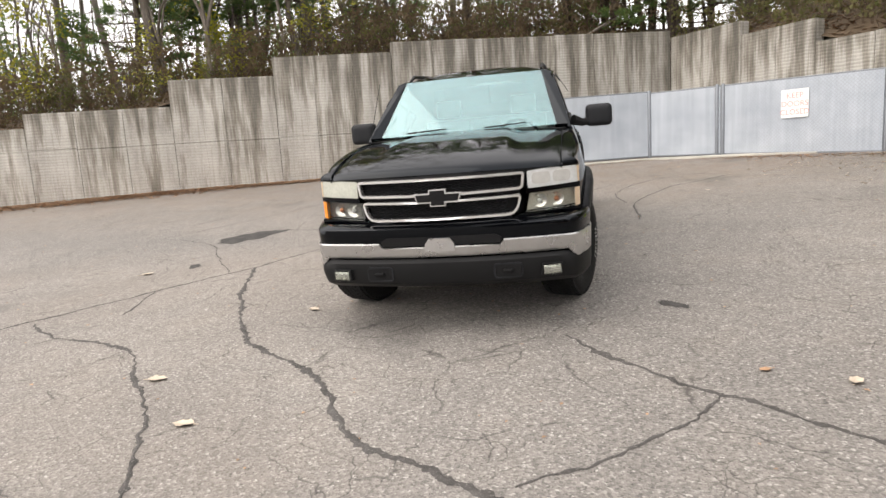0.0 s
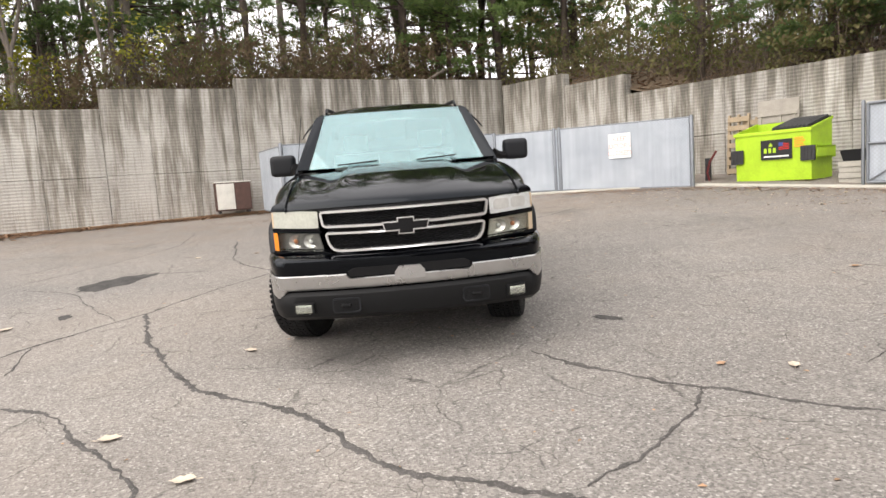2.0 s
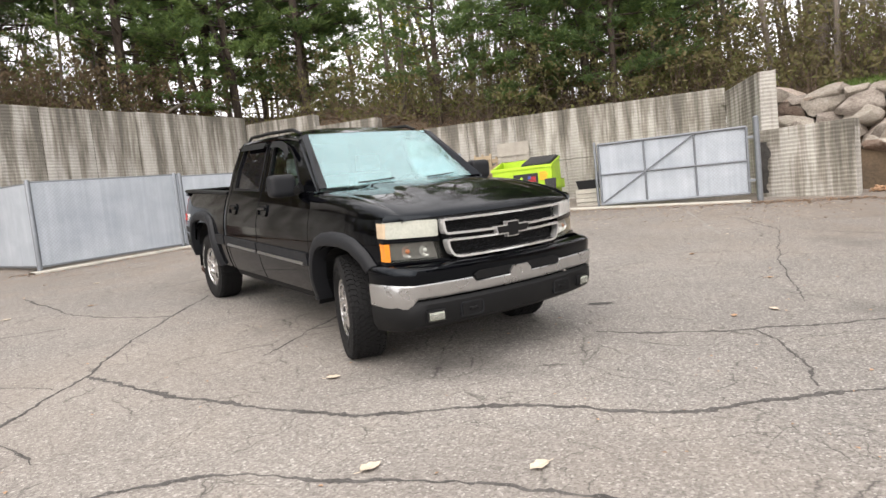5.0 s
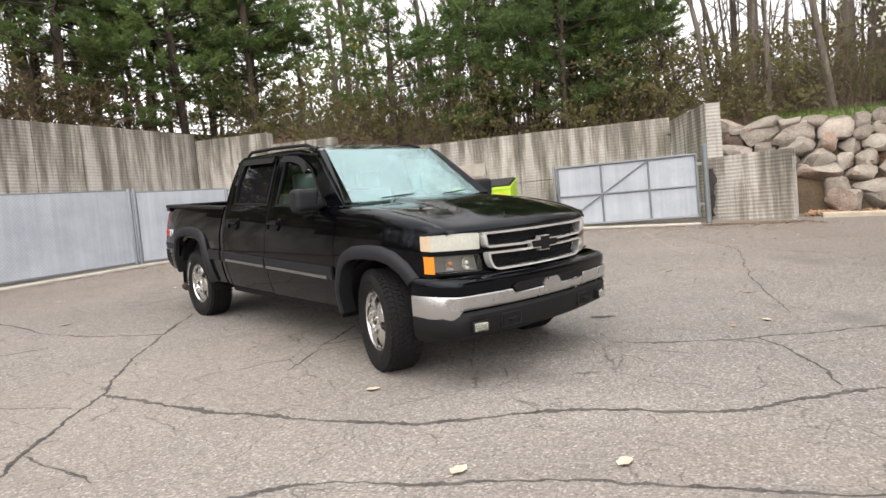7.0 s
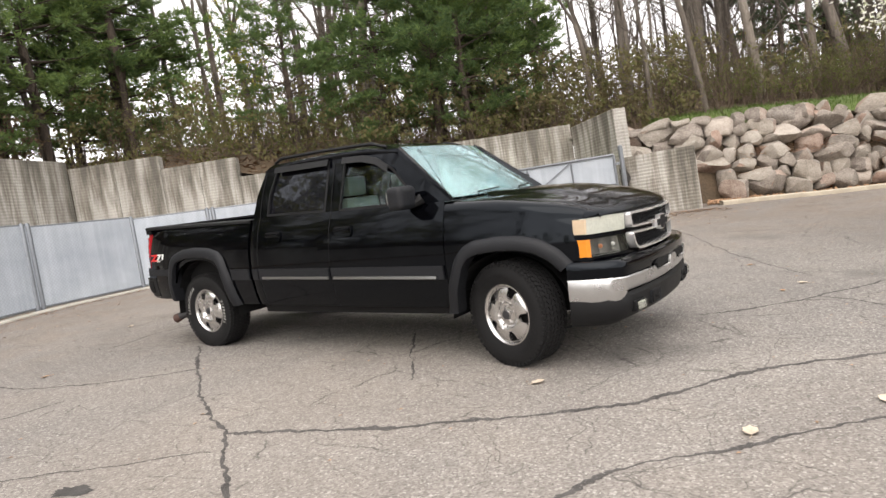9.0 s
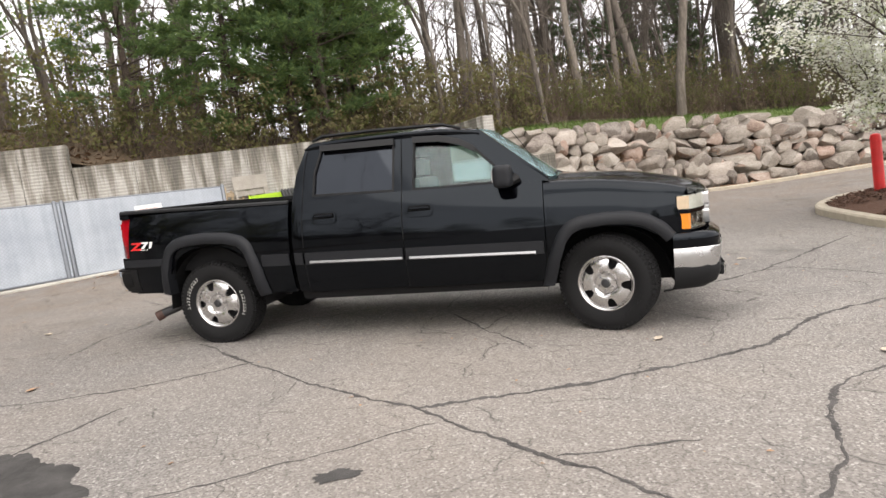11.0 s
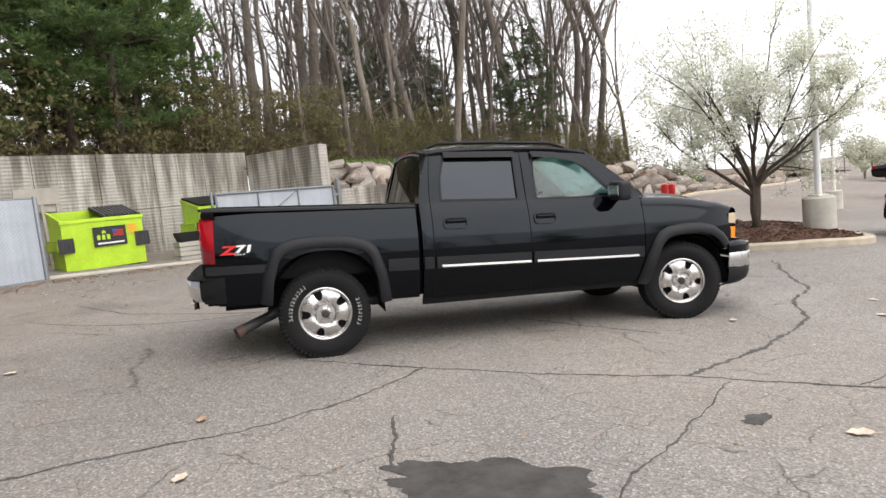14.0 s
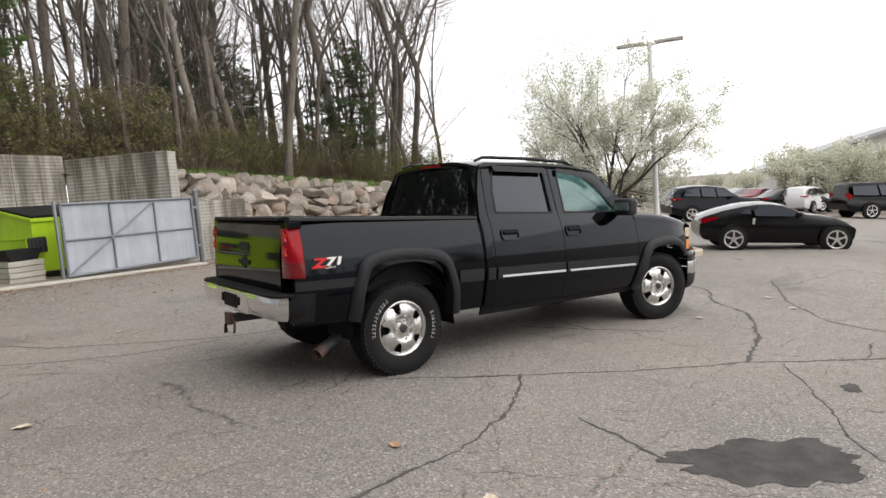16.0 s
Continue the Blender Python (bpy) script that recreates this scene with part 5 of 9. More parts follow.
centre = box("bumper_centre", -3.034, -2.785, -0.375, 0.375, 0.585, 0.762, M_CHROME, truck, 0.012, "dull chrome middle of the rear bumper")
box("plate_pocket", -3.038, -2.95, -0.16, 0.16, 0.61, 0.725, M_UNDER, centre, 0.004, "empty black plate recess")
box("centre_pad", -3.040, -2.80, -0.375, 0.375, 0.763, 0.784, M_UNDER, centre, 0.012)
for y in (-0.2, 0.2):
    box("plate_lamp", -3.042, -3.02, y - 0.012, y + 0.012, 0.64, 0.71, M_UNDER, centre, 0.003)
hitch = box("tow_hitch", -3.05, -2.685, -0.04, 0.04, 0.475, 0.545, M_DARKSTEEL, truck, 0.006)
box("receiver_collar", -3.075, -3.03, -0.055, 0.055, 0.46, 0.56, M_RUST, hitch, 0.008)
tube("hitch_pin", [(-3.045, -0.10, 0.51), (-3.045, 0.09, 0.51)], 0.009, M_RUST, hitch, 8)
tube("safety_loop", [(-3.04, -0.09, 0.50), (-3.05, -0.12, 0.43), (-3.05, -0.10, 0.40)], 0.011, M_RUST, hitch, 6)
tube("wiring_plug", [(-3.02, 0.10, 0.50), (-3.05, 0.11, 0.43), (-3.05, 0.11, 0.37)], [0.012, 0.014, 0.02], M_PLASTIC, hitch)


def bowed(name, outline, holes, back, mat, parent, x0=2.735, k=0.20, label="", front=0.0, sub=0.04):
    """A plate in (y, z) wrapped round the nose, from its face back by a depth."""
    def dense(r):
        out = []
        for a, b in zip(r, r[1:] + r[:1]):
            n = max(1, int(math.dist(a, b) / sub))
            out += [(a[0] + (b[0] - a[0]) * i / n, a[1] + (b[1] - a[1]) * i / n) for i in range(n)]
        return out
    return plate(name, dense(outline), [dense(h) for h in holes], lambda y, z: (nose(y, x0, k) + front, y, z), (-back, 0, 0), mat, parent, label)


UPPER = [(-0.575, 1.078), (0.575, 1.078), (0.558, 0.964), (0.20, 0.958), (-0.20, 0.958), (-0.558, 0.964)]
LOWER = [(-0.550, 0.934), (-0.20, 0.928), (0.20, 0.928), (0.550, 0.934), (0.530, 0.850), (0.500, 0.808), (0.45, 0.797), (-0.45, 0.797), (-0.500, 0.808), (-0.530, 0.850)]
grille = bowed("grille_frame", rounded(UPPER, 0.03), [inset(rounded(UPPER, 0.03), 0.016)], 0.06, M_BRIGHT, truck, label="polished chrome grille frame", front=0.012)
bowed("lower_frame", rounded(LOWER, 0.035), [inset(rounded(LOWER, 0.035), 0.015)], 0.06, M_BRIGHT, grille, front=0.010)
bowed("grille_back", [(-0.56, 1.065), (0.56, 1.065), (0.50, 0.81), (-0.50, 0.81)], [], 0.01, M_UNDER, truck, front=-0.075)
bm = bmesh.new()
row = 0
for z in lin(0.825, 1.06, 9):
    if abs(z - 0.945) < 0.016:
        continue
    if row == 4:
        part("grille_mesh", bm, M_FLARE, grille, "black honeycomb mesh")
        bm = bmesh.new()
    half = 0.53 if z > 0.94 else 0.47 + (z - 0.82) * 0.35
    cells = int(half * 2 / 0.052)
    row += 1
    for k in range(cells):
        y = -half + 0.026 + k * 0.052 + (0.013 if row % 2 else -0.013)
        if abs(y) > half - 0.01 or (abs(y) < 0.13 and 0.89 < z < 1.0):
            continue
        x = nose(y) - 0.028
        ring = [bm.verts.new((x, y + 0.024 * math.cos(a), z + 0.0125 * math.sin(a))) for a in lin(0, 2 * math.pi, 6)[:-1]]
        ring2 = [bm.verts.new((x - 0.006, y + 0.019 * math.cos(a), z + 0.0085 * math.sin(a))) for a in lin(0, 2 * math.pi, 6)[:-1]]
        for i in range(6):
            bm.faces.new((ring[i], ring[(i + 1) % 6], ring2[(i + 1) % 6], ring2[i]))
part("grille_mesh", bm, M_FLARE, grille, "black honeycomb mesh")
TIE = [(-0.135, 0.925), (-0.045, 0.925), (-0.045, 0.900), (0.045, 0.900), (0.045, 0.925), (0.135, 0.925), (0.150, 0.972), (0.050, 0.972), (0.050, 0.997), (-0.050, 0.997), (-0.050, 0.972), (-0.150, 0.972)]
bowed("emblem_rim", inset(TIE, -0.008), [], 0.04, M_BRIGHT, grille, front=0.022)
bowed("emblem", TIE, [], 0.05, M_UNDER, grille, front=0.028)
for s in (-1, 1):
    def q(r):
        return [(s * y, z) for y, z in (r if s > 0 else r[::-1])]
    up = rounded(q([(0.588, 0.962), (0.585, 1.076), (0.70, 1.082), (0.905, 1.080), (0.915, 0.968)]), 0.012)
    bowed("headlamp_bowl", inset(up, 0.004), [], 0.01, M_BOWL, truck, front=-0.07, k=0.27)
    head = bowed("headlamp", up, [], 0.05, M_HAZY if s < 0 else M_CLEARLENS, truck, label="hazy yellowed headlamp lens" if s < 0 else "clear headlamp lens", k=0.27)
    low = rounded(q([(0.565, 0.805), (0.590, 0.925), (0.915, 0.935), (0.915, 0.812)]), 0.012)
    bowed("lamp_bowl", inset(low, 0.004), [], 0.01, M_DARKBOWL if s < 0 else M_BOWL, truck, front=-0.06, k=0.27)
    sig = bowed("turn_signal", q([(0.565, 0.805), (0.590, 0.925), (0.887, 0.932), (0.887, 0.810)]), [], 0.04, M_LENS, truck, k=0.27)
    sig.visible_shadow = False
    bowed("amber_corner", q([(0.890, 0.808), (0.890, 0.932), (0.922, 0.934), (0.922, 0.812)]), [], 0.085, M_AMBER if s < 0 else M_SIDEAMBER, sig, k=0.27, label="amber corner lens")
    for dy, rr_ in ((0.655, 0.046), (0.765, 0.046)):
        # shallow round dishes with a bulb in the middle
        bm = bmesh.new()
        x = nose(dy, k=0.27) - 0.046
        rings = [[bm.verts.new((x - 0.016 * (1 - f * f), s * (dy + rr_ * 1.1 * f * math.cos(a)), 0.868 + rr_ * f * math.sin(a))) for a in lin(0, 2 * math.pi, 20)[:-1]] for f in (1.0, 0.75, 0.5, 0.25)]
        for a, b in zip(rings, rings[1:]):
            for k in range(20):
                bm.faces.new((a[k], a[(k + 1) % 20], b[(k + 1) % 20], b[k]))
        bm.faces.new(rings[-1])
        bmesh.ops.recalc_face_normals(bm, faces=bm.faces[:])
        part("reflector", bm, M_BRIGHT, sig, "bright round reflector", True)
        bm = bmesh.new()
        bmesh.ops.create_uvsphere(bm, u_segments=12, v_segments=8, radius=0.017, matrix=Matrix.Translation((x - 0.002, s * dy, 0.868)))
        part("bulb", bm, M_BULB if dy > 0.7 else M_CLEARLENS, sig, "orange bulb" if dy > 0.7 else "", smooth=True)
    bowed("side_marker", q([(0.911, 0.972), (0.906, 1.076), (0.921, 1.076), (0.923, 0.972)]), [], 0.085, M_SIDEAMBER, head, front=0.002, k=0.27, label="faded amber side marker")
    if s > 0:
        for y0, y1 in ((0.615, 0.735), (0.750, 0.865)):
            bowed("reflector", rounded([(y0, 0.985), (y1, 0.985), (y1, 1.060), (y0, 1.060)], 0.03), [], 0.01, M_BOWL, head, front=0.0025, k=0.27, label="bright reflector")
    bowed("lamp_divider", q([(0.575, 0.928), (0.583, 0.960), (0.925, 0.965), (0.925, 0.938)]), [], 0.08, M_PAINT, truck, k=0.27)
    bowed("lamp_sill", q([(0.44, 0.775), (0.565, 0.803), (0.93, 0.808), (0.93, 0.772)]), [], 0.10, M_PAINT, truck, k=0.25)
bowed("hood_lip", [(-0.80, 1.078), (0.80, 1.078), (0.80, 1.086), (0.4, 1.094), (0.0, 1.098), (-0.4, 1.094), (-0.80, 1.086)], [], 0.08, M_PLASTIC, truck, front=-0.02, k=0.25)
bowed("grille_sill", [(-0.50, 0.772), (0.50, 0.772), (0.47, 0.797), (-0.47, 0.797)], [], 0.08, M_PAINT, truck)
# bumper: bowed section wrapped to the flanks
def bumper_line(n=28, x0=2.80, side=0.985, end=2.33):
    pts = []
    for k in range(n + 1):
        a = -1 + 2 * k / n
        y = side * math.copysign(abs(a) ** 0.75, a)
        u = abs(y) / side
        pts.append((x0 - 0.14 * u ** 2.2 - 0.25 * max(0, (u - 0.86) / 0.14) ** 2.2, y))
    return [(end, -side - 0.002)] + pts + [(end, side + 0.002)]


def band(name, rows, mat, parent, label="", line=None, cut=None):
    """A sheet swept along the bumper line; rows: (setback, z)."""
    bm = bmesh.new()
    g = []
    for x, y in line or bumper_line():
        f = max(0, 1 - max(0, 2.5 - x) / 0.2)
        g.append([bm.verts.new((x - d * f, y * (1 - 0.35 * d * (1 - f) - 0.1 * d), z + (cut(y, j) if cut else 0))) for j, (d, z) in enumerate(rows)])
    for a, b in zip(g, g[1:]):
        for j in range(len(rows) - 1):
            bm.faces.new((a[j], b[j], b[j + 1], a[j + 1]))
    thicken(bm, 0.012)
    return part(name, bm, mat, parent, label, True)


def notch(y, j):
    """The bright band dips beside the middle."""
    a = abs(y)
    return -0.030 if j >= 3 and 0.09 < a < 0.40 else 0.0


fine_line = bumper_line(80)
bump_top = band("front_bumper", [(0.09, 0.785), (0.03, 0.775), (0.0, 0.755), (-0.004, 0.72), (0.006, 0.66)], M_PAINT, truck, "black upper bumper cover")
band("bumper_band", [(0.010, 0.500), (0.000, 0.512), (-0.008, 0.585), (-0.014, 0.655), (-0.004, 0.662)], M_BRUSHED, bump_top, "brushed chrome bumper band", fine_line, lambda y, j: notch(y, j) + (0.058 * min(1, max(0, (0.885 - abs(y)) / 0.05)) if j < 2 else 0))
band("bumper_valance", [(0.02, 0.545), (0.0, 0.52), (0.0, 0.44), (0.03, 0.37), (0.12, 0.325), (0.30, 0.31)], M_PLASTIC, bump_top, "matt black lower valance")
for s in (-1, 1):
    fog = box("fog_lamp", 2.66, 2.740, min(s * 0.645, s * 0.785), max(s * 0.645, s * 0.785), 0.400, 0.480, M_PLASTIC, truck, 0.012, "clear fog lamp in a black surround", m=pose(0, 0, 0))
    fog.matrix_basis = Matrix.Translation((2.70, s * 0.715, 0.44)) @ Matrix.Rotation(s * 0.21, 4, "Z") @ Matrix.Translation((-2.70 + 0.012, -s * 0.715, -0.44))
    bm = bmesh.new()
    cols = [[bm.verts.new((2.7475 + 0.004 * abs(math.sin(math.pi * k / 4)) - 0.004 * (2 * z_ - 1) ** 2, s * (0.660 + 0.110 * k / 32), 0.4125 + 0.055 * z_)) for z_ in lin(0, 1, 6)] for k in range(33)]
    for a, b in zip(cols, cols[1:]):
        for j in range(6):
            bm.faces.new((a[j], b[j], b[j + 1], a[j + 1]))
    bmesh.ops.recalc_face_normals(bm, faces=bm.faces[:])
    if sum(f.normal.x for f in bm.faces) < 0:
        bmesh.ops.reverse_faces(bm, faces=bm.faces[:])
    part("fog_reflector", bm, M_FLUTED, fog, "bright fluted reflector", True)
    lens = rounded([(0.650, 0.404), (0.780, 0.404), (0.776, 0.476), (0.654, 0.476)], 0.025, 5)
    bm = bmesh.new()
    ext(bm, [(s * y, z) for y, z in lens], "x", 2.748, 2.754)
    part("fog_lens", bm, M_LENS, fog, "clear rounded lens").visible_shadow = False
    hook = rounded([(0.355, 0.405), (0.525, 0.405), (0.525, 0.488), (0.355, 0.488)], 0.018)
    # solid block, no hollow: the shade of the recess is its dark colour
    bm = bmesh.new()
    ext(bm, [(s * y, z) for y, z in hook], "x", 2.70, 2.783)
    recess = part("tow_hook_recess", bm, M_UNDER, truck)
    plate("recess_rim", [(s * y, z) for y, z in inset(hook, -0.010)], [[(s * y, z) for y, z in hook]], lambda y, z: (2.790 - 0.10 * (abs(y) - 0.355), y, z), (-0.03, 0, 0), M_FLARE, recess)
    tube("tow_hook", [(2.74, s * 0.40, 0.445), (2.80, s * 0.42, 0.45), (2.80, s * 0.46, 0.45), (2.74, s * 0.48, 0.445)], 0.012, M_UNDER, truck, 6)
# solid dark block in place of the bumper slots, their shade as colour
bm = bmesh.new()
ext(bm, [(-0.40, 0.640), (0.40, 0.640), (0.41, 0.675), (0.37, 0.698), (-0.37, 0.698), (-0.41, 0.675)], "x", 2.70, 2.799)
part("bumper_opening", bm, M_UNDER, truck)
bm = bmesh.new()
ext(bm, [(-0.10, 0.60), (0.10, 0.60), (0.10, 0.650), (0.070, 0.688), (-0.070, 0.688), (-0.10, 0.650)], "x", 2.80, 2.816)
part("plate_holder", bm, M_BRUSHED, truck)

# badge on the bed sides
def lettering(body, size, mat, parent, m, name="lettering", depth=0.003, shear=0.0, bold=0.0):
    cu = bpy.data.curves.new(name, "FONT")
    cu.body, cu.size, cu.extrude, cu.align_x, cu.align_y, cu.shear = body, size, depth, "CENTER", "CENTER", shear
    cu.offset = bold
    ob = bpy.data.objects.new(name, cu)
    me = bpy.data.meshes.new_from_object(ob)
    bpy.data.objects.remove(ob)
    return meshed(name, me, mat, parent, "", False, m)


for s in (-1, 1):
    face = pose(0, 0, 0, 90, 0, 0) if s < 0 else pose(0, 0, 0, 90, 0, 180)
    for txt, dx, dz, size, mat in (("Z", -0.085, 0.0, 0.10, M_REDPAINT), ("71", 0.045, 0.008, 0.085, M_WHITE), ("OFF ROAD", 0.05, -0.036, 0.02, M_WHITE)):
        lettering(txt, size, mat, truck, Matrix.Translation((-2.585 + (dx if s < 0 else -dx), s * (flank(-2.59, 1.0) + 0.004), 1.005 + dz)) @ face @ Matrix.Diagonal((1.7, 1, 1, 1)), "badge_letters", 0.003, 0.15, 0.004 if size > 0.05 else 0.0)

# wheels
def wheel(name):
    """One wheel, its axle along y, outer face at -y, about its own centre."""
    w = new(name)
    prof = [(0.232, -0.105), (0.262, -0.128), (0.320, -0.138), (0.365, -0.130), (0.392, -0.112), (0.400, -0.06), (0.400, 0.06), (0.392, 0.112), (0.365, 0.130), (0.320, 0.138), (0.262, 0.128), (0.232, 0.105)]
    n = 56
    bm = bmesh.new()
    rings = [[bm.verts.new((r * math.cos(2 * math.pi * k / n), y, r * math.sin(2 * math.pi * k / n))) for r, y in prof] for k in range(n)]
    for k in range(n):
        a, b = rings[k], rings[(k + 1) % n]
        for j in range(len(prof) - 1):
            bm.faces.new((a[j], a[j + 1], b[j + 1], b[j]))
    tyre = part("tyre", bm, M_RUBBER, w, "black all-terrain tyre", True)
    bm = bmesh.new()
    for k in range(60):
        for j, y in enumerate((-0.092, -0.055, -0.018, 0.018, 0.055, 0.092)):
            a = 2 * math.pi * (k + 0.5 * (j % 2)) / 60
            m = Matrix.Rotation(-a, 4, "Y") @ Matrix.Translation((0.402, y, 0)) @ Matrix.Rotation(0.45 if j % 2 else -0.35, 4, "X")
            bm_box(bm, -0.008, 0.005, -0.0155, 0.0155, -0.0165, 0.0165, m=m)
        for y in (-0.121, 0.121):
            m = Matrix.Rotation(-2 * math.pi * k / 60, 4, "Y") @ Matrix.Translation((0.383, y, 0))
            bm_box(bm, -0.020 - 0.012 * (k % 2), 0.011, -0.007, 0.007, -0.0125, 0.0125, m=m)
    part("tread", bm, M_RUBBER, w)
    for a0, cnt in ((-0.35, 8), (2.2, 11)):
        bm = bmesh.new()
        for k in range(cnt):
            m = Matrix.Rotation(-(a0 + k * 0.105), 4, "Y") @ Matrix.Translation((0.305 + 0.0, -0.1385, 0))
            bm_box(bm, -0.016, 0.016, -0.0015, 0.0015, -0.011, -0.0065, m=m)
            bm_box(bm, -0.014, -0.011 + 0.006 * (k % 2), -0.0015, 0.0015, -0.006, 0.007, m=m)
            if k % 3:
                bm_box(bm, 0.011, 0.014, -0.0015, 0.0015, -0.006, 0.007, m=m)
        part("tyre_lettering", bm, M_LETTER, w, "pale raised lettering bars")
    # rim: broad rounded spokes between five deep windows, lugs in a sunk hub
    bm = bmesh.new()
    face = [(0.036, -0.118), (0.042, -0.104), (0.060, -0.098), (0.084, -0.099), (0.094, -0.112), (0.104, -0.119), (0.118, -0.121), (0.132, -0.121), (0.148, -0.120), (0.166, -0.117), (0.186, -0.112), (0.203, -0.105), (0.212, -0.101), (0.219, -0.112), (0.228, -0.119), (0.236, -0.117), (0.240, -0.108)]
    cells = 100
    def hub(k, r, y):
        """Spokes stand proud and round off towards their windows."""
        u = abs((k % 20) / 20 - 0.5) * 2
        rise = 0.010 * (math.cos(math.pi * u) * -0.5 + 0.5) if 0.11 < r < 0.208 else 0
        return y - rise + 0.005
    net = [[bm.verts.new((r * math.cos(2 * math.pi * k / cells), hub(k, r, y), r * math.sin(2 * math.pi * k / cells))) for r, y in face] for k in range(cells)]
    gone = {7: (8, 12), 8: (7, 13), 9: (7, 13), 10: (7, 13), 11: (6, 14)}
    for k in range(cells):
        for j in range(len(face) - 1):
            if j in gone and gone[j][0] <= k % 20 < gone[j][1]:
                continue
            a, b = net[k], net[(k + 1) % cells]
            bm.faces.new((a[j], b[j], b[j + 1], a[j + 1]))
    bmesh.ops.recalc_face_normals(bm, faces=bm.faces[:])
    if sum(f.normal.y for f in bm.faces) > 0:
        bmesh.ops.reverse_faces(bm, faces=bm.faces[:])
    bmesh.ops.solidify(bm, geom=bm.faces[:], thickness=0.035)
    rim = part("rim", bm, M_ALLOY, w, "polished five-spoke alloy rim", True)
    bm = bmesh.new()
    bm_tube(bm, [(0, -0.112, 0), (0, -0.105, 0), (0, 0.09, 0)], [0.240, 0.228, 0.222], 48, False)
    bmesh.ops.solidify(bm, geom=bm.faces[:], thickness=0.006)
    part("rim_barrel", bm, M_DARKSTEEL, w, smooth=True)
    tube("hub_cap", [(0, -0.09, 0), (0, -0.122, 0), (0, -0.126, 0)], [0.034, 0.033, 0.022], M_DARKSTEEL, w, 20)
    for k in range(6):
        bm = bmesh.new()
        a = 2 * math.pi * k / 6
        bm_tube(bm, [(0.072 * math.cos(a), -0.112, 0.072 * math.sin(a)), (0.072 * math.cos(a), -0.140, 0.072 * math.sin(a))], 0.011, 6)
        part("wheel_nut", bm, M_ALLOY, w)
    tube("brake_disc", [(0, -0.05, 0), (0, -0.03, 0)], 0.215, M_UNDER, w, 28)
    return w


w0 = wheel("wheel")
w0.parent = truck
w0.matrix_basis = pose(-1.885, -0.80, 0.392, 0, 0, 0)
for x, y, turn, spin in ((1.82, -0.825, -17, 40), (1.82, 0.825, 163, 10), (-1.885, 0.80, 180, 25)):
    c = copy_thing(w0, pose(x, y, 0.40, 0, 0, turn) @ pose(0, 0, 0, 0, spin, 0))
    if x > 0 and y < 0:
        # this tyre is mounted with its black side out
        for ob in c.children:
            if ob.name.startswith("tyre_lettering"):
                ob.material_slots[0].link = "OBJECT"
                ob.material_slots[0].material = M_RUBBER
                ob["label"] = "black raised lettering bars"

# ---- boulder wall ----
def rock_mesh(seed):
    rnd = random.Random(seed)
    bm = bmesh.new()
    bmesh.ops.create_icosphere(bm, subdivisions=3, radius=0.5)
    cuts = [(Vector((rnd.gauss(0, 1), rnd.gauss(0, 1), rnd.gauss(0, 1))).normalized(), rnd.uniform(0.24, 0.40)) for _ in range(13)]
    cuts = cuts[:8] + [(Vector((sx * ax[0] + rnd.gauss(0, 0.12), sx * ax[1] + rnd.gauss(0, 0.12), sx * ax[2] + rnd.gauss(0, 0.12))).normalized(), rnd.uniform(0.33, 0.42)) for ax in ((1, 0, 0), (0, 1, 0), (0, 0, 1)) for sx in (-1, 1)]
    for v in bm.verts:
        p = v.co.copy()
        for nrm, d in cuts:
            e = p.dot(nrm) - d
            if e > 0:
                p -= nrm * e * 0.93
        p *= 1 + 0.10 * noise.noise(p * 3.2 + Vector((seed * 7.1, 0, 0))) + 0.06 * noise.noise(p * 8 + Vector((0, seed * 3.3, 0)))
        v.co = p
    me = bpy.data.meshes.new("boulder")
    bm.to_mesh(me)
    bm.free()
    me.materials.append(M_ROCK)
    me.polygons.foreach_set("use_smooth", [True] * len(me.polygons))
    me.set_sharp_from_angle(angle=radians(24))
    return me


def rock_front(x):
    """Foot of the stones, kept behind the wing wall."""
    return max(rock_line(x), 10.95 - (x + 0.74) * 1.057 if x < 0 else 0)


ROCKS = [rock_mesh(k) for k in range(9)]
rockwall = empty("boulder_wall", pose(0, 0, 0), "dry-laid retaining wall of large tan and brown boulders", "boulder wall", kind="structure")
rnd = random.Random(11)


def wall_top(x):
    return interp_tab(x, [(0, 2.70), (2, 2.62), (4, 2.45), (9, 2.05), (12.6, 1.62), (13.8, 1.25), (14.6, 0.85), (20, 0.68), (26, 0.50), (40, 0.0)])


x = 0.75
rows = [0.0, 0.37, 0.72, 1.06, 1.39, 1.71, 2.0, 2.25]
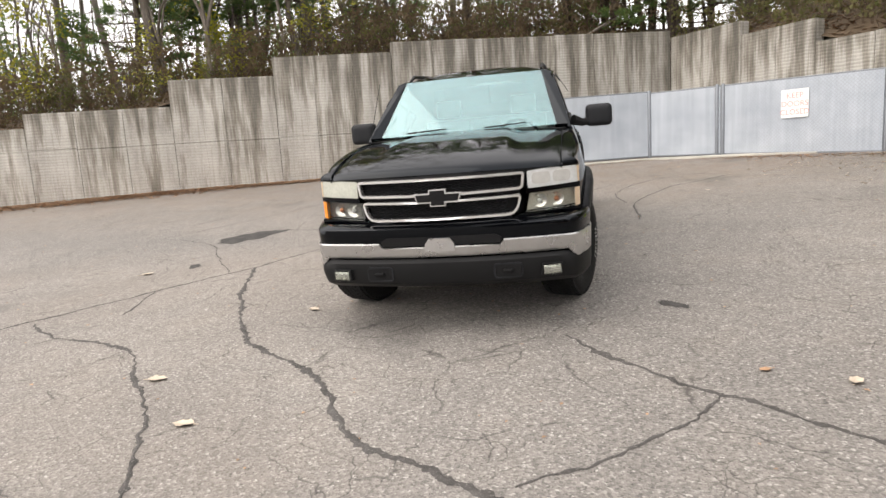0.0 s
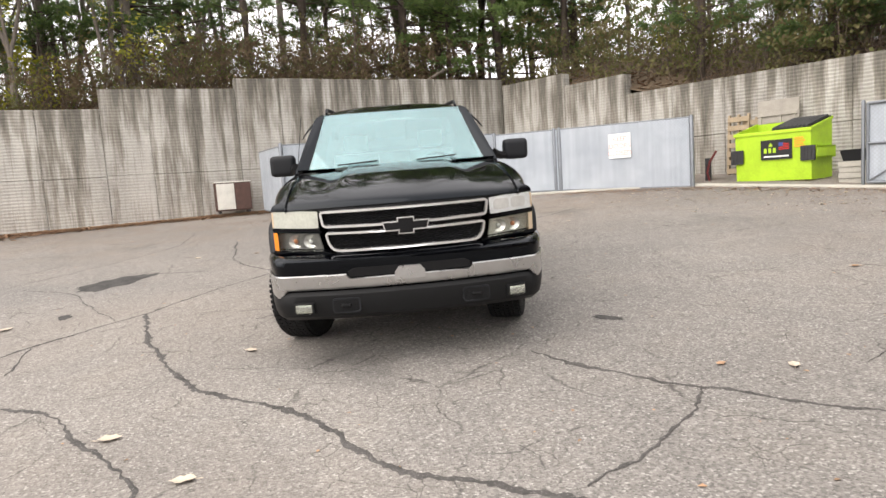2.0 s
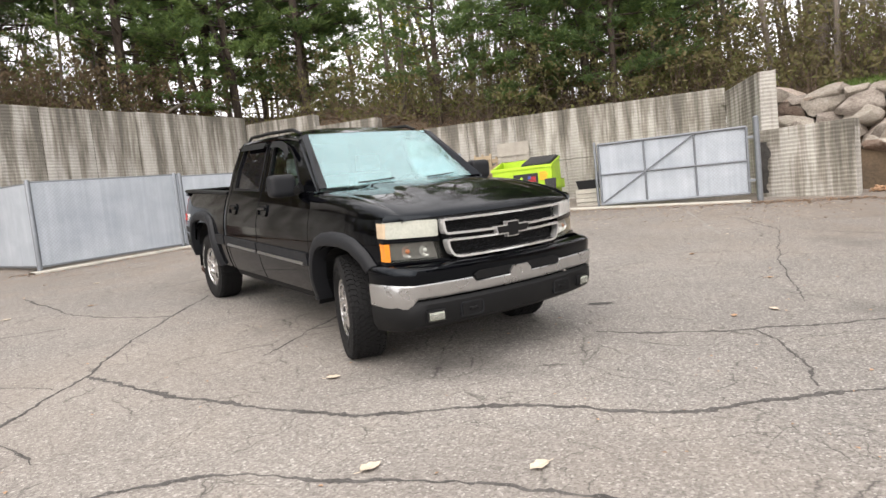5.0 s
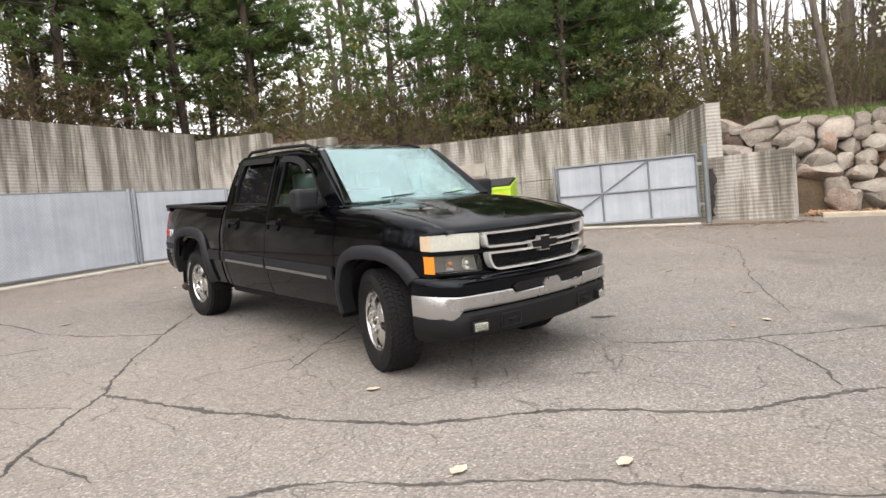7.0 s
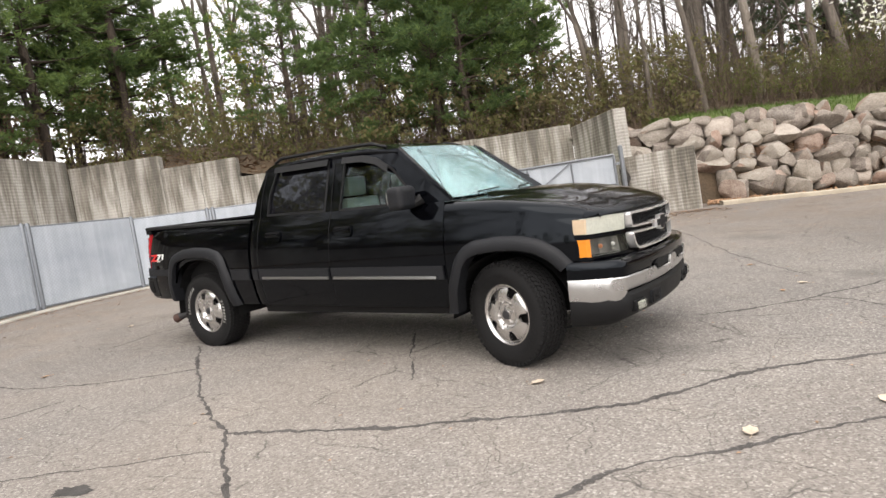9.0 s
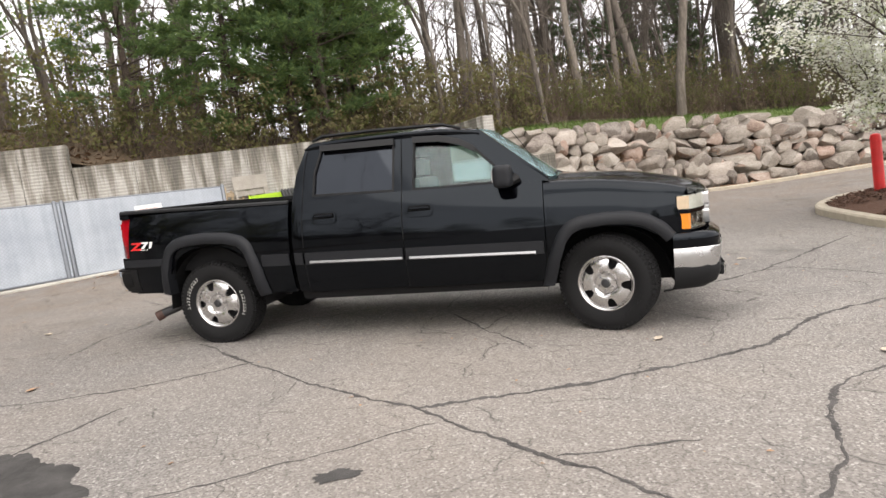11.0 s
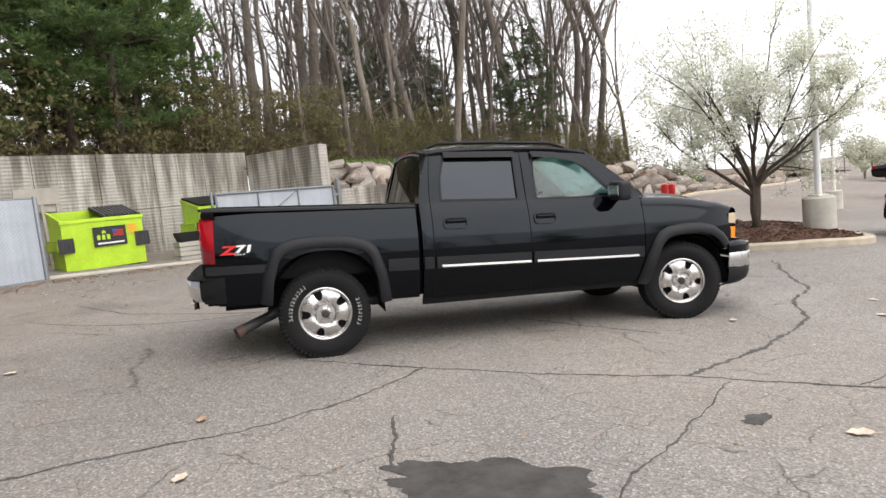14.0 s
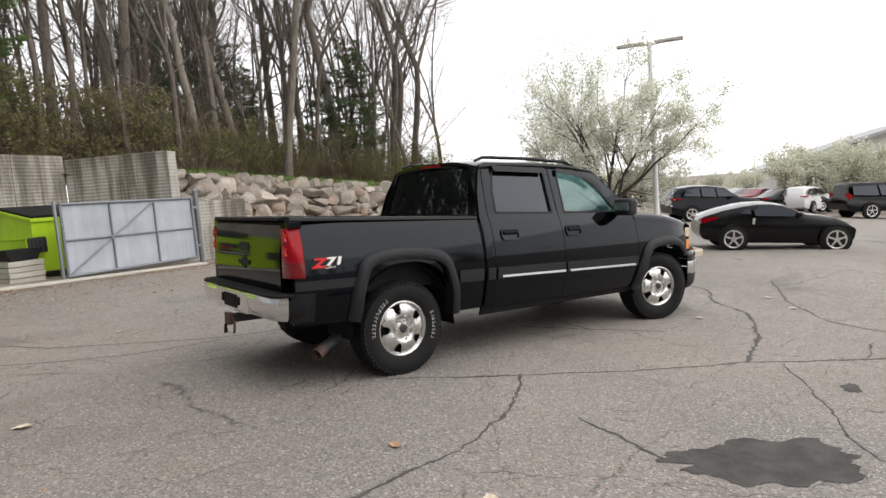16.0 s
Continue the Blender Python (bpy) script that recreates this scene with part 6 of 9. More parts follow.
for r, lift in enumerate(rows):
    x = -1.9 + rnd.uniform(0, 0.3) if r > 1 else 1.05 + rnd.uniform(0, 0.3)
    while x < 27:
        near = x < 13
        w = rnd.choice((rnd.uniform(0.30, 0.55), rnd.uniform(0.5, 1.05), rnd.uniform(0.5, 0.85))) * (1 if near else 1.4)
        y0 = rock_front(x + w * 0.5)
        base = ground_z(x, min(y0, 14)) + 0.05
        top = wall_top(x)
        z = base + lift * (0.92 if near else 1.1)
        if z + 0.12 < top:
            h = rnd.uniform(0.32, 0.54) * (1 if near else 1.2)
            ob = new("boulder", rnd.choice(ROCKS))
            ob.parent = rockwall
            ob.matrix_basis = pose(x + w * 0.5, y0 + 0.25 + lift * 0.50 + rnd.uniform(-0.12, 0.12), z + h * 0.36 + rnd.uniform(-0.05, 0.05), rnd.uniform(-14, 14), rnd.uniform(-14, 14), rnd.choice((0, 180)) + rnd.uniform(-25, 25)) @ Matrix.Diagonal((w * 1.30, rnd.uniform(0.75, 1.05), h * 1.32, 1))
        x += w * rnd.uniform(0.86, 0.98)
# fill of rubble and soil behind the faces
bm = bmesh.new()
pv = None
for x in lin2(-2.4, 28, 72):
    y0 = rock_front(x)
    g = ground_z(x, min(y0, 14))
    cur = [bm.verts.new((x, y0 + 0.28, g - 0.1)), bm.verts.new((x, y0 + 0.50, g + 0.5)), bm.verts.new((x, y0 + 1.45, wall_top(x) - 0.1))]
    if pv:
        bm.faces.new((pv[0], cur[0], cur[1], pv[1]))
        bm.faces.new((pv[1], cur[1], cur[2], pv[2]))
    pv = cur
tagged(part("rubble_fill", bm, M_SOIL), "brown soil and rubble between the boulders", "soil", kind="structure")
# litter of gravel and small stones at the foot
rnd = random.Random(4)
bm = bmesh.new()
for k in range(1500):
    x = 1.0 + 14 * rnd.random() ** 1.4
    y = rock_line(x) - rnd.random() ** 1.5 * 0.8 + 0.25
    s = rnd.uniform(0.012, 0.06)
    m = pose(x, y, ground_z(x, y) + s * 0.4 + 0.02, rnd.uniform(0, 90), rnd.uniform(0, 90), rnd.uniform(0, 90)) @ Matrix.Diagonal((s * 1.5, s, s * 0.7, 1))
    bmesh.ops.create_icosphere(bm, subdivisions=1, radius=1, matrix=m) if k % 4 == 0 else [bm.faces.new([bm.verts.new(m @ Vector(c)) for c in t]) for t in (((1, 0, 0), (-0.5, 0.8, 0.2), (0, 0, 0.9)), ((-0.5, 0.8, 0.2), (-0.5, -0.8, 0), (0, 0, 0.9)), ((-0.5, -0.8, 0), (1, 0, 0), (0, 0, 0.9)))]
tagged(part("gravel", bm, M_LEAFLITTER), "loose gravel and dead leaves at the foot of the boulders", "gravel", kind="stuff")

# ---- enclosure of slatted mesh panels ----
def fence_panel(a, b, z0a, z0b, high, name="chain_link_fence", gate=False, label="", sign=False, mesh_back=0.0):
    """A slatted chain-link panel on a tubular frame between two feet."""
    ln = math.dist(a, b)
    ang = math.degrees(math.atan2(b[1] - a[1], b[0] - a[0]))
    slope = (z0b - z0a) / ln
    th = empty(name, pose(a[0], a[1], z0a, 0, 0, ang), label, "gate" if gate else "fence", "mesh panels of the enclosure")
    sh = lambda x, z: z + slope * x
    bm = bmesh.new()
    n = 6
    for side in (-0.012, 0.012):
        rows = [[bm.verts.new((0.05 + (ln - 0.1) * i / n, side, sh(0.05 + (ln - 0.1) * i / n, 0.06 + (high - 0.1) * j))) for j in (0, 1)] for i in range(n + 1)]
        for p, q in zip(rows, rows[1:]):
            bm.faces.new((p[0], q[0], q[1], p[1]) if side < 0 else (p[0], p[1], q[1], q[0]))
    part("slatted_mesh", bm, M_SLAT, th, "pale grey slats in chain link")
    fr = 0.028 if gate else 0.022
    y = -0.03 if gate else 0.012
    for p, q in (((0.04, 0.04), (ln - 0.04, 0.04)), ((0.04, high - 0.03), (ln - 0.04, high - 0.03)), ((0.04, 0.04), (0.04, high - 0.03)), ((ln - 0.04, 0.04), (ln - 0.04, high - 0.03))):
        tube("frame_tube", [(p[0], y, sh(*p)), (q[0], y, sh(*q))], fr, M_GALV, th, 8)
    if gate:
        tube("frame_tube", [(0.04, y, sh(0.04, high * 0.5)), (ln - 0.04, y, sh(ln, high * 0.5))], 0.022, M_GALV, th, 8)
        for k in (1, 2):
            x = ln * k / 3
            tube("frame_tube", [(x, y, sh(x, 0.04)), (x, y, sh(x, high - 0.03))], 0.022, M_GALV, th, 8)
        tube("brace", [(0.06, y - 0.01, sh(0.06, 0.06)), (ln * 2 / 3, y - 0.01, sh(ln * 2 / 3, high - 0.05))], 0.016, M_GALV, th, 6)
        for z in (0.3, high - 0.25):
            box("hinge", ln - 0.06, ln + 0.08, y - 0.03, y + 0.03, sh(ln, z) - 0.03, sh(ln, z) + 0.03, M_GALV, th, 0.008)
    return th


def post(x, y, z0, high, r=0.045):
    ob = tube("fence_post", [(0, 0, -0.1), (0, 0, high), (0, 0, high + 0.03)], [r, r, r * 0.5], M_GALV, None, 10)
    ob.matrix_basis = pose(x, y, z0)
    return tagged(ob, "galvanised round steel fence post at the enclosure", "fence post", "posts of the enclosure")


PT = [(-7.76, -2.51), (-8.98, 0.47), (-9.40, 2.75), (-8.46, 4.22), (-6.32, 6.58)]
PZ = [0.66, 0.745, 0.775, 0.76, 0.70]
lab = "pale grey slatted chain-link panel with scuffed dents"
fence_panel((-10.55, -3.55), PT[0], 0.74, PZ[0], 1.64, label=lab)
for k in range(4):
    fence_panel(PT[k], PT[k + 1], PZ[k], PZ[k + 1], (1.665, 1.62, 1.58, 1.58)[k], label=lab)
for k in range(5):
    post(*PT[k], PZ[k] - 0.04, (1.70, 1.68, 1.63, 1.61, 1.61)[k])
    if k in (1, 3):
        d = Vector((PT[k][0] - PT[k - 1][0], PT[k][1] - PT[k - 1][1])).normalized() * 0.13
        post(PT[k][0] - d.x, PT[k][1] - d.y, PZ[k] - 0.04, (0, 1.68, 0, 1.61)[k])
gate = fence_panel((-3.36, 8.25), (-0.56, 9.64), 0.66, 0.63, 1.43, "swing_gate", True, "grey slatted swing gate with a diagonal brace")
post(-3.40, 8.23, 0.60, 1.50, 0.032)
post(-0.44, 9.72, 0.58, 1.62, 0.06)
# sign on the last panel
d = Vector((PT[4][0] - PT[3][0], PT[4][1] - PT[3][1])).normalized()
sa = math.degrees(math.atan2(d.y, d.x))
foot = Vector(PT[3]) + d * ((Vector((-7.49, 5.45)) - Vector(PT[3])).dot(d))
sg = box("notice_sign", -0.27, 0.27, -0.004, 0.004, -0.285, 0.285, M_WHITE, None, 0.0, m=pose(foot.x + d.y * 0.035, foot.y - d.x * 0.035, 1.775, 0, 0, sa))
tagged(sg, "white notice sign with faded red lettering on the mesh", "sign")
for k, word in enumerate(("KEEP", "DOORS", "CLOSED")):
    lettering(word, 0.155, M_REDINK, sg, pose(0, -0.0055, 0.155 - 0.165 * k, 90, 0, 0), "lettering", 0.001)
# concrete strip under the enclosure front
def strip(name, pts, w, h, mat, label, category, kind="structure", zf=None):
    bm = bmesh.new()
    rows = []
    for k, p in enumerate(pts):
        a, b = Vector(pts[max(k - 1, 0)]), Vector(pts[min(k + 1, len(pts) - 1)])
        t = (b - a).normalized()
        nrm = Vector((-t.y, t.x))
        row = []
        for o, z in ((-w, -0.1), (-w, h * 0.8), (-w * 0.7, h), (w * 0.7, h), (w, h * 0.8), (w, -0.1)):
            q = Vector(p) + nrm * o
            row.append(bm.verts.new((q.x, q.y, (zf or ground_z)(q.x, q.y) + z)))
        rows.append(row)
    for a, b in zip(rows, rows[1:]):
        for j in range(5):
            bm.faces.new((a[j], a[j + 1], b[j + 1], b[j]))
    bmesh.ops.recalc_face_normals(bm, faces=bm.faces[:])
    if sum(f.normal.z for f in bm.faces) < 0:
        bmesh.ops.reverse_faces(bm, faces=bm.faces[:])
    return tagged(part(name, bm, mat), label, category, kind=kind)


def along(pts, step=0.4):
    out = []
    for a, b in zip(pts, pts[1:]):
        n = max(1, int(math.dist(a, b) / step))
        out += [(a[0] + (b[0] - a[0]) * k / n, a[1] + (b[1] - a[1]) * k / n) for k in range(n)]
    return out + [pts[-1]]


strip("apron_edge", along([(-7.6, -2.65), (-8.83, 0.5), (-9.22, 2.7), (-8.32, 4.06), (-6.70, 6.60), (-3.30, 8.05), (-0.5, 9.45)]), 0.14, 0.035, M_CONC, "pale concrete edging strip under the enclosure", "edging")

# ---- dumpsters ----
def dumpster(closed=False):
    d = new("dumpster")
    L, D, H0, H1 = 1.82, 1.12, 1.10, 1.32
    bm = bmesh.new()
    # hollow body, open at the top, higher at the back
    o = [(0, 0), (L, 0), (L, D), (0, D)]
    i = [(0.03, 0.03), (L - 0.03, 0.03), (L - 0.03, D - 0.03), (0.03, D - 0.03)]
    zt = [H0, H0, H1, H1]
    ob_ = [bm.verts.new((x, y + (0.05 if y == 0 else 0), 0.08)) for x, y in o]
    ot = [bm.verts.new((x, y, z)) for (x, y), z in zip(o, zt)]
    it = [bm.verts.new((x, y, z)) for (x, y), z in zip(i, zt)]
    ib = [bm.verts.new((x, y + 0.05, 0.12)) for x, y in i]
    for k in range(4):
        j = (k + 1) % 4
        bm.faces.new((ob_[k], ob_[j], ot[j], ot[k]))
        bm.faces.new((ot[k], ot[j], it[j], it[k]))
        bm.faces.new((it[k], it[j], ib[j], ib[k]))
    bm.faces.new(ob_[::-1])
    bm.faces.new(ib)
    bmesh.ops.recalc_face_normals(bm, faces=bm.faces[:])
    body = part("body", bm, M_LIME, d, "lime green painted steel body")
    bm = bmesh.new()
    for x0, x1, y0, y1, z in ((-0.03, L + 0.03, -0.03, 0.03, H0),):
        bm_box(bm, x0, x1, y0, y1, z - 0.05, z + 0.02, 0.008)
    for x in (0.0, L):
        a = bm_box(bm, x - 0.025, x + 0.025, 0, D, -0.04, 0.02, 0.006)
        for v in a:
            v.co.z += H0 + (H1 - H0) * v.co.y / D
    part("rim", bm, M_LIME, body)
    for x in (-0.10, L - 0.26 + 0.16):
        bm = bmesh.new()
        xa, xb = (-0.13, 0.0) if x < 0.5 else (L, L + 0.13)
        bm_box(bm, xa, xb, 0.02, 1.0, 0.50, 0.54, 0.004)
        bm_box(bm, xa, xb, 0.02, 1.0, 0.70, 0.74, 0.004)
        bm_box(bm, xa if x < 0.5 else xb - 0.03, (xa + 0.03) if x < 0.5 else xb, 0.02, 1.0, 0.50, 0.74, 0.004)
        part("fork_pocket", bm, M_LIME, d)
        bm = bmesh.new()
        xa, xb = (-0.11, 0.22) if x < 0.5 else (L - 0.22, L + 0.11)
        bm_box(bm, xa, xb, -0.035, 0.0, 0.46, 0.76, 0.01)
        for k in range(4):
            bm_box(bm, xa + 0.05 + k * 0.08, xa + 0.09 + k * 0.08, -0.05, -0.03, 0.49, 0.73, 0.004)
        part("bumper_plate", bm, M_DARKSTEEL, d, "worn dark steel face plate")
    # ribbed lid over one half, the other half open
    bm = bmesh.new()
    ang = math.atan2(H1 - H0, D)
    if closed:
        box("lid", 0.01, L * 0.5 - 0.01, 0, D, 0.015, 0.07, M_PLASTIC, d, 0.01, "black plastic lid", Matrix.Translation((0, 0, H0)) @ Matrix.Rotation(ang, 4, "X"))
    bm_box(bm, L * 0.5 + 0.01, L - 0.01, 0, D, 0.015, 0.04, 0.005)
    lid = part("lid", bm, M_PLASTIC, d, "black ribbed plastic lid", m=Matrix.Translation((0, 0, H0)) @ Matrix.Rotation(ang, 4, "X"))
    for k in range(9):
        x = L * 0.5 + 0.03 + k * (L * 0.5 - 0.06) / 9
        box("lid_rib", x, x + (L * 0.5 - 0.06) / 9 - 0.035, 0, D, 0.036, 0.075, M_LID, lid, 0.01)
    bm = bmesh.new()
    bm_box(bm, 0.05, L - 0.05, 0.10, D - 0.05, 0.12, 0.75)
    part("rubbish", bm, M_DARKSTEEL, d)
    # plaque with plain shapes
    pl = box("plaque", L * 0.36, L * 0.36 + 0.75, -0.012, -0.002, 0.52, 0.93, M_BLACKPANEL, d, 0.003, "black plaque with green and white marks")
    bm = bmesh.new()
    for k in range(3):
        bm_box(bm, L * 0.36 + 0.08 + k * 0.11, L * 0.36 + 0.15 + k * 0.11, -0.016, -0.011, 0.66, 0.76)
    for k in range(3):
        bm_box(bm, L * 0.36 + 0.20 + k * 0.03, L * 0.36 + 0.225 + k * 0.03, -0.016, -0.011, 0.79, 0.86 - 0.02 * abs(k - 1))
    part("plaque_mark", bm, M_LIME, pl)
    bm = bmesh.new()
    for k in range(4):
        bm_box(bm, L * 0.36 + 0.44, L * 0.36 + 0.68, -0.016, -0.011, 0.72 + k * 0.035, 0.737 + k * 0.035)
    part("plaque_stripes", bm, M_REDPAINT, pl)
    box("plaque_field", L * 0.36 + 0.44, L * 0.36 + 0.54, -0.018, -0.012, 0.79, 0.865, M_BLUEINK, pl)
    box("plaque_line", L * 0.36 + 0.08, L * 0.36 + 0.68, -0.016, -0.011, 0.57, 0.60, M_WHITE, pl)
    st = bmesh.new()
    for k in range(4):
        bm_box(st, L * 0.80, L * 0.80 + 0.24 - 0.04 * (k % 2), -0.012, -0.002, 0.74 + k * 0.055, 0.78 + k * 0.055)
    part("warning_sticker", st, M_ORANGE, d)
    bm = bmesh.new()
    for x in (0.15, L - 0.2):
        for y in (0.15, D - 0.2):
            bm_box(bm, x, x + 0.08, y, y + 0.08, 0.0, 0.10)
    part("skids", bm, M_DARKSTEEL, d)
    # added near-black sheet that stands for the shade inside the bin
    box("refuse", 0.06, L - 0.06, 0.06, D - 0.06, 0.88, 0.93, M_UNDER, d, 0.01, "dark sheet for the shade inside")
    return d


dump = dumpster()
dump.matrix_basis = pose(-6.24, 7.53, 0.685, 0, 0, 30) @ Matrix.Diagonal((0.86, 0.82, 1, 1))
tagged(dump, "lime green steel dumpster with a half-open black lid", "dumpster", "dumpsters by the wall")
d2 = dumpster(True)
d2.matrix_basis = pose(-3.75, 8.85, 0.72, 0, 0, 26)
tagged(d2, "lime green steel dumpster with black lids behind the swing gate", "dumpster", "dumpsters by the wall")

# pallets, board, block with a black tub, plough blade
def pallet():
    p = new("pallet")
    for k in range(8):
        box("deck_board", -0.5, 0.5, -0.06, -0.04, 0.02 + k * 0.17, 0.12 + k * 0.17, M_PALEWOOD, p, 0.004)
    for x in (-0.5, -0.05, 0.41):
        box("stringer", x, x + 0.09, -0.04, 0.05, 0.0, 1.36, M_PALEWOOD, p, 0.004)
    return p


pal = pallet()
pal.matrix_basis = pose(-7.66, 8.40, 0.70, -5, 0, 37) @ Matrix.Diagonal((0.50, 1, 1.22, 1))
tagged(pal, "weathered wooden pallet leaning on the concrete wall", "pallet", "pallets behind the dumpster")
back = copy_thing(pal, pose(-7.42, 8.72, 0.70, -4, 0, 37))
back.scale = (0.62, 1, 1.14)
bd = empty("plywood_board", pose(-6.98, 8.98, 0.70, -3, 0, 36.8), "grey plywood board with legs leaning on the wall", "board")
box("panel", -0.45, 0.45, -0.02, 0.0, 1.36, 1.89, M_GREYWOOD, bd, 0.004)
for x in (-0.42, 0.02, 0.33):
    box("leg", x, x + 0.06, -0.05, 0.02, 0.0, 1.60, M_GREYWOOD, bd, 0.004)
box("rail", -0.45, 0.42, -0.06, -0.022, 1.52, 1.60, M_GREYWOOD, bd, 0.004)
blk = empty("concrete_block", pose(-4.22, 8.40, 0.66, 0, 0, 22), "pale stack of ribbed concrete blocks beside the dumpster", "concrete block")
for k in range(4):
    box("block", -0.0, 0.62, -0.02 * (k % 2), 0.5, 0.005 + k * 0.105, 0.10 + k * 0.105, M_CONC, blk, 0.01)
bm = bmesh.new()
ext(bm, [(-0.10, 0), (0.60, 0), (0.72, 0.17), (0.74, 0.21), (-0.20, 0.21), (-0.19, 0.17)], "y", 0.0, 0.46)
tub = tagged(part("plastic_tub", bm, M_PLASTIC, m=pose(-4.10, 8.47, 1.085, 0, 0, 22) @ Matrix.Diagonal((0.66, 0.9, 1, 1))), "black plastic tub lying on the concrete blocks", "tub")
plow = empty("plough_blade", pose(-6.95, 7.40, 0.66, 0, 0, 60), "dark red snow plough blade behind the post", "plough blade")
bm = bmesh.new()
pr = [(0.0, 0.0), (-0.10, 0.12), (-0.15, 0.35), (-0.10, 0.60), (0.05, 0.85), (0.08, 0.83), (-0.06, 0.58), (-0.11, 0.35), (-0.06, 0.13), (0.04, 0.0)]
ext(bm, pr, "y", 0.0, 0.45)
part("blade", bm, M_DULLRED, plow)
box("cutting_edge", -0.02, 0.05, 0, 0.45, 0.0, 0.10, M_DARKSTEEL, plow)
for y in (0.1, 0.3):
    box("rib", -0.18, -0.05, y, y + 0.04, 0.08, 0.68, M_DARKSTEEL, plow, 0.004)
# old metal cabinet by the west wall
cab = empty("metal_cabinet", pose(-10.24, -4.73, 0.79, 0, 0, 109), "rusty metal cabinet with one white and one brown door", "cabinet")
W = 0.92
bm = bmesh.new()
bm_box(bm, 0, W, 0, 0.55, 0.04, 0.80, 0.015)
part("body", bm, M_RUST, cab)
box("top", -0.02, W + 0.02, -0.02, 0.57, 0.80, 0.83, M_OFFWHITE, cab, 0.01)
box("door", 0.03, W * 0.53, -0.022, -0.002, 0.08, 0.77, M_OFFWHITE, cab, 0.006, "stained white door")
box("door", W * 0.56, W - 0.03, -0.022, -0.002, 0.08, 0.77, M_RUST, cab, 0.006, "dull brown door")
for x in (0.05, W - 0.12):
    box("foot", x, x + 0.07, 0.03, 0.5, -0.02, 0.05, M_DARKSTEEL, cab)

# ---- island with kerb, mulch, bollards and lamp ----
ISL = rounded([(5.55, 5.9), (5.75, 3.3), (6.75, 2.35), (8.15, 2.05), (9.6, 4.9), (8.3, 7.3), (6.35, 7.1)], 0.8, 6)
kb = ISL + [ISL[0], ISL[1]]
strip("island_kerb", along(kb, 0.3), 0.10, 0.13, M_KERB, "tan concrete kerb round the planted island", "kerb")
bm = bmesh.new()
cx, cy = 7.4, 4.6
ctr = bm.verts.new((cx, cy, ground_z(cx, cy) + 0.30))
rings = []
for f, h in ((0.45, 0.27), (0.8, 0.19), (0.97, 0.10)):
    rings.append([bm.verts.new((cx + (x - cx) * f, cy + (y - cy) * f, ground_z(cx + (x - cx) * f, cy + (y - cy) * f) + h + 0.02 * noise.noise((x * 3, y * 3, f)))) for x, y in ISL])
for k in range(len(ISL)):
    j = (k + 1) % len(ISL)
    bm.faces.new((ctr, rings[0][k], rings[0][j]))
    for a, b in zip(rings, rings[1:]):
        bm.faces.new((a[k], b[k], b[j], a[j]))
bmesh.ops.recalc_face_normals(bm, faces=bm.faces[:])
tagged(part("mulch_bed", bm, M_MULCH, smooth=True), "reddish brown bark mulch inside the kerbed island", "mulch", kind="structure")
rnd = random.Random(5)
bm = bmesh.new()
for k in range(2600):
    a = rnd.random() * 2 * math.pi
    e = ISL[int(a / (2 * math.pi) * len(ISL)) % len(ISL)]
    f = math.sqrt(rnd.random()) * 0.95
    x, y = cx + (e[0] - cx) * f + rnd.uniform(-0.1, 0.1), cy + (e[1] - cy) * f + rnd.uniform(-0.1, 0.1)
    h = interp_tab(f, [(0, 0.30), (0.45, 0.27), (0.8, 0.19), (0.97, 0.10)])
    m = pose(x, y, ground_z(x, y) + h + 0.012, rnd.uniform(-30, 30), rnd.uniform(-30, 30), rnd.uniform(0, 180))
    lx, ly = rnd.uniform(0.02, 0.06), rnd.uniform(0.006, 0.016)
    v = [bm.verts.new(m @ Vector(c)) for c in ((-lx, -ly, 0), (lx, -ly, 0.004), (lx, ly, 0), (-lx, ly, 0.006), (0, 0, 0.014))]
    for i in range(4):
        bm.faces.new((v[i], v[(i + 1) % 4], v[4]))
tagged(part("mulch_chips", bm, M_MULCH), "loose bark chips scattered over the mulch", "mulch", kind="stuff")


def bollard():
    b = new("bollard")
    tube("pipe", [(0, 0, -0.1), (0, 0, 1.12), (0, 0, 1.17), (0, 0, 1.19)], [0.085, 0.085, 0.07, 0.03], M_REDPAINT, b, 18)
    tube("band", [(0, 0, 1.02), (0, 0, 1.06)], 0.088, M_REDPAINT, b, 18)
    return b


b0 = bollard()
b0.matrix_basis = pose(7.08, 6.42, 0.03)
tagged(b0, "bright red steel bollard pipe at the edge of the island", "bollard", "red bollards")
copy_thing(b0, pose(6.66, 6.10, 0.05))

lamp = empty("parking_lot_lamp", pose(8.05, 3.22, 0.10), "white steel parking lot lamp on a round concrete base", "street lamp")
bm = bmesh.new()
bm_tube(bm, [(0, 0, 0.0), (0, 0, 0.62), (0, 0, 0.66)], [0.29, 0.29, 0.25], 20)
part("base", bm, M_CONC, lamp, "stained concrete base", True)
part("pole", (lambda bm: (bm_tube(bm, [(0, 0, 0.62), (0, 0, 4.62)], [0.062, 0.05], 12), bm)[1])(bmesh.new()), M_POLE, lamp, smooth=True)
box("base_plate", -0.13, 0.13, -0.13, 0.13, 0.655, 0.69, M_OFFWHITE, lamp, 0.01)
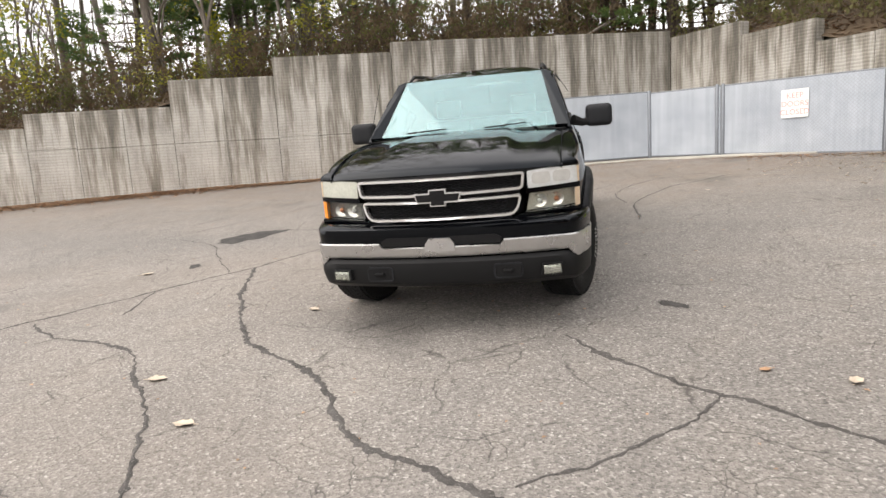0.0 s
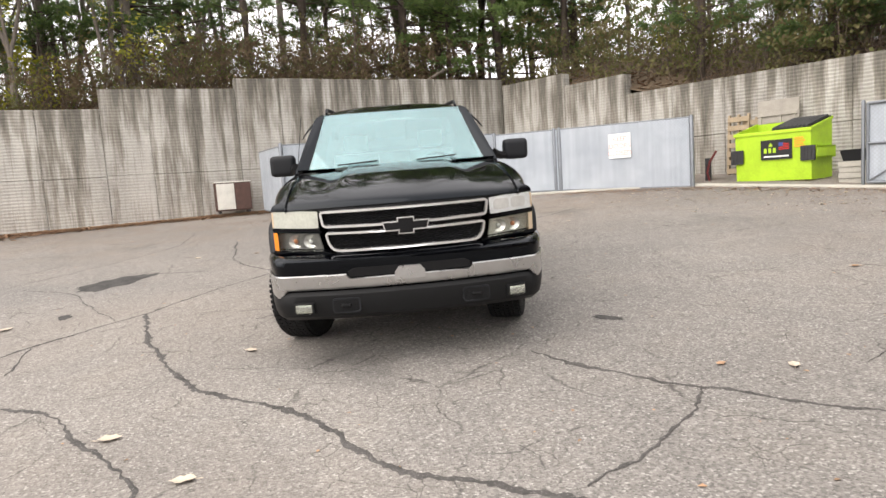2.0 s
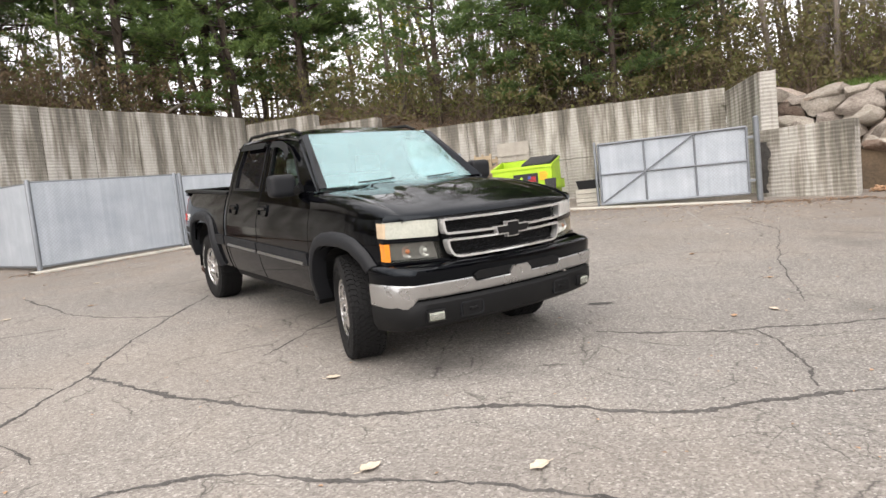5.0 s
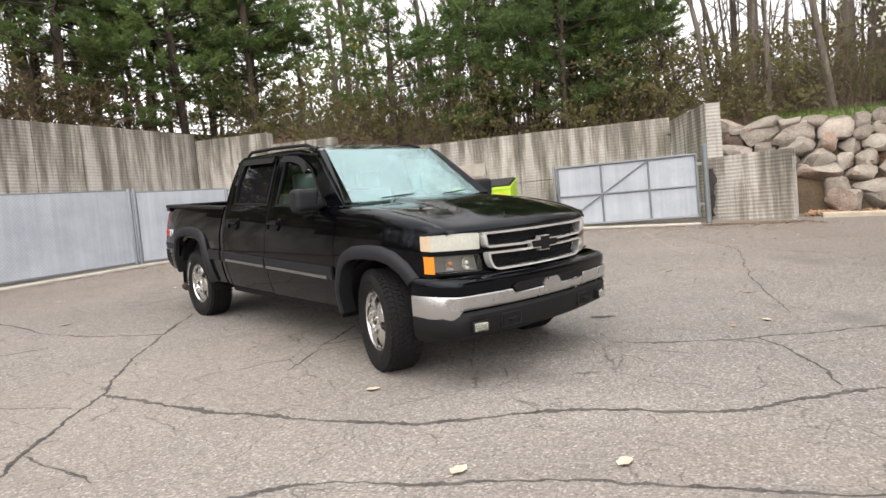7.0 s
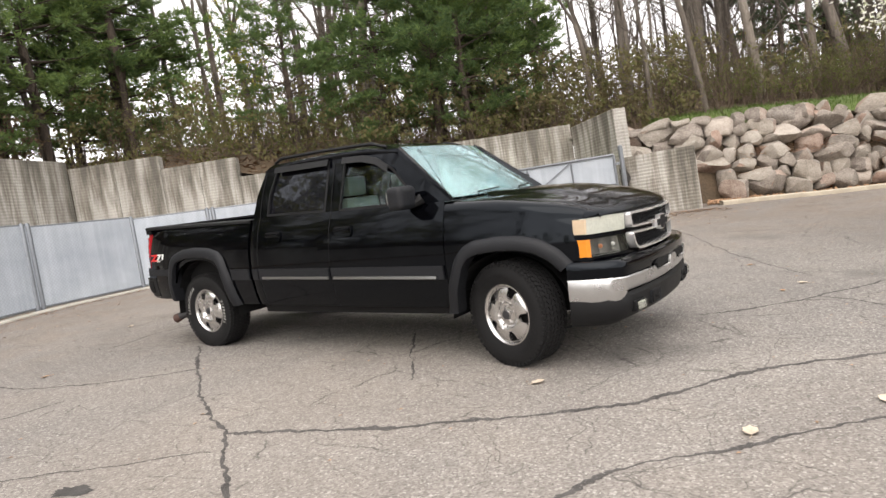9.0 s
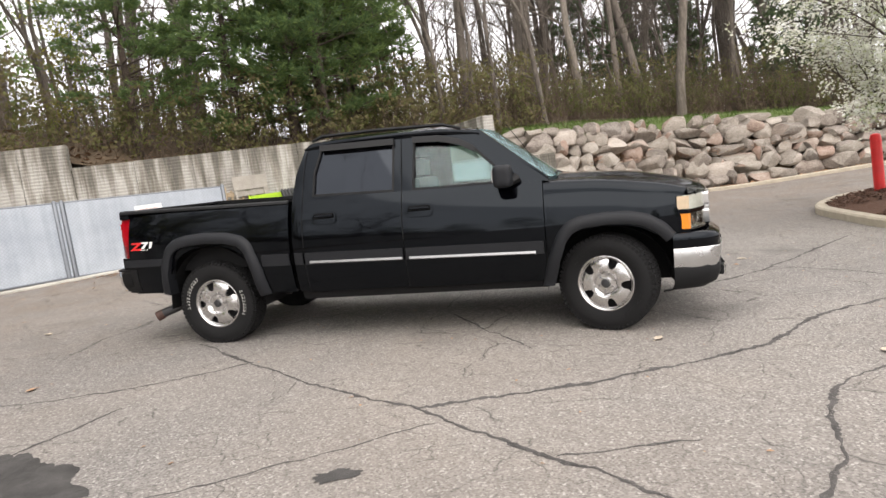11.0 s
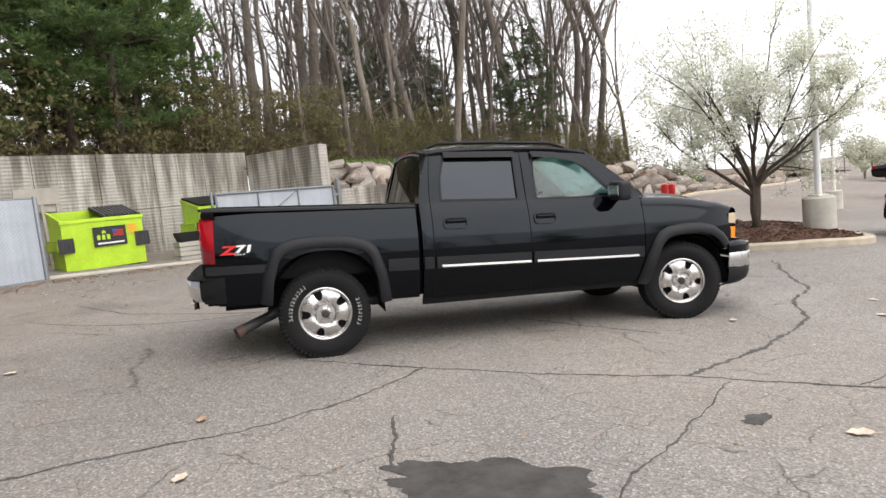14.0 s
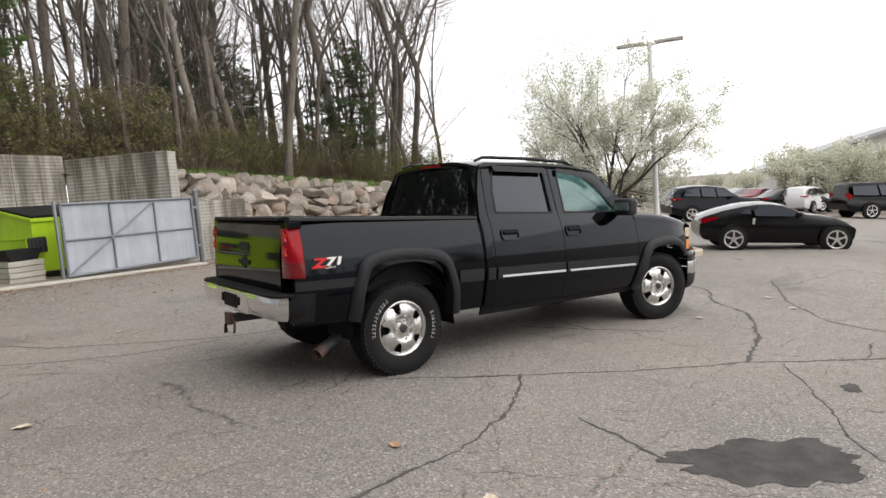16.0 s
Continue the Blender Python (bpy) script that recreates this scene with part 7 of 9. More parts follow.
for s in (-1, 1):
    tube("arm", [(0, 0, 4.56), (s * -0.13, s * 0.22, 4.60)], 0.025, M_CONC, lamp)
    box("lamp_head", -0.09, 0.09, 0.10 if s > 0 else -0.72, 0.72 if s > 0 else -0.10, 4.575, 4.645, M_CONC, lamp, 0.025, m=pose(0, 0, 0, 0, 0, 30))

# far side kerb along the foot of the boulders
strip("road_kerb", along([(1.35, 11.1), (2.4, 11.9), (4.7, 13.35), (8.5, 13.8), (13, 14.3), (17, 16.3), (19, 17.4), (26, 21.9), (30, 25.0)], 0.5), 0.09, 0.10, M_KERB, "tan concrete kerb below the boulder wall", "kerb")

# ---- trees ----
def mesh_of(name, verts, faces, mats, index=None):
    me = bpy.data.meshes.new(name)
    me.from_pydata(verts, [], faces)
    for m in mats:
        me.materials.append(m)
    if index is not None:
        me.polygons.foreach_set("material_index", index)
    me.polygons.foreach_set("use_smooth", [True] * len(me.polygons))
    return me


def limb(V, F, pts, radii, sides):
    base = len(V)
    for k, p in enumerate(pts):
        d = (pts[min(k + 1, len(pts) - 1)] - pts[max(k - 1, 0)])
        q = d.to_track_quat("Z", "Y")
        for a in range(sides):
            t = 2 * math.pi * a / sides
            V.append(p + q @ Vector((radii[k] * math.cos(t), radii[k] * math.sin(t), 0)))
    for k in range(len(pts) - 1):
        for a in range(sides):
            b = (a + 1) % sides
            F.append((base + k * sides + a, base + k * sides + b, base + (k + 1) * sides + b, base + (k + 1) * sides + a))


TWIGS = [2]


def grow(V, F, tips, rnd, p, d, length, r, level, depth, spread=0.6, up=0.25, kids=(3, 5), wob=0.14, taper=0.45):
    """One limb and, along its upper part, the limbs that spring from it."""
    n = 6 if level == 0 else (4 if level == 1 else (3 if level < depth else 2))
    pts, rad = [p], [r]
    dd = d.copy()
    for k in range(n):
        dd = (dd + Vector((rnd.gauss(0, wob), rnd.gauss(0, wob), rnd.gauss(0, wob * 0.5) + up * 0.12 * (level > 0)))).normalized()
        pts.append(pts[-1] + dd * (length / n))
        rad.append(r * (1 - (1 - taper) * (k + 1) / n) if level < depth else r * (1 - 0.8 * (k + 1) / n))
    if level < depth:
        limb(V, F, pts, rad, 8 if level == 0 else (5 if level == 1 else 3))
    else:
        # the last shoots are thin enough for a narrow blade
        o = dd.orthogonal().normalized()
        o.rotate(Matrix.Rotation(rnd.uniform(0, 3.14), 3, dd))
        k0 = len(V)
        for q, w in zip(pts, rad):
            V.extend((q - o * w, q + o * w))
        for k in range(len(pts) - 1):
            F.append((k0 + 2 * k, k0 + 2 * k + 1, k0 + 2 * k + 3, k0 + 2 * k + 2))
        for q in pts[1:]:
            for _ in range(TWIGS[0]):
                e = (dd + Vector((rnd.gauss(0, 0.6), rnd.gauss(0, 0.6), rnd.gauss(0.1, 0.5)))).normalized() * length * rnd.uniform(0.5, 1.1)
                o = e.orthogonal().normalized() * max(0.003, r * 0.35)
                k0 = len(V)
                V.extend((q - o, q + o, q + e))
                F.append((k0, k0 + 1, k0 + 2))
        tips.append((pts[-1], dd))
        tips.append((pts[len(pts) // 2], dd))
        return
    for k in range(rnd.randint(*kids)):
        f = rnd.uniform(0.35 if level else 0.42, 1.0)
        i = min(int(f * n), n - 1)
        q = pts[i].lerp(pts[i + 1], f * n - i)
        ang, roll = rnd.gauss(spread, 0.18), rnd.uniform(0, 2 * math.pi)
        side = dd.orthogonal().normalized()
        side.rotate(Matrix.Rotation(roll, 3, dd))
        nd = (dd * math.cos(ang) + side * math.sin(ang) + Vector((0, 0, up))).normalized()
        grow(V, F, tips, rnd, q, nd, length * rnd.uniform(0.38, 0.62), rad[i] * rnd.uniform(0.38, 0.6), level + 1, depth, spread, up, kids, wob, taper)
    grow(V, F, tips, rnd, pts[-1], dd, length * 0.55, rad[-1], level + 1, depth, spread, up, kids, wob, taper)


def bare_tree(seed, high, r, depth=3, kids=(4, 6), spread=0.62, up=0.3):
    """A crooked stem that forks into leaders, with thin boughs along it."""
    rnd = random.Random(seed)
    V, F, tips = [], [], []
    p, d = Vector((0, 0, -0.4)), Vector((rnd.gauss(0, 0.07), rnd.gauss(0, 0.07), 1)).normalized()
    ln = high * rnd.uniform(0.26, 0.46)
    pts, rad = [p], [r * 1.25]
    for k in range(6):
        d = (d + Vector((rnd.gauss(0, 0.06), rnd.gauss(0, 0.06), 0.03))).normalized()
        pts.append(pts[-1] + d * ln / 6)
        rad.append(r * (1.0 - 0.05 * k))
    limb(V, F, pts, rad, 8)
    for k in range(rnd.randint(2, 3)):
        a = rnd.uniform(0, 6.28)
        lean = rnd.uniform(0.10, 0.5)
        nd = (d + Vector((math.cos(a) * lean, math.sin(a) * lean, 0.1))).normalized()
        grow(V, F, tips, rnd, pts[-1], nd, high * rnd.uniform(0.38, 0.55), r * rnd.uniform(0.5, 0.75), 1, depth, spread, up, kids, 0.15, 0.35)
    for k in range(rnd.randint(4, 7)):
        i = rnd.randint(2, 5)
        a = rnd.uniform(0, 6.28)
        nd = Vector((math.cos(a), math.sin(a), rnd.uniform(0.1, 0.9))).normalized()
        grow(V, F, tips, rnd, pts[i], nd, high * rnd.uniform(0.08, 0.22), r * rnd.uniform(0.12, 0.3), 2, depth, spread, up, kids, 0.2, 0.4)
    return V, F, tips


def leaf_quads(V, F, rnd, c, size, n, flat=0.0):
    """A small clump of n leaves round c."""
    for _ in range(n):
        o = Vector((rnd.gauss(0, 1), rnd.gauss(0, 1), rnd.gauss(0, 1 - flat))) * size
        a = Vector((rnd.gauss(0, 1), rnd.gauss(0, 1), rnd.gauss(0, 1))).normalized()
        b = a.orthogonal().normalized()
        s = size * rnd.uniform(0.35, 0.6)
        k = len(V)
        p = c + o
        V += [p - a * s, p + b * s * 0.6, p + a * s, p - b * s * 0.6]
        F.append((k, k + 1, k + 2, k + 3))


def pine_mesh(seed, high, crown0=0.2, width=2.6, dense=1.0, flat=True, drop=0.0):
    """Pine: leaning limbs in whorls that carry fans of needle tufts, with gaps between."""
    rnd = random.Random(seed)
    V, F, N, G = [], [], [], []
    pts = [Vector((0.06 * high * 0.02 * rnd.gauss(0, 1) * k, 0.06 * high * 0.02 * rnd.gauss(0, 1) * k, -0.4 + (high + 0.4) * k / 8)) for k in range(9)]
    limb(V, F, pts, [0.016 * high * (1 - 0.92 * k / 8) for k in range(9)], 8)
    z = high * crown0
    while z < high * 0.985:
        f = (z / high - crown0) / (1 - crown0)
        ln0 = width * (1 - f) ** 0.6 * (0.6 + 0.4 * min(1, f * 5)) + 0.25
        for k in range(rnd.randint(4, 6) if flat else rnd.randint(5, 6)):
            a = rnd.uniform(0, 2 * math.pi)
            ln = ln0 * rnd.uniform(0.45, 1.15)
            d = Vector((math.cos(a), math.sin(a), rnd.uniform(-0.08, 0.28) - drop))
            p0 = Vector((0, 0, z)) + Vector((rnd.gauss(0, 0.05), rnd.gauss(0, 0.05), rnd.gauss(0, 0.12)))
            mid = p0 + d * ln * 0.55 - Vector((0, 0, drop * 0.2 * ln))
            end = p0 + d * ln + Vector((0, 0, 0.10 * ln))
            limb(V, F, [p0, mid, end], [0.02 + 0.009 * ln, 0.014, 0.004], 4)
            cross = Vector((-d.y, d.x, 0)).normalized()
            for j in range(int(ln * 4.5) + 3):
                # side shoots with needle tufts towards their ends
                t = rnd.uniform(0.3, 1.0)
                q = (p0.lerp(mid, t * 2) if t < 0.5 else mid.lerp(end, t * 2 - 1))
                e1 = (cross * rnd.choice((-1, 1)) * rnd.uniform(0.5, 1.0) + d * rnd.uniform(0.5, 1.0) + Vector((0, 0, rnd.uniform(-0.05, 0.3)))).normalized() * (0.28 * ln * (1.25 - 0.6 * t) + 0.12) * rnd.uniform(0.7, 1.2)
                o = Vector((0, 0, 0.006))
                k0 = len(V)
                V += [q - o, q + o, q + e1]
                F.append((k0, k0 + 1, k0 + 2))
                for i in range(max(2, int(e1.length * 6 * dense) + 1)):
                    c = q + e1 * rnd.uniform(0.35, 1.05) + Vector((rnd.gauss(0, 0.04), rnd.gauss(0, 0.04), rnd.gauss(0.02, 0.04)))
                    for _ in range(8 if flat else 6):
                        e = (e1.normalized() * 0.8 + Vector((rnd.gauss(0, 0.55), rnd.gauss(0, 0.55), rnd.gauss(0.15, 0.4)))).normalized()
                        s = rnd.uniform(0.15, 0.30)
                        wv = e.orthogonal().normalized()
                        wv.rotate(Matrix.Rotation(rnd.uniform(0, 6.28), 3, e))
                        wv = wv * s * 0.075
                        kk = len(N)
                        N += [c - wv * 0.6, c + e * s * 0.55 - wv, c + e * s, c + e * s * 0.55 + wv]
                        G.append((kk, kk + 1, kk + 2, kk + 3))
        z += high * (rnd.uniform(0.035, 0.07) if flat else rnd.uniform(0.045, 0.07))
    return V, F, N, G


def tree_thing(name, wood, leaves, bark_m, leaf_m, label, category):
    """A tree with its trunk and limbs as one part and its crown as another."""
    t = new(name)
    tagged(t, label, category)
    V, F = wood
    if not leaves and name != "shrub":
        # the stem first, then all that branches from it
        br = new("crown", mesh_of("crown", V[56:], [tuple(i - 56 for i in f) for f in F[48:]], [bark_m]))
        br.parent = t
        V, F = V[:56], F[:48]
    tr = new("trunk", mesh_of("trunk", V, F, [bark_m]))
    tr.parent = t
    if leaves and leaves[1]:
        cr = new("crown", mesh_of("crown", leaves[0], leaves[1], [leaf_m]))
        cr.parent = t
    return t


rnd = random.Random(21)
# prototypes
bare = []
for k, (h, r, kd) in enumerate(((14, 0.12, (5, 7)), (16, 0.16, (3, 5)), (10, 0.06, (5, 6)), (13, 0.09, (5, 7)), (17, 0.19, (3, 5)), (8, 0.045, (5, 6)), (15, 0.10, (5, 7)), (12, 0.075, (5, 7)))):
    V, F, tips = bare_tree(100 + k, h, r, 4 if k in (1, 4) else 3, kd, 0.66 + 0.08 * (k % 3), 0.16)
    bare.append(tree_thing("bare_tree", (V, F), None, M_BARK, None, "leafless grey-brown hardwood tree in the wood", "tree"))
pale = []
for k, (h, r) in enumerate(((16, 0.20), (15, 0.15))):
    V, F, tips = bare_tree(150 + k, h * 1.6, r, 3, (4, 6), 0.7, 0.12)
    pale.append(tree_thing("bare_tree", (V, F), None, M_BARK2, None, "leafless hardwood tree with pale grey bark", "tree"))
pines = []
for k, (h, c0, w, dn, dr) in enumerate(((11, 0.10, 2.9, 1.0, 0.0), (13, 0.24, 2.8, 0.9, 0.0), (8.5, 0.06, 2.4, 1.1, 0.05), (12, 0.16, 3.3, 0.9, 0.0))):
    V, F, N, G = pine_mesh(200 + k, h, c0, w, dn, True, dr)
    pines.append(tree_thing("pine_tree", (V, F), (N, G), M_PINEBARK, M_NEEDLE, "green white pine with open layered limbs", "tree"))
spruces = []
for k, (h, w) in enumerate(((5.5, 1.3), (7, 1.6))):
    V, F, N, G = pine_mesh(260 + k, h, 0.03, w, 1.2, False, 0.25)
    spruces.append(tree_thing("spruce_tree", (V, F), (N, G), M_PINEBARK, M_SPRUCE, "dark green young spruce in the wood", "tree"))
yellows = []
for k, (h, r) in enumerate(((6.5, 0.09), (5.0, 0.07))):
    V, F, tips = bare_tree(300 + k, h, r, 3, (4, 6), 0.7, 0.2)
    LV, LF = [], []
    for p, d in tips:
        leaf_quads(LV, LF, rnd, p, 0.13, 7)
    yellows.append(tree_thing("budding_tree", (V, F), (LV, LF), M_BARK, M_YELLOW, "young tree with fresh yellow-green leaves", "tree"))
shrubs = []
for k in range(3):
    V, F, LV, LF = [], [], [], []
    for _ in range(9):
        a, ln = rnd.uniform(0, 6.28), rnd.uniform(0.7, 1.8)
        tips = []
        grow(V, F, tips, rnd, Vector((0.25 * math.cos(a), 0.25 * math.sin(a), -0.1)), Vector((0.45 * math.cos(a), 0.45 * math.sin(a), 1)).normalized(), ln, 0.014, 1, 2, 0.5, 0.2, (2, 4), 0.2)
        for p, d in tips:
            if k < 2:
                leaf_quads(LV, LF, rnd, p, 0.075, 9 if k else 4)
    shrubs.append(tree_thing("shrub", (V, F), (LV, LF) if k < 2 else None, M_TWIG, M_SHRUB, ("brown twiggy shrub with a few small leaves", "shrub in fresh green leaf below the trees")[k] if k < 2 else "leafless brown brush on the bank", "shrub"))


PLANTED = set()


def plant(protos, x, y, scale=1.0, turn=None, z=None, group=""):
    """Plants a copy, or the prototype itself the first time."""
    k = rnd.randrange(len(protos))
    t = protos[k]
    m = pose(x, y, (bank_z(x, y) if z is None else z) - 0.05, rnd.gauss(0, 1.5), rnd.gauss(0, 1.5), rnd.uniform(0, 360) if turn is None else turn)
    if t.name not in PLANTED:
        PLANTED.add(t.name)
        t.matrix_basis = m @ Matrix.Diagonal((scale, scale, scale, 1))
        if group:
            t["group"] = group
        return t
    c = copy_thing(t, m)
    c.scale = (scale,) * 3
    if group:
        c["group"] = group
    return c


def behind_a(y, d):
    x0, y0 = wall_a(y)
    return x0 - 0.944 * d, y0 - 0.330 * d


def behind_b(x, d):
    x0, y0 = wall_b(x)
    return x0 - 0.599 * d, y0 + 0.801 * d


def behind_r(x, d):
    return x, rock_line(x) + 1.5 + d


# pines above the north wall, thinner towards the west wall
for x, d, s in ((-13.4, 2.2, 0.95), (-14.91, 0.98, 0.9), (-14.95, 2.76, 1.0), (-4.9, 1.5, 0.8), (-3.6, 3.4, 1.0), (-3.0, 7.0, 1.0), (-16.45, 1.92, 1.05), (-9.2, 1.3, 0.7), (-14.2, 4.2, 1.0), (-5.58, 2.37, 0.95), (-3.2, 5.0, 1.05), (-5.43, 3.61, 1.0), (-6.8, 2.3, 0.95), (-13.83, 3.46, 1.05), (-4.6, 3.2, 1.0)):
    plant(pines, *behind_b(x, d), s, group="pines above the wall")
for y, d, s in ((1.8, 3.0, 1.0), (-1.2, 5.0, 1.05), (3.0, 6.5, 1.1), (-5.0, 8.0, 1.0), (-9.5, 7.5, 1.0), (2.8, 1.5, 0.75), (-3.4, 2.8, 0.8), (0.4, 8.0, 1.1), (-6.8, 4.5, 0.9), (-12.5, 5.5, 0.9), (3.6, 4.2, 1.0)):
    plant(pines, *behind_a(y, d), s, group="pines above the wall")
# bare trees all through the wood
for k in range(58):
    y = rnd.uniform(-26, 4)
    plant(bare, *behind_a(y, rnd.uniform(1.5, 20)), rnd.uniform(0.8, 1.25), group="bare trees of the wood")
for k in range(24):
    plant(bare, *behind_b(rnd.uniform(-14, -2), rnd.uniform(4, 22)), rnd.uniform(0.9, 1.25), group="bare trees of the wood")
for k in range(50):
    x = rnd.uniform(-2, 13.2)
    d = rnd.uniform(2.2, 24)
    plant(bare, *behind_r(x, d), rnd.uniform(0.75, 1.3), group="bare trees of the wood")
for k in range(24):
    # the corner between the north wall and the boulders
    plant(bare, rnd.uniform(-6.5, 1.5), rnd.uniform(13.6, 22), rnd.uniform(0.6, 1.1), group="bare trees of the wood")
for k in range(20):
    # the edge of the wood beyond the boulders
    plant(bare, *behind_r(rnd.uniform(6, 14.6), rnd.uniform(2.5, 12)), rnd.uniform(0.55, 1.05), group="bare trees of the wood")
for k in range(9):
    # tall slender trees at the end of the wood
    plant(bare, *behind_r(rnd.uniform(11.2, 15.2), rnd.uniform(2, 8)), rnd.uniform(0.85, 1.15), group="bare trees of the wood")
for x, d, s in ((5.2, 1.85, 1.0), (1.95, 3.2, 0.75)):
    plant(pale, *behind_r(x, d), s, group="bare trees of the wood")
for k in range(6):
    plant(spruces, *behind_r(rnd.uniform(1, 13), rnd.uniform(4, 13)), rnd.uniform(0.7, 1.15), group="young spruces")
for k in range(12):
    # the corner where the two walls meet
    plant(bare, rnd.uniform(-22, -15), rnd.uniform(3, 10), rnd.uniform(0.6, 1.1), group="bare trees of the wood")
for y, d, s in ((-9.6, 2.2, 1.35), (-10.9, 3.2, 1.1), (-6.8, 3.0, 1.3), (-14, 2.5, 1.0), (-17, 3.5, 1.1)):
    plant(yellows, *behind_a(y, d), s, group="budding trees")
for x, d, s in ((13.4, 2.6, 0.45), (14.3, 3.0, 0.32), (-10.5, 2.4, 0.7)):
    plant(yellows, *(behind_r(x, d) if x > 0 else behind_b(x, d)), s, group="budding trees")
for k in range(50):
    y = rnd.uniform(-24, 3.5)
    plant(shrubs, *behind_a(y, rnd.uniform(0.8, 9)), rnd.uniform(0.5, 1.0), group="brush on the bank")
for k in range(30):
    plant(shrubs, *behind_b(rnd.uniform(-14, -2.4), rnd.uniform(0.7, 8)), rnd.uniform(0.5, 1.0), group="brush on the bank")
for k in range(85):
    x = rnd.uniform(-0.8, 14.6)
    plant(shrubs, *behind_r(x, rnd.uniform(1.6, 8) + (0.6 if x < 8 else 0)), rnd.uniform(0.5, 1.1), group="brush on the bank")

for k in range(34):
    x = rnd.uniform(-1.0, 14)
    plant([shrubs[1]], *behind_r(x, rnd.uniform(1.5, 4.0)), rnd.uniform(0.4, 0.8), group="brush on the bank")
for k in range(16):
    plant([shrubs[1]], *behind_b(rnd.uniform(-14, -2.4), rnd.uniform(0.6, 2.5)), rnd.uniform(0.4, 0.8), group="brush on the bank")
for k in range(16):
    plant([shrubs[1]], *behind_a(rnd.uniform(-20, 3), rnd.uniform(0.6, 3.0)), rnd.uniform(0.4, 0.8), group="brush on the bank")
# turf above the boulders
bm = bmesh.new()
pv = None
for x in lin2(-0.6, 27, 60):
    cur = []
    for d in (1.12, 1.6, 2.2, 2.9):
        y = rock_line(x) + d + (0.25 * noise.noise((x * 0.9, 0, 0)) if d > 2.5 else 0)
        cur.append(bm.verts.new((x, y, bank_z(x, y) + {1.12: -0.05, 1.6: 0.10, 2.2: 0.20, 2.9: 0.0}[d])))
    if pv:
        for j in range(3):
            bm.faces.new((pv[j], cur[j], cur[j + 1], pv[j + 1]))
    pv = cur
bmesh.ops.recalc_face_normals(bm, faces=bm.faces[:])
if sum(f.normal.z for f in bm.faces) < 0:
    bmesh.ops.reverse_faces(bm, faces=bm.faces[:])
tagged(part("verge", bm, M_TURF, smooth=True), "strip of green turf along the top of the boulders", "turf", kind="structure")
# grass blades
bm_v, bm_f = [], []
for k in range(12000):
    x = -0.6 + 24 * rnd.random() ** 1.3
    y = rock_line(x) + rnd.uniform(1.15, 3.0)
    d = y - rock_line(x)
    z = bank_z(x, y) - 0.02 + interp_tab(d, [(1.12, -0.05), (1.6, 0.10), (2.2, 0.20), (2.9, 0.0)])
    a = rnd.uniform(0, 6.28)
    h, w = rnd.uniform(0.06, 0.17), 0.013
    k0 = len(bm_v)
    bm_v += [(x - w * math.cos(a), y - w * math.sin(a), z), (x + w * math.cos(a), y + w * math.sin(a), z), (x + rnd.gauss(0, 0.04), y + rnd.gauss(0, 0.04), z + h)]
    bm_f.append((k0, k0 + 1, k0 + 2))
tagged(new("grass", mesh_of("grass", bm_v, bm_f, [M_GRASS])), "short spring grass above the boulder wall", "grass", kind="stuff")
# fallen leaves along the foot of the walls and on the bank
bm_v, bm_f = [], []


def litter(x, y, z, s):
    a = rnd.uniform(0, 6.28)
    c, sn = math.cos(a), math.sin(a)
    k0 = len(bm_v)
    for u, v, h in ((-1, -0.1, 0.1), (0, -0.55, 0.3), (1, 0.1, 0.0), (0.1, 0.6, 0.35)):
        bm_v.append((x + (u * c - v * sn) * s, y + (u * sn + v * c) * s, z + 0.004 + h * s * 0.7))
    bm_f.append((k0, k0 + 1, k0 + 2, k0 + 3))


for k in range(12000):
    x, y = behind_a(rnd.uniform(-22, -3.6), -abs(rnd.gauss(0, 0.55)) - 0.03)
    litter(x, y, ground_z(x, y) + rnd.uniform(0, 0.05), rnd.uniform(0.03, 0.09))
for k in range(3600):
    f = rnd.random()
    a, b = rnd.choice(((PT[0], PT[1]), (PT[1], PT[2]), (PT[3], PT[4]), (PT[4], (-3.4, 8.2)), ((-3.4, 8.2), (-0.5, 9.6)), ((-0.5, 9.6), (1.2, 10.6))))
    w = 0.3 if k % 8 else 1.2
    x, y = a[0] + (b[0] - a[0]) * f + abs(rnd.gauss(0, w)), a[1] + (b[1] - a[1]) * f - abs(rnd.gauss(0, w)) - 0.1
    litter(x, y, ground_z(x, y), rnd.uniform(0.015, 0.04))
for k in range(1500):
    # leaves caught on the ledge of the boulder wall
    x = rnd.uniform(1.5, 13)
    y = rock_line(x) + rnd.gauss(0.62, 0.12)
    litter(x, y, ground_z(x, min(y, 14)) + 1.15 + 0.5 * (y - rock_line(x) - 0.62) + rnd.uniform(0, 0.08), rnd.uniform(0.03, 0.07))
for k in range(900):
    x, y = rnd.uniform(-9, 9), rnd.uniform(-8, 10)
    litter(x, y, ground_z(x, y), rnd.uniform(0.008, 0.022))
tagged(new("leaf_litter", mesh_of("leaf_litter", bm_v, bm_f, [M_LEAFLITTER])), "dry brown leaves gathered along the wall foot", "leaves", kind="stuff")
bm_v, bm_f = [], []
for k in range(420):
    # leaves blown over the asphalt before the enclosure
    f = rnd.random()
    d = 0.2 + abs(rnd.gauss(0, 1.5))
    x, y = -7.0 + 8.0 * f + 0.45 * d, 6.6 + 3.6 * f - 0.9 * d
    litter(x, y, ground_z(x, y), rnd.uniform(0.018, 0.042))
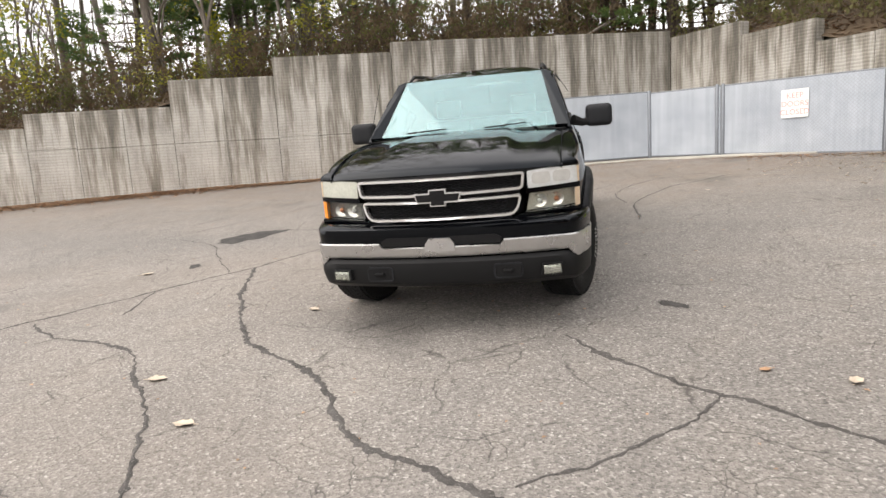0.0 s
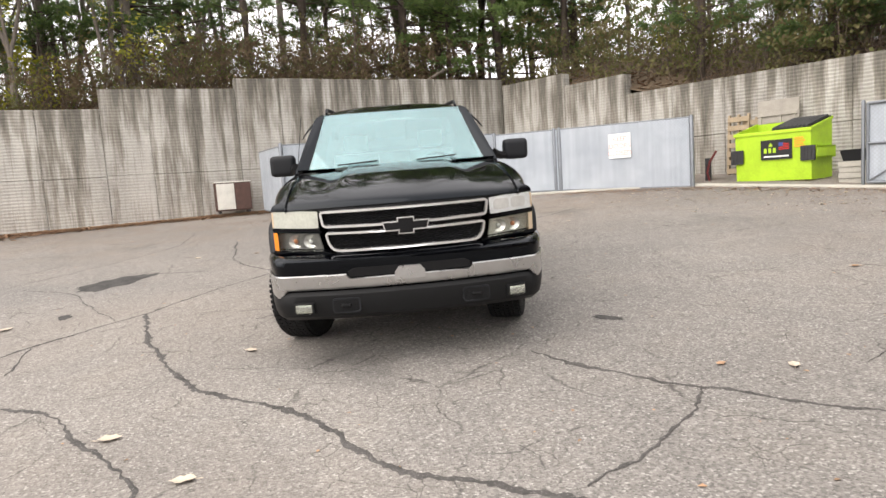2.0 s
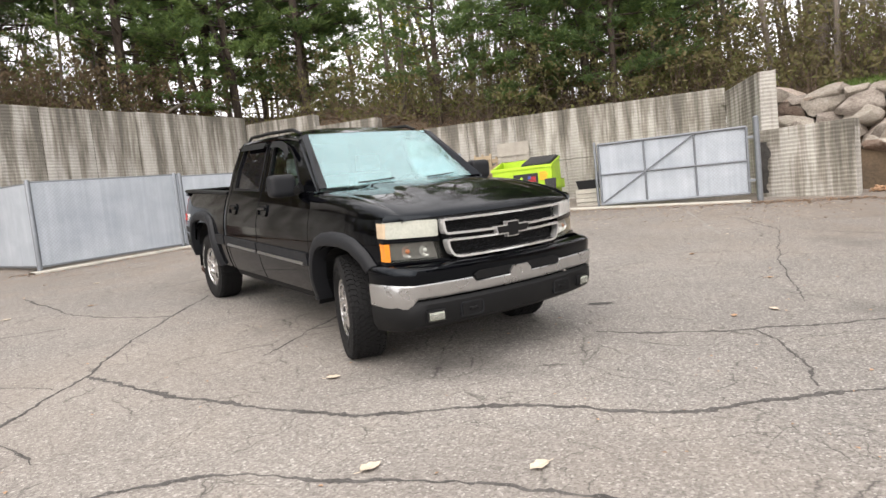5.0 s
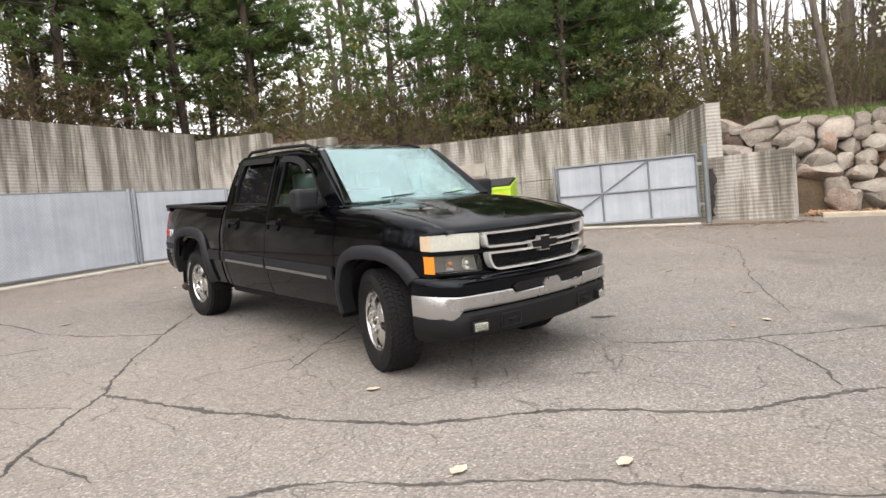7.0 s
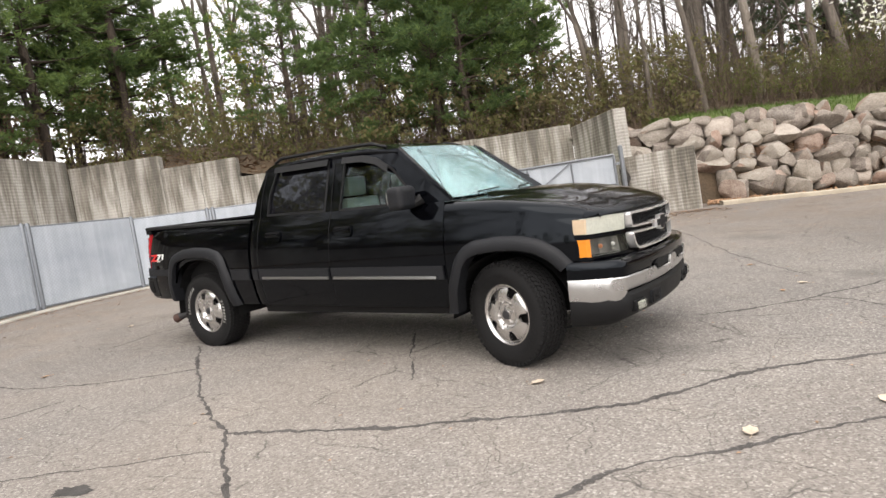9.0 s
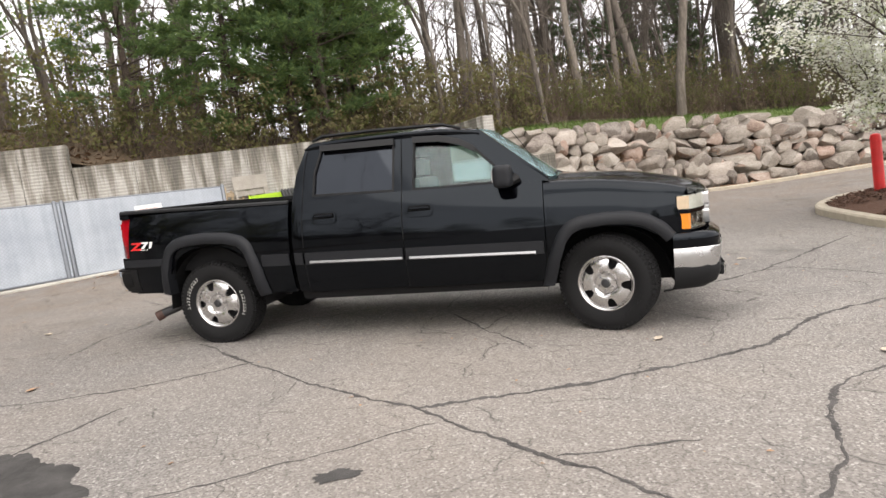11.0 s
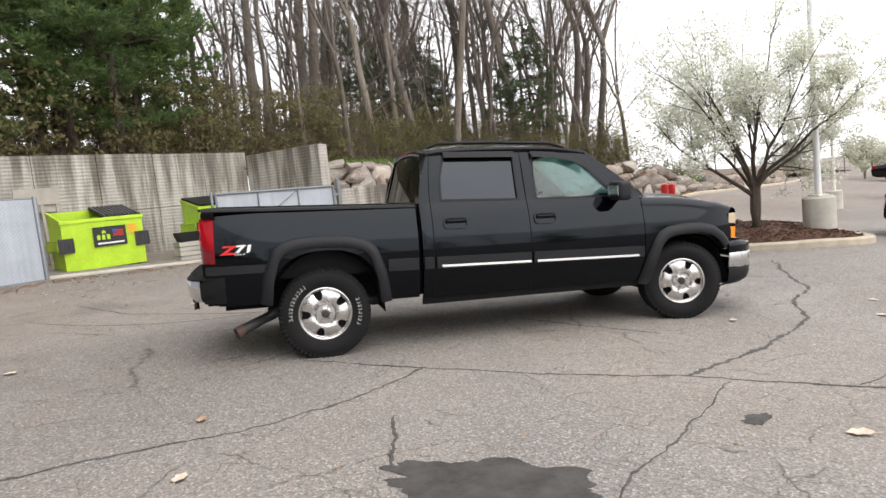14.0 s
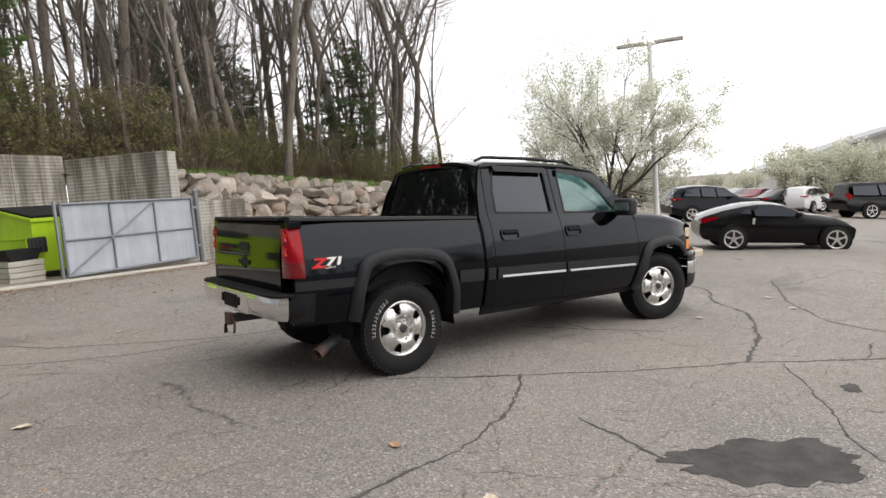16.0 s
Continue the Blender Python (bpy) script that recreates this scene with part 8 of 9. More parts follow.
tagged(new("leaf_litter", mesh_of("leaf_litter", bm_v, bm_f, [M_LEAFPALE])), "pale dry leaves scattered over the asphalt", "leaves", kind="stuff")
bm_v, bm_f = [], []
for k in range(9000):
    if k % 2:
        x, y = behind_a(rnd.uniform(-26, 4), 0.3 + 9 * rnd.random() ** 1.5)
    else:
        x, y = behind_b(rnd.uniform(-14.5, -2.4), 0.3 + 7 * rnd.random() ** 1.5)
    litter(x, y, bank_z(x, y), rnd.uniform(0.03, 0.09))
tagged(new("leaf_litter", mesh_of("leaf_litter", bm_v, bm_f, [M_LEAFLITTER])), "dry brown leaves covering the woodland bank", "leaves", kind="stuff")

# flowering pear in the island
def pear(seed, high, dens, size, depth=4, trunk=0.11):
    rr = random.Random(seed)
    V, F, tips = [], [], []
    limb(V, F, [Vector((0, 0, -0.3)), Vector((0, 0.01, 0.35)), Vector((0.02, 0.0, 0.85))], [trunk * 1.15, trunk, trunk * 0.95], 9)
    for k in range(11):
        a = 2 * math.pi * k * 0.382 + rr.uniform(-0.25, 0.25)
        lean = (0.12, 1.5, 0.6, 1.05, 0.35, 1.9, 0.8)[k % 7] * rr.uniform(0.9, 1.12)
        d = Vector((math.cos(a) * lean, math.sin(a) * lean, 1)).normalized()
        grow(V, F, tips, rr, Vector((0, 0, 0.62 + 0.035 * k)), d, high * rr.uniform(0.40, 0.50) * (1.0 if lean < 1.2 else 0.78), trunk * rr.uniform(0.34, 0.52), 1, depth, 0.66, 0.07, (4, 6), 0.13, 0.4)
    LV, LF = [], []
    for p, d in tips:
        if rr.random() < dens:
            leaf_quads(LV, LF, rr, p, size, 12)
    return V, F, LV, LF


TWIGS[0] = 0
V, F, LV, LF = pear(7, 4.5, 0.82, 0.062)
pt = tree_thing("flowering_pear_tree", (V, F), (LV, LF), M_PINEBARK, M_BLOSSOM, "flowering pear tree covered with white blossom", "tree")
pt.matrix_basis = pose(7.05, 3.75, 0.22, 0, 0, 20) @ Matrix.Diagonal((0.93, 0.93, 0.97, 1))
V, F, LV, LF = pear(8, 4.0, 0.95, 0.15, 3)
TWIGS[0] = 2
fp = tree_thing("flowering_pear_tree", (V, F), (LV, LF), M_BARK, M_BLOSSOM2, "distant pear tree in pale blossom along the lot", "tree")
fp_high = max(v[2] for v in LV)
first = True
for x, y, high in ((41.2, 14.5, 5.1), (43.9, 13.3, 5.8), (40.9, 9.9, 4.7), (43.1, 9.4, 5.1), (57.7, 26.4, 4.0), (44.0, 26.3, 3.2), (39.8, 27.1, 2.9), (46.5, 29.6, 3.1), (55.1, 31.1, 2.7), (69.5, 36.2, 3.8), (51.0, 17.1, 4.9), (53.8, 15.4, 5.3), (35.1, 25.1, 3.1)):
    m = pose(x, y, ground_z(x, y), 0, 0, rnd.uniform(0, 360))
    f = high / fp_high
    if first:
        fp.matrix_basis = m @ Matrix.Diagonal((f, f, f, 1))
        fp["group"] = "blossoming trees of the lot"
        first = False
    else:
        c = copy_thing(fp, m)
        c.scale = (f, f, f)
# bare trees far behind the lot
for k in range(12):
    x, y = 48 + k * 3.2 + rnd.uniform(-1, 1), 33 + k * 0.6 + rnd.uniform(0, 8)
    plant(bare, x, y, rnd.uniform(0.28, 0.42), z=ground_z(x, y), group="bare trees far behind the lot")
# evergreen bushes where the boulders end
for x, y, f in ((14.9, 17.4, 0.9), (15.9, 18.1, 0.85), (16.9, 18.9, 0.75), (15.2, 19.2, 1.0), (17.8, 20.2, 0.7)):
    plant([shrubs[0]], x, y, f, group="brush on the bank")
    plant(spruces, x + 0.3, y + 0.5, 0.16 * f, group="young spruces")

# brown thicket of twigs and saplings that fills the wood
def thicket(name, spots, label, mat, high=(0.8, 2.4), r=0.010):
    V, F = [], []
    for x, y in spots:
        z = bank_z(x, y) - 0.05
        for _ in range(rnd.randint(2, 4)):
            a = rnd.uniform(0, 6.28)
            out = Vector((math.cos(a), math.sin(a), 0))
            d = (out * rnd.uniform(0.1, 0.7) + Vector((0, 0, 1))).normalized()
            p = Vector((x + rnd.gauss(0, 0.15), y + rnd.gauss(0, 0.15), z))
            h = high[0] + (high[1] - high[0]) * rnd.random() ** 1.8
            for k in range(4):
                q = p + d * h / 4
                b = rnd.uniform(0, 3.14)
                o = Vector((math.cos(b), math.sin(b), 0)) * r * (1 - k * 0.22)
                k0 = len(V)
                V += [p - o, p + o, q + o * 0.75, q - o * 0.75]
                F.append((k0, k0 + 1, k0 + 2, k0 + 3))
                for _ in range(2):
                    e = (d * 0.6 + Vector((rnd.gauss(0, 0.8), rnd.gauss(0, 0.8), rnd.gauss(0.15, 0.5)))).normalized() * h * rnd.uniform(0.12, 0.4)
                    k0 = len(V)
                    V += [q - o * 0.4, q + o * 0.4, q + e]
                    F.append((k0, k0 + 1, k0 + 2))
                d = (d + out * rnd.uniform(0.0, 0.4) + Vector((rnd.gauss(0, 0.3), rnd.gauss(0, 0.3), rnd.uniform(-0.25, 0.1)))).normalized()
                p = q
    return tagged(new(name, mesh_of(name, V, F, [mat])), label, "brush", kind="stuff")


thicket("brush", [behind_a(rnd.uniform(-27, 5), 0.9 + 15 * rnd.random() ** 1.4) for _ in range(1500)], "brown leafless brush filling the wood behind the wall", M_TWIG, (0.5, 3.2), 0.008)
thicket("brush", [behind_b(rnd.uniform(-15, -2.2), 0.7 + 13 * rnd.random() ** 1.3) for _ in range(700)], "brown leafless brush below the pines", M_TWIG, (0.5, 3.2), 0.008)
thicket("brush", [behind_r(rnd.uniform(-2.5, 14.5), 1.9 + 14 * rnd.random() ** 1.2) for _ in range(3600)] + [(rnd.uniform(-6.5, 1.5), rnd.uniform(13.4, 22)) for _ in range(700)], "brown leafless brush filling the wood above the boulders", M_TWIG, (0.5, 2.9), 0.008)
# low undergrowth with dead and young leaves
V, F = [], []
for k in range(3800):
    x, y = (behind_a(rnd.uniform(-27, 4), 0.4 + 7 * rnd.random() ** 1.5), behind_b(rnd.uniform(-14.5, -2.2), 0.35 + 6 * rnd.random() ** 1.5), behind_r(rnd.uniform(-4, 18), 1.9 + 7 * rnd.random() ** 1.3), (rnd.uniform(-6.5, 0.5), rnd.uniform(13.4, 19)))[k % 4]
    h = 2.3 * rnd.random() ** 1.7 + 0.1
    c = Vector((x, y, bank_z(x, y) + h))
    leaf_quads(V, F, rnd, c, 0.09 + 0.05 * rnd.random(), 14, 0.3)
tagged(new("undergrowth", mesh_of("undergrowth", V, F, [M_HAZE])), "olive and brown undergrowth leaves below the trees", "undergrowth", kind="stuff")
# dead leaves and twigs thick above the west wall, evergreen boughs deeper in
V, F = [], []
for k in range(1500):
    x, y = behind_a(rnd.uniform(-22, 4), 0.5 + 6 * rnd.random() ** 1.3)
    leaf_quads(V, F, rnd, Vector((x, y, bank_z(x, y) + 0.05 + 1.5 * rnd.random() ** 1.4)), 0.10 + 0.05 * rnd.random(), 14, 0.3)
tagged(new("undergrowth", mesh_of("undergrowth", V, F, [M_DEADLEAF])), "brown leafy tangle along the top of the wall", "undergrowth", kind="stuff")
V, F = [], []
for k in range(150):
    x, y = behind_a(rnd.uniform(-30, 5), rnd.uniform(9, 26)) if k % 3 else behind_b(rnd.uniform(-17, -13), rnd.uniform(9, 24))
    for _ in range(5):
        c = Vector((x + rnd.gauss(0, 0.7), y + rnd.gauss(0, 0.7), bank_z(x, y) + rnd.uniform(0.3, 6.5)))
        leaf_quads(V, F, rnd, c, 0.26, 14, 0.5)
tagged(new("evergreen_boughs", mesh_of("evergreen_boughs", V, F, [M_NEEDLE])), "dark evergreen boughs deep in the wood", "boughs", kind="stuff")
# far wood: slim trunks standing close
V, F = [], []


def far_trunk(x, y, z):
    h, r = rnd.uniform(6, 14), 0.025 + 0.085 * rnd.random() ** 2
    p0 = Vector((x, y, z - 0.3))
    pts, d = [p0], Vector((rnd.gauss(0, 0.09), rnd.gauss(0, 0.09), 1)).normalized()
    for k in range(4):
        pts.append(pts[-1] + d * h / 4)
        d = (d + Vector((rnd.gauss(0, 0.17), rnd.gauss(0, 0.17), 0))).normalized()
    limb(V, F, pts, [r, r * 0.85, r * 0.65, r * 0.4, r * 0.08], 4)
    for _ in range(26):
        f = rnd.uniform(0.3, 3.9)
        q = pts[int(f)].lerp(pts[int(f) + 1], f - int(f))
        a = rnd.uniform(0, 6.28)
        e = Vector((math.cos(a), math.sin(a), rnd.uniform(0.0, 1.2))).normalized() * rnd.uniform(0.8, 2.8) * (1.1 - f * 0.15)
        o = Vector((math.sin(a), -math.cos(a), 0)) * r * 0.28
        k0 = len(V)
        V.extend((q - o, q + o, q + e))
        F.append((k0, k0 + 1, k0 + 2))
        for _ in range(3):
            q2 = q + e * rnd.uniform(0.3, 0.9)
            e2 = Vector((rnd.gauss(0, 0.5), rnd.gauss(0, 0.5), rnd.gauss(0.2, 0.5))) * e.length * 0.6
            k0 = len(V)
            V.extend((q2 - o * 0.5, q2 + o * 0.5, q2 + e2))
            F.append((k0, k0 + 1, k0 + 2))


for _ in range(210):
    far_trunk(*(lambda p: (p[0], p[1], bank_z(*p)))(behind_a(rnd.uniform(-34, 6), rnd.uniform(10, 38))))
for _ in range(110):
    far_trunk(*(lambda p: (p[0], p[1], bank_z(*p)))(behind_b(rnd.uniform(-16, -2), rnd.uniform(10, 36))))
for _ in range(110):
    x = rnd.uniform(-6, 14.2)
    far_trunk(*(lambda p: (p[0], p[1], bank_z(*p)))(behind_r(x, rnd.uniform(6, 34))))
tagged(new("far_wood", mesh_of("far_wood", V, F, [M_BARK])), "distant leafless trunks standing close together in the wood", "wood", kind="stuff")
# a broken limb lying on the bank by the corner
V, F = [], []
a, b = Vector((*behind_a(1.6, 0.9), 4.55)), Vector((*behind_a(3.3, 1.3), 5.35))
limb(V, F, [a, a.lerp(b, 0.5) + Vector((0, 0, 0.06)), b], [0.05, 0.04, 0.02], 6)
for k in range(5):
    q = a.lerp(b, 0.3 + 0.14 * k)
    limb(V, F, [q, q + Vector((rnd.gauss(0, 0.3), rnd.gauss(0.3, 0.3), rnd.uniform(0.1, 0.6)))], [0.014, 0.004], 4)
limb(V, F, [a, Vector((a.x - 0.15, a.y - 0.4, bank_z(a.x, a.y) - 0.1))], [0.05, 0.055], 6)
tagged(new("fallen_branch", mesh_of("fallen_branch", V, F, [M_BARK2])), "pale broken branch leaning on the bank above the wall", "branch")
# trees across the lot on the open side, seen mirrored in the paint
for k in range(14):
    plant(bare, -26 + 4.2 * k + rnd.uniform(-1.5, 1.5), rnd.uniform(-34, -27), rnd.uniform(0.5, 0.85), z=ground_z(-26 + 4.2 * k, -30), group="trees across the lot")
for k in range(12):
    x, y = -24 + 4.6 * k + rnd.uniform(-1.5, 1.5), rnd.uniform(-36, -28)
    plant(pines, x, y, rnd.uniform(0.45, 0.75), z=ground_z(x, y), group="trees across the lot")
# seedlings that found no place
for t in bare + pale + pines + spruces + yellows + shrubs:
    if t.name not in PLANTED:
        for c in list(t.children):
            bpy.data.objects.remove(c)
        bpy.data.objects.remove(t)

# ---- parked cars and the building beyond the lot ----
def car(name, length, width, profile, glass_poly, belt, wheel_r, axles, paint, rim_mat, lamps, label, windows_dark=True):
    """A parked car seen from a distance: side profile drawn across its width with rounded shoulders; nose at +x, about the rear axle."""
    c = new(name)
    tagged(c, label, "car")

    def side(x, z):
        return width * 0.5 * (1 - 0.24 * max(0, (z - belt)) / 0.5) * (1 - 0.16 * max(0, abs(x - length * 0.32) / (length * 0.5) - 0.72) / 0.28)

    bm = bmesh.new()
    n = len(profile)
    secs = []
    for f, inset_, drop in ((-1.0, 0.0, 0.10), (-0.93, 0.0, 0.03), (-0.6, 0.0, 0.0), (0.0, 0.0, -0.015), (0.6, 0.0, 0.0), (0.93, 0.0, 0.03), (1.0, 0.0, 0.10)):
        row = []
        for x, z in profile:
            zz = z - (drop * (1.0 if z > belt else 0.35) if z > 0.4 else 0)
            row.append(bm.verts.new((x, f * side(x, z), zz)))
        secs.append(row)
    for a, b in zip(secs, secs[1:]):
        for k in range(n):
            j = (k + 1) % n
            bm.faces.new((a[k], a[j], b[j], b[k]))
    zm = belt * 0.72
    for sec in (secs[0], secs[-1]):
        # the flanks swell a little between sill and shoulder
        ring = sec
        for f, out in ((0.35, 0.022), (0.65, 0.034)):
            nxt = [bm.verts.new((v.co.x, v.co.y + math.copysign(out, v.co.y) * (1 if v.co.z < belt + 0.1 else 0.2), v.co.z + (zm - v.co.z) * f * (1 if v.co.z < belt + 0.05 else 0.5))) for v in sec]
            for k in range(n):
                j = (k + 1) % n
                bm.faces.new((ring[k], ring[j], nxt[j], nxt[k]))
            ring = nxt
        bm.faces.new(ring)
    bmesh.ops.recalc_face_normals(bm, faces=bm.faces[:])
    part("body", bm, paint, c, smooth=True)
    for s in (-1, 1):
        for poly in glass_poly:
            bm = bmesh.new()
            vs = []
            for x, z in poly:
                vs.append(bm.verts.new((x, s * (side(x, z) + 0.014), z)))
            bm.faces.new(vs if s < 0 else vs[::-1])
            thicken(bm, 0.01)
            part("side_window", bm, M_TINT, c, "dark side window")
        for x in axles:
            # dark disc proud of the flank, drawn for the shaded gap round the tyre
            tube("wheel_arch", [(x, s * (width * 0.5 - 0.10), wheel_r + 0.01), (x, s * (width * 0.5 + 0.040), wheel_r + 0.01)], wheel_r * 1.13, M_UNDER, c, 24)
            w = new("wheel")
            w.parent = c
            w.matrix_basis = pose(x, s * (width * 0.5 - 0.065), wheel_r) @ (pose(0, 0, 0) if s < 0 else pose(0, 0, 0, 0, 0, 180))
            bm = bmesh.new()
            bm_tube(bm, [(0, -0.115, 0), (0, -0.10, 0), (0, 0.10, 0)], [wheel_r * 0.93, wheel_r, wheel_r], 24)
            part("tyre", bm, M_RUBBER, w, smooth=True)
            bm = bmesh.new()
            for k in range(5):
                m = Matrix.Rotation(2 * math.pi * k / 5, 4, "Y")
                bm_box(bm, -0.024, 0.024, -0.133, -0.117, 0.02, wheel_r * 0.70, 0.006, m=m)
            bm_tube(bm, [(0, -0.118, 0), (0, -0.138, 0)], 0.06, 10)
            lip = [[bm.verts.new((wheel_r * f * math.cos(q), -0.125 if f > 0.62 else -0.119, wheel_r * f * math.sin(q))) for f in (0.74, 0.68, 0.61)] for q in lin(0, 2 * math.pi, 28)[:-1]]
            for k in range(28):
                for j in (0, 1):
                    bm.faces.new((lip[k][j], lip[k][j + 1], lip[(k + 1) % 28][j + 1], lip[(k + 1) % 28][j]))
            part("rim", bm, rim_mat, w)
        for nm, x0, x1, zl, zr, high, mat in lamps:
            # a lens that follows the corner of the body
            bm = bmesh.new()
            rows = [[bm.verts.new((x, s * (side(x, zl + (zr - zl) * f) + 0.028), zl + (zr - zl) * f + dz * high * (1 - 0.55 * f))) for dz in (-0.5, -0.2, 0.2, 0.5)] for f, x in ((f, x0 + (x1 - x0) * f) for f in lin(0, 1, 6))]
            if nm == "tail_lamp":
                rows.insert(0, [bm.verts.new((v.co.x - 0.02, v.co.y * 0.66, v.co.z)) for v in rows[0]])
            for a, b in zip(rows, rows[1:]):
                for k in range(3):
                    bm.faces.new((a[k], b[k], b[k + 1], a[k + 1]))
            thicken(bm, 0.02)
            part(nm, bm, mat, c, smooth=True)
        box("door_mirror", length * 0.40, length * 0.43, min(s * width * 0.5, s * (width * 0.5 + 0.12)), max(s * width * 0.5, s * (width * 0.5 + 0.12)), belt, belt + 0.10, paint, c, 0.02)
    return c


DARKCAR = car_paint("dark_grey_car_paint", (0.003, 0.003, 0.0033), 0.06, 0.004)
NAVYCAR = car_paint("dark_blue_car_paint", (0.004, 0.005, 0.009), 0.07, 0.005)
REDCAR = car_paint("maroon_car_paint", (0.16, 0.02, 0.03), 0.16, 0.02)
WHITECAR = car_paint("white_car_paint", (0.6, 0.6, 0.6), 0.2, 0.02)
SILVERCAR = car_paint("silver_car_paint", (0.32, 0.33, 0.34), 0.2, 0.02)

coupe = car("coupe", 3.32, 1.6,
            [(-0.64, 0.28), (-0.73, 0.44), (-0.72, 0.66), (-0.68, 0.80), (-0.52, 0.88), (-0.22, 0.98), (0.20, 1.08), (0.50, 1.125), (0.80, 1.13), (1.05, 1.10), (1.30, 1.01), (1.55, 0.895), (1.85, 0.85), (2.15, 0.795), (2.38, 0.71), (2.53, 0.58), (2.59, 0.42), (2.57, 0.30), (2.45, 0.20), (-0.30, 0.20)],
            [[(0.47, 0.84), (0.44, 0.97), (0.56, 1.045), (0.82, 1.065), (1.02, 1.03), (1.22, 0.94), (1.40, 0.85), (1.34, 0.825)], [(0.12, 0.90), (0.28, 0.99), (0.36, 0.99), (0.38, 0.88)]], 0.82, 0.295, (0.0, 2.17), DARKCAR, M_ALLOY,
            [("tail_lamp", -0.70, -0.36, 0.70, 0.80, 0.13, M_TAILRED), ("headlamp", 2.47, 2.16, 0.63, 0.74, 0.10, M_LENS)], "glossy near-black two-door sports coupe parked on the lot")
for s in (-1, 1):
    box("door_handle", 0.40, 0.46, min(s * 0.815, s * 0.835), max(s * 0.815, s * 0.835), 0.64, 0.78, M_ALLOY, coupe, 0.008, "bright upright door handle")
ang = math.degrees(math.atan2(0.93 - 2.61, 11.51 - 10.15))
coupe.matrix_basis = pose(10.2, 2.75, ground_z(10.2, 2.6), 0, 3.5, ang)
suvprof = [(-0.78, 0.36), (-0.84, 0.60), (-0.82, 0.95), (-0.66, 1.28), (-0.50, 1.50), (0.10, 1.60), (0.8, 1.61), (1.45, 1.53), (2.05, 1.14), (2.75, 1.04), (3.05, 0.90), (3.12, 0.64), (3.08, 0.34), (2.7, 0.24), (-0.4, 0.24)]
suvwin = [[(-0.36, 1.14), (-0.22, 1.42), (0.35, 1.49), (0.38, 1.12)], [(0.45, 1.12), (0.42, 1.49), (1.0, 1.49), (1.06, 1.11)], [(1.12, 1.11), (1.08, 1.48), (1.42, 1.42), (1.88, 1.12)]]
suvlamp = [("tail_lamp", -0.80, -0.42, 0.98, 1.02, 0.10, M_TAILRED), ("headlamp", 3.0, 2.6, 0.82, 0.90, 0.12, M_LENS)]
suv = car("sport_utility_vehicle", 3.95, 1.74, suvprof, suvwin, 1.04, 0.34, (0.0, 2.32), NAVYCAR, M_ALLOY, suvlamp, "dark blue sport utility vehicle parked behind the coupe")
suv.matrix_basis = pose(18.7, 9.1, ground_z(18.7, 9.1), 0, 4, -38) @ Matrix.Diagonal((0.92, 0.92, 0.90, 1))
white_suv = car("sport_utility_vehicle", 3.95, 1.74, suvprof, suvwin, 1.04, 0.34, (0.0, 2.32), WHITECAR, M_ALLOY, suvlamp, "white sport utility vehicle parked far off")
white_suv.matrix_basis = pose(35.2, 11.7, ground_z(35.2, 11.7), 0, 3, 0)
far_black = car("sport_utility_vehicle", 5.2, 2.0, [(-1.1, 0.45), (-1.15, 0.8), (-1.1, 1.10), (-1.0, 1.75), (-0.85, 1.88), (1.6, 1.90), (2.05, 1.82), (2.6, 1.28), (3.5, 1.18), (3.85, 1.0), (3.92, 0.6), (3.85, 0.40), (-0.7, 0.36)],
                [[(-0.85, 1.22), (-0.80, 1.68), (0.35, 1.72), (0.38, 1.20)], [(0.48, 1.20), (0.46, 1.72), (1.30, 1.72), (1.34, 1.20)], [(1.42, 1.20), (1.40, 1.72), (1.95, 1.68), (2.42, 1.24)]], 1.18, 0.40, (0.0, 3.0), DARKCAR, M_ALLOY,
                [("tail_lamp", -1.08, -0.92, 1.15, 1.15, 0.36, M_TAILRED)], "large black sport utility vehicle parked far off")
far_black.matrix_basis = pose(32.7, 7.6, ground_z(32.7, 7.6), 0, 3, -38)
sedprof = [(-0.95, 0.34), (-1.0, 0.6), (-0.95, 0.92), (-0.35, 1.02), (0.25, 1.40), (0.7, 1.46), (1.25, 1.42), (1.95, 1.02), (2.9, 0.90), (3.3, 0.74), (3.36, 0.42), (3.2, 0.26), (-0.7, 0.26)]
sedwin = [[(0.05, 1.04), (0.35, 1.33), (0.88, 1.37), (0.88, 1.02)], [(0.95, 1.02), (0.95, 1.37), (1.22, 1.34), (1.75, 1.02)]]
